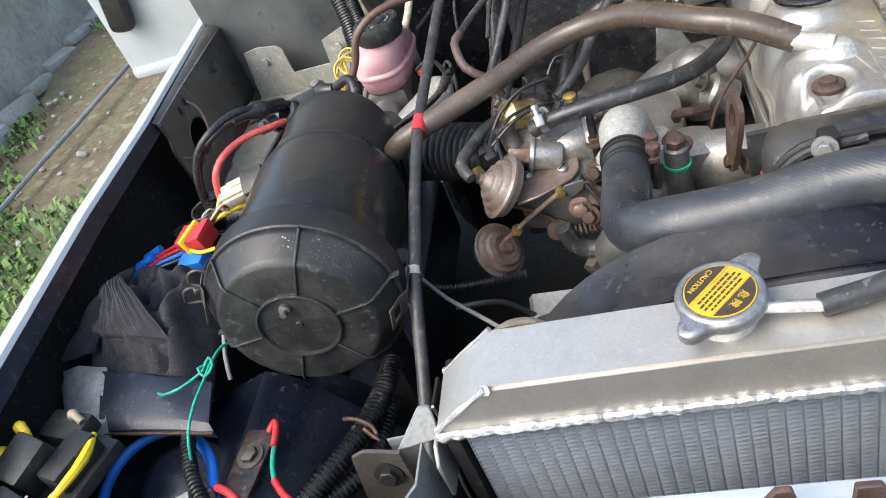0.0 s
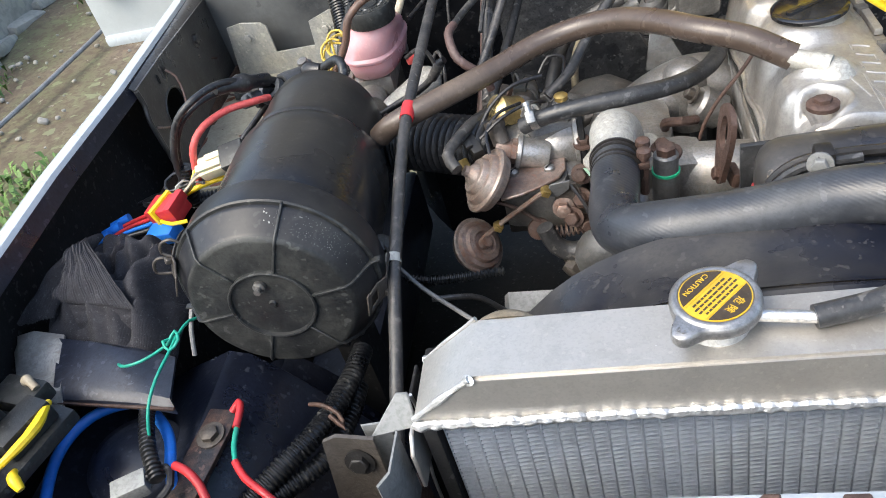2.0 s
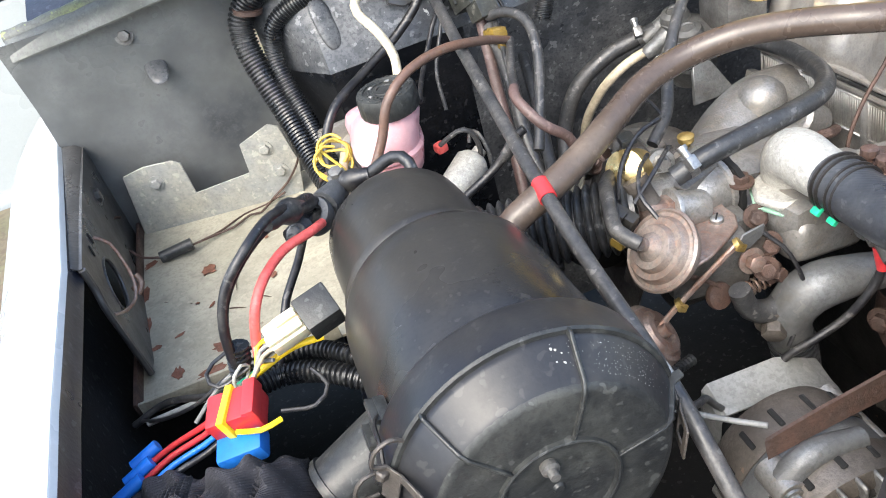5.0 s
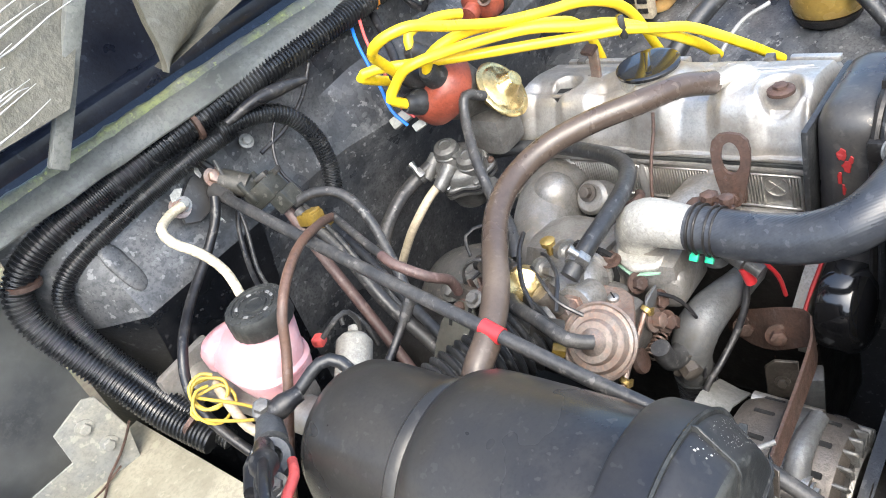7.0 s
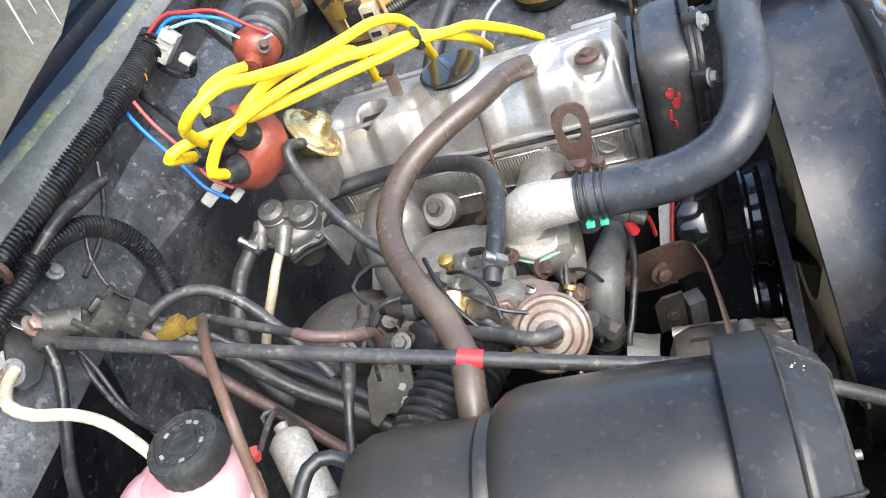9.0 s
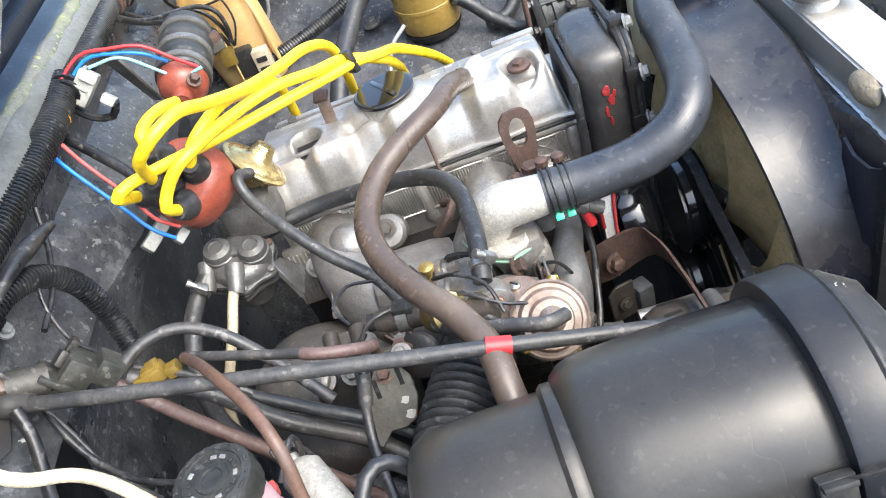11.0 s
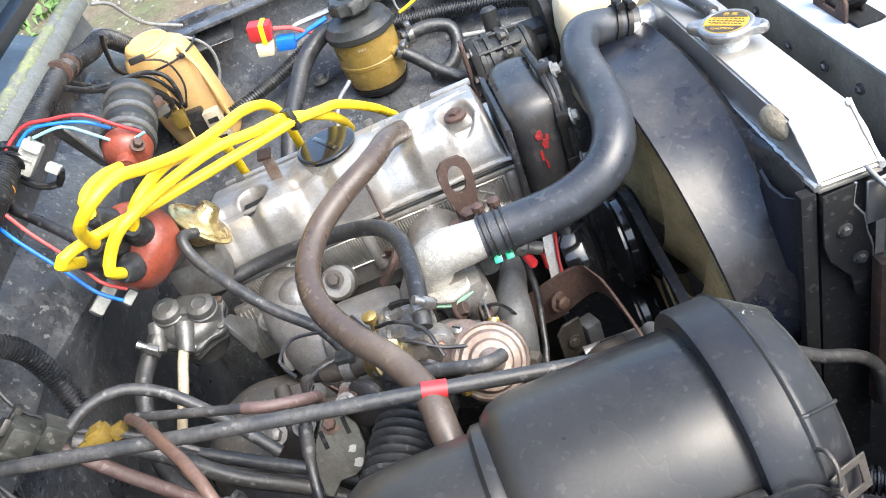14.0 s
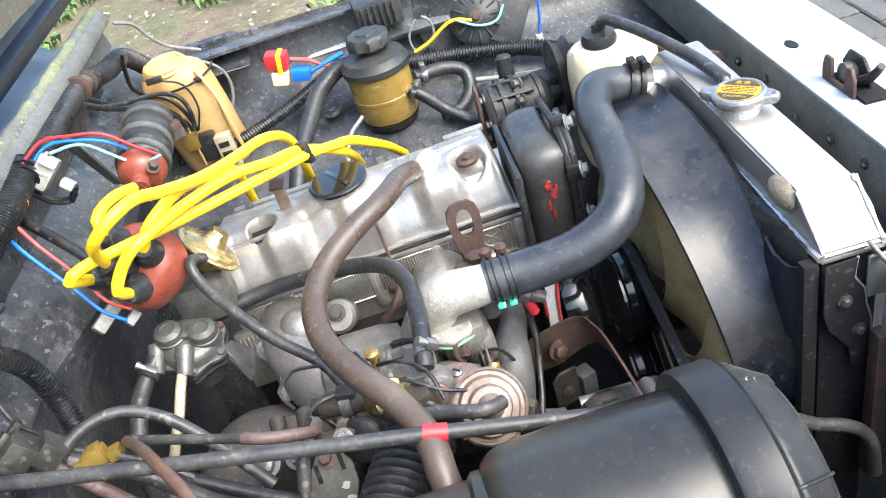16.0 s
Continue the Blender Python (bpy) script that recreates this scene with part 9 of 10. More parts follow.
cable("green_wire", [(-0.456, 0.112, 0.885), (-0.450, 0.121, 0.890), (-0.444, 0.112, 0.888), (-0.451, 0.103, 0.884), (-0.458, 0.110, 0.889), (-0.452, 0.118, 0.884)], 0.0015, M["green"], "knot of thin green wire")
tagged(part("cable_stub", tube([(-0.449, 0.156, 0.884), (-0.450, 0.140, 0.870), (-0.450, 0.126, 0.851)], 0.0022, 8), M["greywire"]), "short grey cable stub", "cable")
cable("red_wire", [(-0.402, 0.073, 0.832), (-0.395, 0.078, 0.838), (-0.391, 0.070, 0.838), (-0.390, 0.052, 0.836)], 0.0034, M["red"], "short red wire end")
cable("green_wire", [(-0.390, 0.053, 0.835), (-0.388, 0.036, 0.833), (-0.382, 0.020, 0.832)], 0.0024, M["green"], "dark green wire joining two red sleeves")
cable("red_wire", [(-0.382, 0.020, 0.832), (-0.368, 0.004, 0.832), (-0.345, -0.012, 0.832), (-0.33, -0.02, 0.82)], 0.0034, M["red"], "red wire end near the apron")
cable("red_wire", [(-0.430, 0.012, 0.842), (-0.415, 0.004, 0.845), (-0.400, -0.008, 0.842), (-0.386, -0.028, 0.832)], 0.0038, M["red"], "red wire by the bolted bracket")
w = thing("white_connector", (-0.47, -0.01, 0.82), "small white connector with red and blue wires", "connector")
part("shell", box((-0.468, -0.004, 0.836), (0.030, 0.020, 0.014), 0.002, (0, 0, 28)), M["wirewhite"], w)
part("wire", tube([(-0.480, -0.012, 0.834), (-0.498, -0.026, 0.828), (-0.52, -0.05, 0.81)], 0.003, 8), M["red"], w)
part("wire", tube([(-0.478, -0.016, 0.834), (-0.494, -0.032, 0.826), (-0.512, -0.055, 0.81)], 0.003, 8), M["blue"], w)
part("wire", tube([(-0.455, 0.004, 0.838), (-0.44, 0.012, 0.840), (-0.43, -0.004, 0.838), (-0.45, -0.03, 0.83)], 0.0034, 8), M["wire"], w)
cable("conduit", [(-0.322, 0.192, 0.770), (-0.325, 0.143, 0.777), (-0.342, 0.086, 0.781), (-0.371, 0.041, 0.781), (-0.398, 0.002, 0.775), (-0.413, -0.037, 0.755)], 0.0098, M["conduit"], "corrugated conduit in front of the air cleaner", "conduit", 12, rib=(0.0048, 0.0024))
cable("conduit", [(-0.324, 0.158, 0.755), (-0.326, 0.119, 0.755), (-0.339, 0.067, 0.760), (-0.381, 0.020, 0.765), (-0.403, -0.015, 0.755)], 0.0085, M["conduit"], "corrugated conduit beside the radiator post", "conduit", 12, rib=(0.0048, 0.0024))
cable("conduit", [(-0.482, 0.085, 0.845), (-0.470, 0.055, 0.852), (-0.455, 0.022, 0.850), (-0.440, -0.002, 0.842)], 0.0062, M["conduit"], "thin corrugated sleeve beside the blue wire", "conduit", 10, rib=(0.0042, 0.002))
tagged(part("wire_tie", tube([(-0.351, 0.107, 0.793), (-0.336, 0.102, 0.797), (-0.321, 0.096, 0.791), (-0.314, 0.084, 0.785), (-0.328, 0.093, 0.793)], 0.0022, 8), M["rust"]), "twisted rusty wire tie round the conduit", "wire tie")
cable("wire", [(-0.270, 0.232, 0.84), (-0.245, 0.210, 0.83), (-0.215, 0.19, 0.82), (-0.19, 0.168, 0.82)], 0.0022, M["greywire"], "thin grey wire behind the radiator")
cable("wire", [(-0.24, 0.21, 0.815), (-0.215, 0.215, 0.81), (-0.20, 0.232, 0.790), (-0.185, 0.245, 0.760), (-0.16, 0.255, 0.72)], 0.0030, M["greyhose"], "grey cable behind the radiator")
cable("conduit", [(-0.30, 0.27, 0.80), (-0.26, 0.265, 0.79), (-0.22, 0.27, 0.785), (-0.18, 0.285, 0.775)], 0.0045, M["conduit"], "thin corrugated sleeve below the carburettor", "conduit", 8, rib=(0.004, 0.0016))

fb = thing("fuse_box", (-0.58, 0.0, 0.87), "open fuse box with black relays and yellow sleeved wires", "fuse box")
part("base", box((-0.575, 0.005, 0.878), (0.085, 0.11, 0.014), 0.004, (0, 0, -18)), M["plasticdull"], fb)
part("relay", box((-0.583, 0.012, 0.905), (0.034, 0.042, 0.036), 0.004, (10, 10, -22)), M["plasticdull"], fb, "dusty black relay")
part("relay", box((-0.572, -0.038, 0.903), (0.040, 0.034, 0.030), 0.004, (6, 12, -25)), M["plastic"], fb, "black relay with cream top")
part("relay_top", box((-0.590, -0.030, 0.915), (0.018, 0.026, 0.012), 0.003, (6, 12, -25)), M["cream"], fb)
for i in range(4):
    part("label_bar", box((-0.566 + 0.005 * i, -0.045 + 0.002 * i, 0.9195), (0.002, 0.018, 0.0006), 0, (6, 12, -25)), M["wirewhite"], fb)
part("cream_block", box((-0.548, 0.018, 0.896), (0.028, 0.05, 0.022), 0.004, (0, 0, -20)), M["plasticdull"], fb)
part("yellow_sleeve", tube([(-0.532, 0.040, 0.90), (-0.525, 0.010, 0.905), (-0.535, -0.02, 0.905), (-0.56, -0.035, 0.895)], [0.003, 0.0045, 0.0035, 0.0045], 8, wob=0.3), M["yellow"], fb, "crumpled yellow tape")
part("yellow_sleeve", tube([(-0.606, 0.050, 0.914), (-0.600, 0.043, 0.920), (-0.592, 0.038, 0.917), (-0.586, 0.030, 0.910)], [0.004, 0.0055, 0.005, 0.003], 9, 0.003, wob=0.4), M["yellow"], fb)
part("yellow_sleeve", tube([(-0.610, 0.026, 0.912), (-0.605, 0.017, 0.919), (-0.598, 0.010, 0.915)], [0.003, 0.0055, 0.003], 9, 0.003, wob=0.4), M["yellow"], fb)
part("yellow_sleeve", tube([(-0.534, -0.022, 0.892), (-0.528, -0.031, 0.896), (-0.520, -0.038, 0.890)], [0.003, 0.005, 0.0035], 9, 0.003, wob=0.4), M["yellow"], fb)
part("cream_wrap", tube([(-0.570, 0.066, 0.898), (-0.562, 0.062, 0.905), (-0.553, 0.056, 0.900)], [0.004, 0.0075, 0.005], 10, 0.003, wob=0.45), M["cream"], fb, "crumpled cream wrapping")
part("plug", box((-0.575, 0.058, 0.890), (0.05, 0.03, 0.018), 0.004, (0, 0, -15)), M["plasticdull"], fb)


# dark knitted cloth bundled beside the air cleaner
def cloth(u0, u1, v0, v1, lift, seed, nu=60, nv=46):
    """Part of a draped cloth over the corner: rows run from front to back."""
    rows = []
    for i in range(nv + 1):
        v = v0 + (v1 - v0) * i / nv
        row = []
        for j in range(nu + 1):
            u = u0 + (u1 - u0) * j / nu
            x = -0.640 + 0.150 * u + 0.010 * math.sin(v * 5 + seed)
            y = 0.120 + 0.185 * v + 0.018 * math.sin(u * 6 + seed)
            edge = min(1.0, min(u, 1 - u) * 5 + 0.15) * min(1.0, min(v, 1 - v) * 4 + 0.1)
            p = Vector((x * 13 + seed, y * 13, 0))
            crease = 1 - abs(noise.noise(p * 1.3 + Vector((3, 1, 0))) * 2)
            fold = abs(math.sin(u * 9 - v * 6 + 2.2 * noise.noise(p * 0.7)))
            z = 0.836 + 0.062 * edge ** 0.6 + 0.020 * noise.noise(p) + 0.018 * crease * edge - 0.016 * edge * (1 - fold) ** 3 + 0.004 * math.sin(u * 34 + v * 14 + 4 * noise.noise(p * 0.6))
            row.append((x, y, z + lift))
        rows.append(row)
    return sheet(rows, 0.004)


cl = thing("dark_cloth", (-0.54, 0.22, 0.8), "crumpled dark knitted cloth lying beside the air cleaner", "cloth")
part("folded_knit", cloth(0, 1, 0, 1, -0.012, 0.0), M["cloth"], cl)


def draped(a, b, c, d, nu, nv, bulge, ribs=0, depth=0.0015, seed=0.0):
    """A four-cornered piece of knit, bulging upwards, with ribs running from a-b to d-c."""
    rows = []
    for i in range(nv + 1):
        v = i / nv
        row = []
        for j in range(nu + 1):
            u = j / nu
            p = Vector(a).lerp(Vector(b), u).lerp(Vector(d).lerp(Vector(c), u), v)
            p += Vector((0, -0.5, 0.85)) * (bulge * math.sin(math.pi * min(1.0, 0.12 + 0.80 * v)) * (0.5 + 0.5 * math.sin(math.pi * u)) + 0.004 * noise.noise(Vector((u * 4 + seed, v * 4, seed))))
            if ribs:
                p += Vector((0, -0.4, 0.9)) * depth * math.sin(2 * math.pi * ribs * u + 0.8 * noise.noise(Vector((v * 3, u * 2, seed))))
            row.append(p)
        rows.append(row)
    return sheet(rows, 0.0035)


part("ribbed_cuff", draped((-0.595, 0.228, 0.916), (-0.552, 0.226, 0.930), (-0.598, 0.158, 0.890), (-0.645, 0.160, 0.880), 90, 34, 0.012, 11, 0.0022, 1.0), M["cloth"], cl, "ribbed cuff")

part("flap", draped((-0.586, 0.212, 0.928), (-0.562, 0.214, 0.932), (-0.503, 0.152, 0.896), (-0.600, 0.170, 0.900), 60, 40, 0.006, 26, 0.0005, 2.0), M["cloth"], cl, "loose triangular flap")
part("lower_fold", draped((-0.580, 0.165, 0.894), (-0.505, 0.160, 0.890), (-0.494, 0.150, 0.866), (-0.574, 0.152, 0.864), 40, 20, 0.006, 0, 0, 3.0), M["cloth"], cl)


# ---- far side of the bay ----
ps = thing("steering_fluid_reservoir", (0.5, 0.34, 0.83), "round amber-brown steering fluid reservoir with a black lid", "fluid reservoir")
PM = axis_frame((0.50, 0.343, 0.838), (0.0, 0.0, 1))
part("bowl", lathe([(0.030, 0.0), (0.044, 0.006), (0.048, 0.018), (0.0485, 0.04), (0.0495, 0.041), (0.0495, 0.046), (0.0485, 0.047), (0.0485, 0.085)], PM, 44), M["olive"], ps, "aged brown translucent bowl")
part("lid", lathe([(0.050, 0.084), (0.053, 0.086), (0.053, 0.095), (0.050, 0.098), (0.046, 0.106), (0.030, 0.112), (0.016, 0.114), (0.014, 0.122)], PM, 44), M["plasticdull"], ps, "dusty black lid")
part("filler_cap", lathe([(0.030, 0.121), (0.0325, 0.123), (0.0325, 0.136), (0.029, 0.140), (0.016, 0.141), (0.015, 0.143), (0.001, 0.1435)], PM, 40, wave=(10, 0.06)), M["plasticdull"], ps, "fluted black filler cap")
part("base_clamp", lathe([(0.034, -0.012), (0.040, -0.008), (0.046, 0.004), (0.040, 0.004)], PM, 32), M["iron"], ps)
writing("word", "MAX", 0.0060, Matrix(((0, 0, -1, 0.4513), (-1, 0, 0, 0.350), (0, 1, 0, 0.912), (0, 0, 0, 1))), M["cream"], ps)
part("outlet", lathe([(0.009, 0), (0.009, 0.02)], axis_frame((0.470, 0.308, 0.885), (-0.5, -1, 0)), 16), M["olive"], ps)
h1 = thing("steering_hose", (0.45, 0.25, 0.83), "black rubber steering hose with a steel clamp", "hose", "steering hoses")
part("hose_body", tube([(0.466, 0.304, 0.888), (0.458, 0.282, 0.870), (0.450, 0.258, 0.845), (0.430, 0.225, 0.826), (0.415, 0.200, 0.830)], 0.0095, 14), M["rubber"], h1)
clamp(h1, (0.464, 0.298, 0.884), (-0.3, -0.8, -0.6), 0.0098, (0, 0, 1), 0.007)
h2 = thing("steering_hose", (0.48, 0.24, 0.83), "black rubber steering hose looping round", "hose", "steering hoses")
part("hose_body", tube([(0.492, 0.290, 0.892), (0.500, 0.245, 0.890), (0.500, 0.214, 0.875), (0.480, 0.214, 0.852), (0.460, 0.236, 0.835), (0.450, 0.265, 0.838)], 0.0105, 14), M["rubber"], h2)
clamp(h2, (0.495, 0.276, 0.891), (0.1, -1, 0), 0.0108, (0, 0, 1), 0.009)
cable("hose", [(0.560, 0.350, 0.90), (0.535, 0.395, 0.925), (0.495, 0.435, 0.915), (0.450, 0.460, 0.895), (0.390, 0.485, 0.868), (0.330, 0.505, 0.83)], 0.0135, M["rubber"], "thick black hose behind the steering reservoir", "hose", 16)
psp = thing("steering_pump", (0.36, 0.15, 0.85), "dark cast steering pump with a rusty plate and belt pulley", "pump")
part("body", lathe([(0.036, 0), (0.041, 0.004), (0.041, 0.010), (0.037, 0.011), (0.037, 0.017), (0.0415, 0.018), (0.0415, 0.025), (0.036, 0.026), (0.036, 0.036), (0.042, 0.037), (0.042, 0.045), (0.033, 0.047), (0.030, 0.070), (0.033, 0.071), (0.033, 0.077), (0.026, 0.085), (0.016, 0.09), (0.012, 0.115)], axis_frame((0.355, 0.205, 0.868), (0.05, -1, 0.02)), 32), M["plasticdull"], psp)
part("rear_flange", lathe([(0.042, -0.008), (0.044, -0.004), (0.044, 0.002), (0.040, 0.006)], axis_frame((0.355, 0.205, 0.868), (0.05, -1, 0.02)), 8), M["iron"], psp)
for k in range(6):
    a = k * math.pi / 3
    part("bolt", hexbolt((0.355 + 0.034 * math.cos(a), 0.21, 0.868 + 0.034 * math.sin(a)), (0, 1, 0), 0.006, 0.006), M["castdull"], psp)
part("pulley", lathe([(0.012, -0.010), (0.052, -0.010), (0.056, -0.012), (0.048, 0.0), (0.056, 0.012), (0.052, 0.010), (0.012, 0.010)], axis_frame((0.362, 0.092, 0.885), (0, 1, 0)), 40), M["iron"], psp)
part("rusty_plate", plate([(-0.012, -0.07), (0.012, -0.07), (0.016, 0.04), (0.006, 0.055), (-0.010, 0.05)], 0.005, pose(0.335, 0.222, 0.868, 90, 0, 0)), M["rust"], psp)
part("outlet_union", lathe([(0.012, 0), (0.012, 0.03), (0.008, 0.034)], axis_frame((0.39, 0.165, 0.895), (0.2, 0, 1)), 14), M["plasticdull"], psp)
part("shaft_guard", box((0.372, 0.11, 0.87), (0.04, 0.05, 0.05), 0.008), M["iron"], psp)

for k in range(9):
    a = k * 2 * math.pi / 9 + 0.2
    part("cast_fin", box((0.355 + 0.0385 * math.cos(a), 0.172, 0.868 + 0.0385 * math.sin(a)), (0.007, 0.062, 0.005), 0.001, (0, -math.degrees(a), 0), seg=1), M["plasticdull"], psp)
for dx_, dz_ in ((-0.034, 0.022), (-0.040, -0.012), (-0.016, 0.040)):
    part("bolt", hexbolt((0.355 + dx_, 0.160, 0.868 + dz_), (-0.5, 0.8, 0.3), 0.0055, 0.008), M["castdull"], psp)
wt = thing("washer_tank", (0.53, 0.64, 0.83), "amber plastic washer tank with a pump and wires", "washer tank")
part("tank", loft([(0.835, 0.535, 0.625, 0.045, 0.035, 90, 3.2), (0.845, 0.535, 0.627, 0.052, 0.040, 90, 3.4), (0.93, 0.533, 0.637, 0.055, 0.042, 90, 3.2), (0.975, 0.530, 0.640, 0.054, 0.042, 90, 2.8), (1.000, 0.528, 0.640, 0.046, 0.038, 90, 2.4), (1.008, 0.527, 0.640, 0.036, 0.030, 90, 2.2), (1.012, 0.527, 0.640, 0.020, 0.018, 90, 2)]), M["amber"], wt)
part("cap", lathe([(0.034, 0), (0.036, 0.003), (0.034, 0.007), (0.012, 0.010), (0.001, 0.0102)], axis_frame((0.525, 0.645, 1.006), (-0.1, 0, 1)), 32), M["amber"], wt)
part("pump", box((0.487, 0.625, 0.885), (0.02, 0.03, 0.045), 0.005), M["plastic"], wt, "black washer pump")
part("pump_plug", box((0.480, 0.645, 0.905), (0.016, 0.022, 0.030), 0.004), M["ochre"], wt)
brk = part("bracket", box((0.482, 0.60, 0.87), (0.018, 0.026, 0.06), 0.003), M["cream"], wt)
for dz in (-0.016, 0.0, 0.016):
    part("slot", box((0.4725, 0.60, 0.87 + dz), (0.002, 0.016, 0.008), 0.0006), M["plastic"], brk)
part("wire", tube([(0.36, 0.712, 1.055), (0.42, 0.700, 1.012), (0.465, 0.660, 0.972), (0.478, 0.640, 0.935), (0.48, 0.638, 0.91)], 0.004, 8), M["wire"], wt)
part("wire", tube([(0.45, 0.690, 1.000), (0.478, 0.657, 0.985), (0.475, 0.635, 0.958), (0.478, 0.628, 0.918)], 0.003, 8), M["wire"], wt)
part("tube", tube([(0.50, 0.60, 1.0), (0.49, 0.585, 0.96), (0.485, 0.580, 0.92), (0.49, 0.578, 0.87)], 0.0032, 8), M["amber"], wt)
part("strap", tube([(0.560, 0.585, 0.985), (0.520, 0.586, 0.988), (0.486, 0.605, 0.988), (0.479, 0.640, 0.986), (0.490, 0.675, 0.984)], 0.0018, 7), M["wire"], wt, "thin black tie round the tank")
part("strap_knot", box((0.492, 0.600, 0.988), (0.012, 0.008, 0.007), 0.002, (0, 0, 40)), M["wire"], wt)
part("seam", tube([(0.478, 0.640, 0.860), (0.476, 0.640, 0.93), (0.479, 0.640, 0.975)], 0.0016, 6), M["amber"], wt)
part("mould_line", tube([(0.505, 0.588, 0.96), (0.500, 0.586, 0.92), (0.500, 0.584, 0.87)], 0.0022, 6), M["amber"], wt)
cable("washer_tube", [(0.55, 0.71, 1.03), (0.56, 0.66, 1.01), (0.57, 0.60, 0.985), (0.585, 0.578, 0.95), (0.585, 0.582, 0.91), (0.58, 0.60, 0.885)], 0.0026, M["greywire"], "thin washer tube hanging beside the tank", "tube")

cable("wire", [(0.500, 0.677, 1.098), (0.520, 0.660, 1.084), (0.540, 0.650, 1.053), (0.560, 0.636, 1.027), (0.585, 0.599, 0.999)], 0.0026, M["greywire"], "grey wire draped over the wing edge", "wire")
cable("wire", [(0.400, 0.653, 1.084), (0.410, 0.662, 1.065), (0.420, 0.668, 1.048), (0.440, 0.676, 1.023), (0.465, 0.674, 1.000)], 0.0032, M["wire"], "loose black wire below the loom", "wire")
cable("wire", [(0.300, 0.693, 1.068), (0.340, 0.687, 1.042), (0.380, 0.674, 1.018), (0.430, 0.655, 0.983), (0.455, 0.643, 0.956), (0.465, 0.639, 0.937), (0.462, 0.658, 0.922)], 0.0042, M["wire"], "taped black lead to the washer pump", "wire")
cable("wire", [(0.335, 0.688, 1.046), (0.370, 0.677, 1.030), (0.420, 0.661, 1.012), (0.462, 0.644, 0.993), (0.468, 0.627, 0.975), (0.468, 0.624, 0.947), (0.466, 0.628, 0.929)], 0.0034, M["wire"], "black lead lying over the washer tank", "wire")
part("level_wire", tube([(0.474, 0.647, 1.009), (0.474, 0.624, 0.999), (0.474, 0.614, 0.984), (0.474, 0.612, 0.953), (0.474, 0.626, 0.920)], 0.0016, 7), M["wire"], wt)
part("level_plug", box((0.476, 0.654, 1.011), (0.010, 0.024, 0.010), 0.003, (0, 12, 0)), M["plastic"], wt, "small black plug")
part("cap_ring", lathe([(0.031, 0.006), (0.033, 0.0085), (0.031, 0.011), (0.026, 0.0115), (0.024, 0.0095)], axis_frame((0.525, 0.645, 1.006), (-0.1, 0, 1)), 36), M["amber"], wt)
for x, y, z, a in ((0.335, 0.706, 1.076, 20), (0.385, 0.712, 1.066, -15)):
    for k in range(2):
        tagged(part("wire_tie", lathe([(0.0150, -0.0015), (0.0168, -0.001), (0.0168, 0.001), (0.0150, 0.0015)], axis_frame((x + 0.007 * k, y, z - 0.001 * k), (1, 0.05 + 0.01 * a * (k - 0.5), -0.1)), 24), M["rust"]), "rusty wire tie round the corrugated loom", "wire tie")

f2 = thing("fuse_holder", (0.57, 0.48, 0.91), "red fuse holder with yellow strap and blue terminal", "fuse holder")
part("case", box((0.572, 0.492, 0.952), (0.028, 0.036, 0.026), 0.004, (10, 0, -8)), M["red"], f2)
part("strap", box((0.572, 0.488, 0.945), (0.031, 0.008, 0.040), 0.001, (10, 0, -8)), M["yellow"], f2, "yellow cable strap")
part("clear_block", box((0.570, 0.495, 0.925), (0.026, 0.026, 0.022), 0.004, (10, 0, -8)), M["milky"], f2)
part("terminal", box((0.572, 0.462, 0.920), (0.024, 0.030, 0.020), 0.004, (10, 0, -8)), M["blue"], f2, "blue terminal")
part("wire", tube([(0.572, 0.472, 0.948), (0.572, 0.445, 0.938), (0.574, 0.43, 0.925), (0.575, 0.41, 0.915)], 0.0035, 8), M["redwire"], f2)
part("wire", tube([(0.572, 0.45, 0.918), (0.575, 0.42, 0.925), (0.58, 0.39, 0.93)], 0.0042, 8), M["blue"], f2)
cable("conduit", [(0.500, 0.592, 0.868), (0.530, 0.540, 0.872), (0.550, 0.490, 0.882), (0.570, 0.435, 0.900), (0.580, 0.395, 0.916)], 0.010, M["conduit"], "corrugated conduit below the washer tank", "conduit", 12, rib=(0.0048, 0.0024))
cable("conduit", [(0.560, 0.345, 0.885), (0.560, 0.315, 0.890), (0.560, 0.278, 0.888), (0.552, 0.179, 0.876), (0.532, 0.092, 0.863), (0.495, 0.045, 0.855)], 0.0125, M["conduit"], "thick corrugated conduit along the inner wing", "conduit", 14, rib=(0.0052, 0.0026))
cable("white_rod", [(0.505, 0.225, 0.858), (0.47, 0.153, 0.859), (0.41, 0.095, 0.878)], 0.004, M["wirewhite"], "thin white rod across the inner wing", "rod")
bx = thing("control_box", (0.6, 0.3, 0.94), "black plastic control box with cooling ribs on the inner wing", "control box")
part("case", box((0.605, 0.318, 0.972), (0.06, 0.075, 0.045), 0.006, (0, 0, 4)), M["plasticdull"], bx)
for k in range(6):
    part("rib", box((0.573, 0.292 + 0.010 * k, 0.972), (0.006, 0.004, 0.036), 0.001, (0, 0, 4)), M["plasticdull"], bx)
part("carrier", box((0.612, 0.255, 0.935), (0.05, 0.16, 0.012), 0.003, (0, -30, 0)), M["bay"], bx)
hn = thing("horn", (0.58, 0.17, 0.89), "black disc horn with wires on a bracket", "horn")
part("disc", lathe([(0.012, -0.012), (0.040, -0.010), (0.044, -0.004), (0.044, 0.004), (0.036, 0.010), (0.018, 0.014), (0.010, 0.022)], axis_frame((0.585, 0.168, 0.918), (-0.8, 0.1, 0.4)), 40), M["plasticdull"], hn)
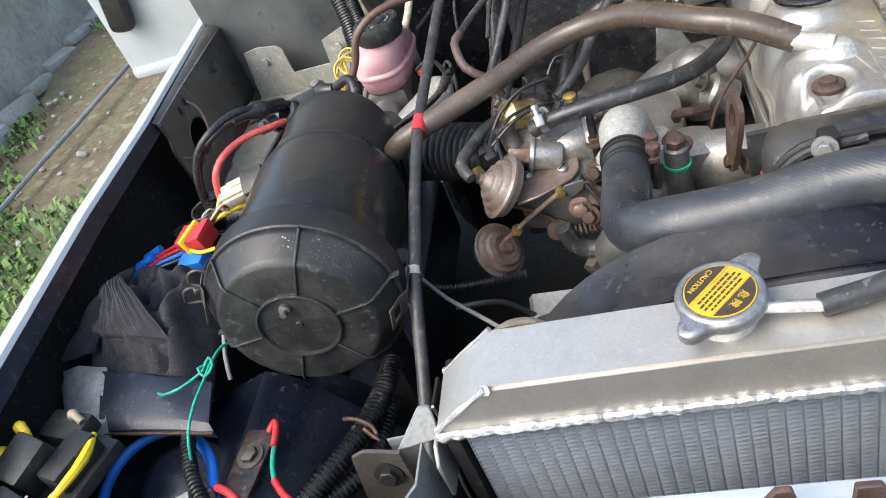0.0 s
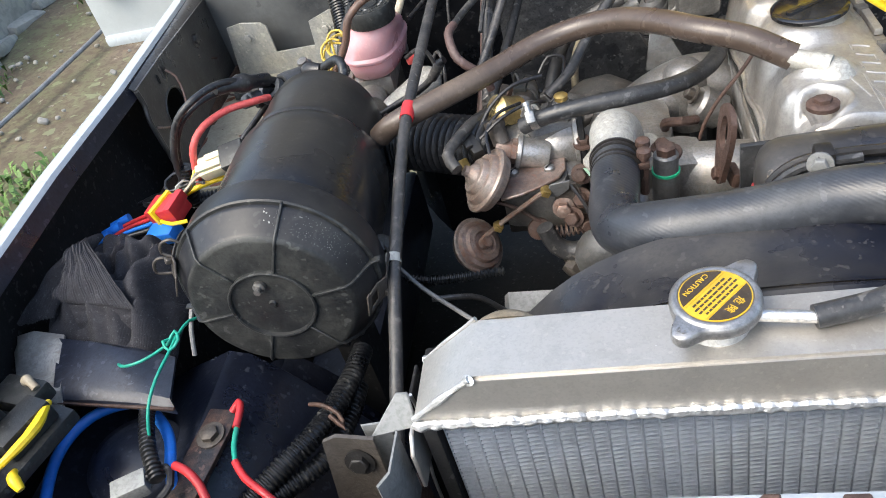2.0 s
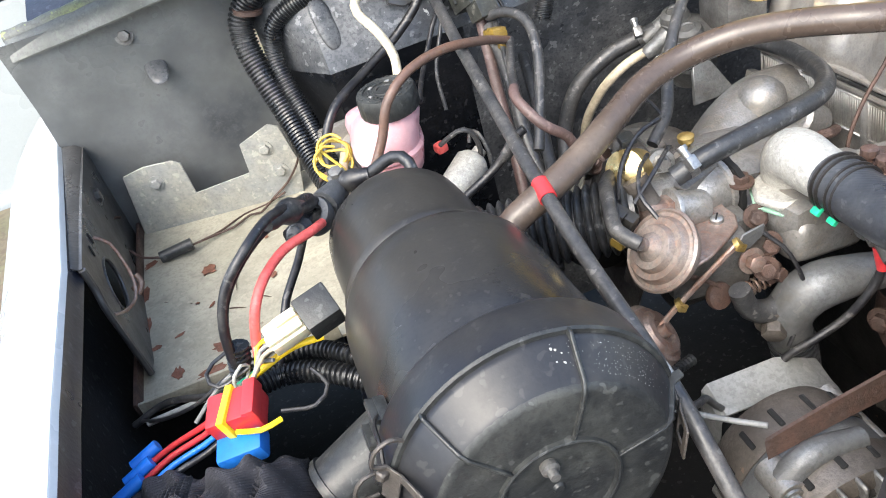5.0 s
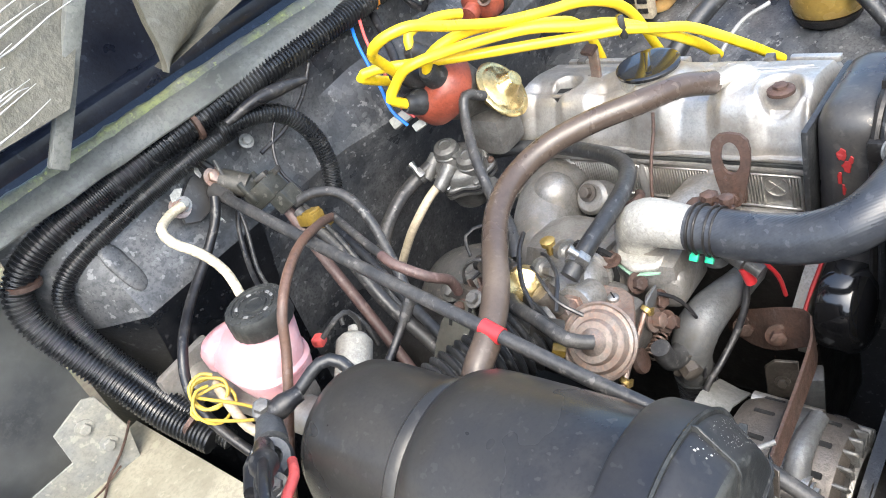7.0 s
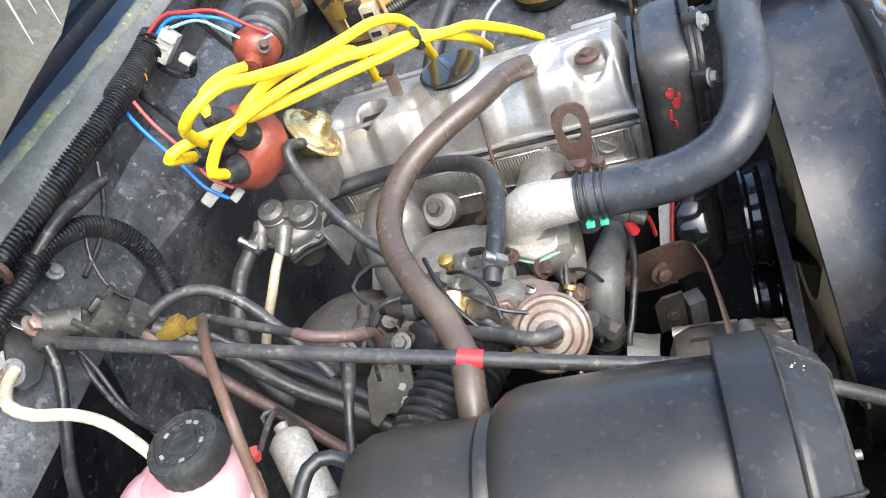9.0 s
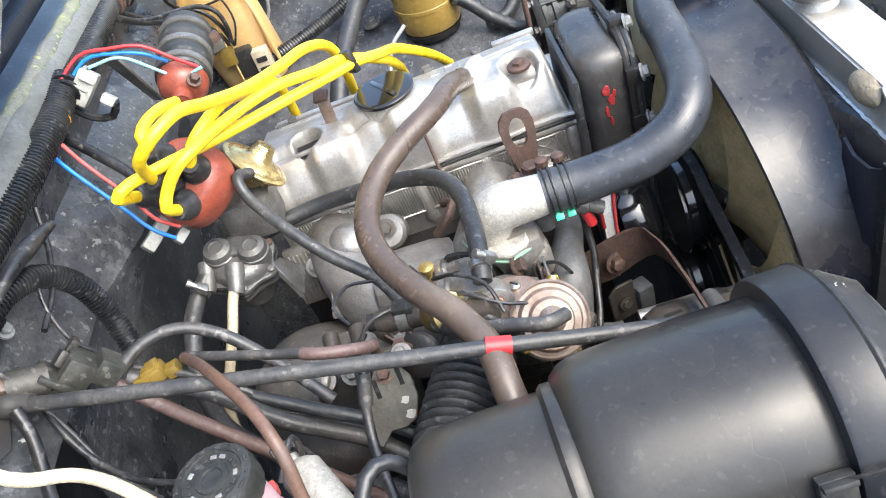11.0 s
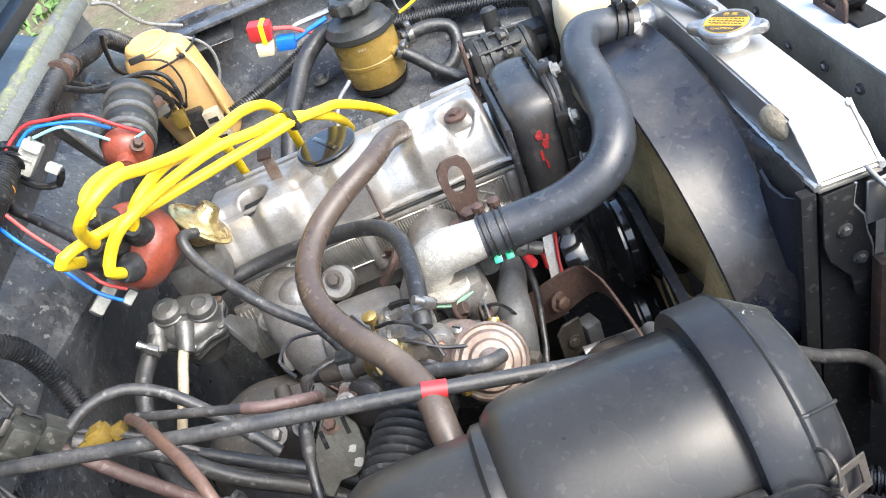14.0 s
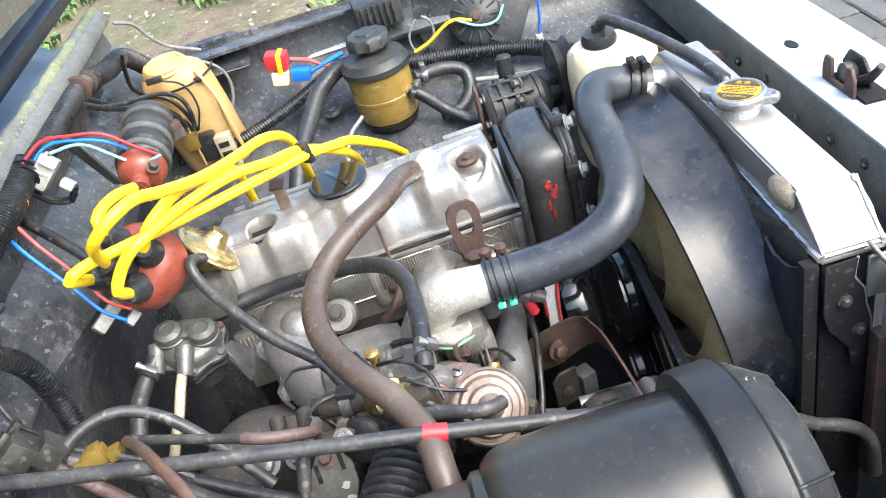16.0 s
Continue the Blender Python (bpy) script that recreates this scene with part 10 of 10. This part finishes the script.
part("bolt", hexbolt((0.567, 0.17, 0.928), (-0.8, 0.1, 0.4), 0.007, 0.007), M["rust"], hn)
part("flap", box((0.57, 0.118, 0.905), (0.008, 0.05, 0.075), 0.003, (30, 20, 0)), M["plasticdull"], hn)
cable("grey_wire", [(0.575, 0.264, 0.949), (0.575, 0.280, 0.928), (0.575, 0.279, 0.902), (0.575, 0.262, 0.899), (0.575, 0.242, 0.916), (0.575, 0.243, 0.941), (0.575, 0.254, 0.951)], 0.0022, M["greywire"], "loop of grey wire by the control box", "wire")
for k in range(12):
    a = k * math.pi / 6
    part("disc_rib", box((0.030 * math.cos(a), 0.030 * math.sin(a), 0.011), (0.018, 0.003, 0.006), 0.0008, (0, 0, math.degrees(a)), m=axis_frame((0.585, 0.168, 0.918), (-0.8, 0.1, 0.4)), seg=1), M["plasticdull"], hn)
part("mounting_plate", plate([(-0.05, -0.045), (0.02, -0.05), (0.035, 0.0), (0.03, 0.05), (-0.02, 0.05), (-0.045, 0.02)], 0.003, pose(0.600, 0.232, 0.925, 90, 0, 82)), M["bay"], hn)
cable("yellow_wire", [(0.57, 0.279, 0.899), (0.57, 0.250, 0.910), (0.57, 0.225, 0.926), (0.57, 0.205, 0.932), (0.565, 0.178, 0.925)], 0.0028, M["yellow"], "yellow wire by the horn")
cable("green_wire", [(0.57, 0.205, 0.932), (0.56, 0.17, 0.915), (0.56, 0.14, 0.915), (0.565, 0.125, 0.935)], 0.0022, M["paleblue"], "pale green wire by the horn")
wc = thing("white_connector", (0.55, 0.08, 0.85), "white connector on a blue and white wire", "connector")
part("shell", box((0.55, 0.081, 0.862), (0.012, 0.012, 0.030), 0.002), M["wirewhite"], wc)
part("wire", tube([(0.55, 0.080, 0.875), (0.55, 0.075, 0.90), (0.552, 0.070, 0.94)], 0.0024, 8), M["blue"], wc)

ex = thing("expansion_tank", (0.29, 0.05, 0.83), "milky plastic coolant expansion tank", "expansion tank")
part("tank", loft([(0.78, 0.296, 0.038, 0.035, 0.050, 0, 3.4), (0.80, 0.296, 0.038, 0.042, 0.056, 0, 3.6), (0.905, 0.296, 0.038, 0.045, 0.058, 0, 3.6), (0.938, 0.294, 0.038, 0.043, 0.056, 0, 3.0), (0.950, 0.290, 0.044, 0.034, 0.045, 0, 2.4), (0.957, 0.286, 0.054, 0.020, 0.020, 0, 2)]), M["milky"], ex)
part("cap", lathe([(0.022, -0.008), (0.023, 0.0), (0.020, 0.008), (0.008, 0.010), (0.007, 0.02)], axis_frame((0.285, 0.054, 0.962), (0, 0, 1)), 24), M["plasticdull"], ex)
cable("overflow_hose", [(0.283, 0.052, 0.975), (0.272, 0.048, 0.990), (0.245, 0.036, 0.991), (0.190, 0.019, 0.991), (0.120, 0.005, 0.992), (0.085, -0.004, 0.988), (0.052, -0.009, 0.985)], 0.0072, M["greyhose"], "dark overflow hose from radiator neck to tank", "hose", 14)
ib = thing("bolt", (0.548, 0.434, 0.845), "bright flanged bolt on the inner wing", "bolt")
part("head", hexbolt((0.548, 0.434, 0.849), (0, 0.1, 1), 0.009, 0.009), M["steel"], ib)
cable("dipstick_tube", [(0.40, 0.381, 0.898), (0.36, 0.406, 0.888), (0.30, 0.421, 0.85), (0.26, 0.43, 0.78)], 0.0030, M["castpale"], "pale grey dipstick tube", "tube")
rb = thing("cross_tubes", (0.40, -0.06, 0.85), "rusty bracket and cables beside the radiator", "bracket")
part("tube", tube([(0.45, 0.02, 0.90), (0.36, -0.02, 0.905), (0.27, -0.05, 0.915), (0.22, -0.075, 0.92)], 0.008, 10), M["rust"], rb)
part("tube", tube([(0.5, 0.0, 0.86), (0.4, -0.035, 0.87), (0.3, -0.055, 0.88)], 0.011, 10), M["wire"], rb)
part("mount", lathe([(0.014, 0), (0.014, 0.04), (0.010, 0.045)], axis_frame((0.20, -0.045, 0.935), (-0.6, 0.2, 0.1)), 18), M["wirewhite"], rb)
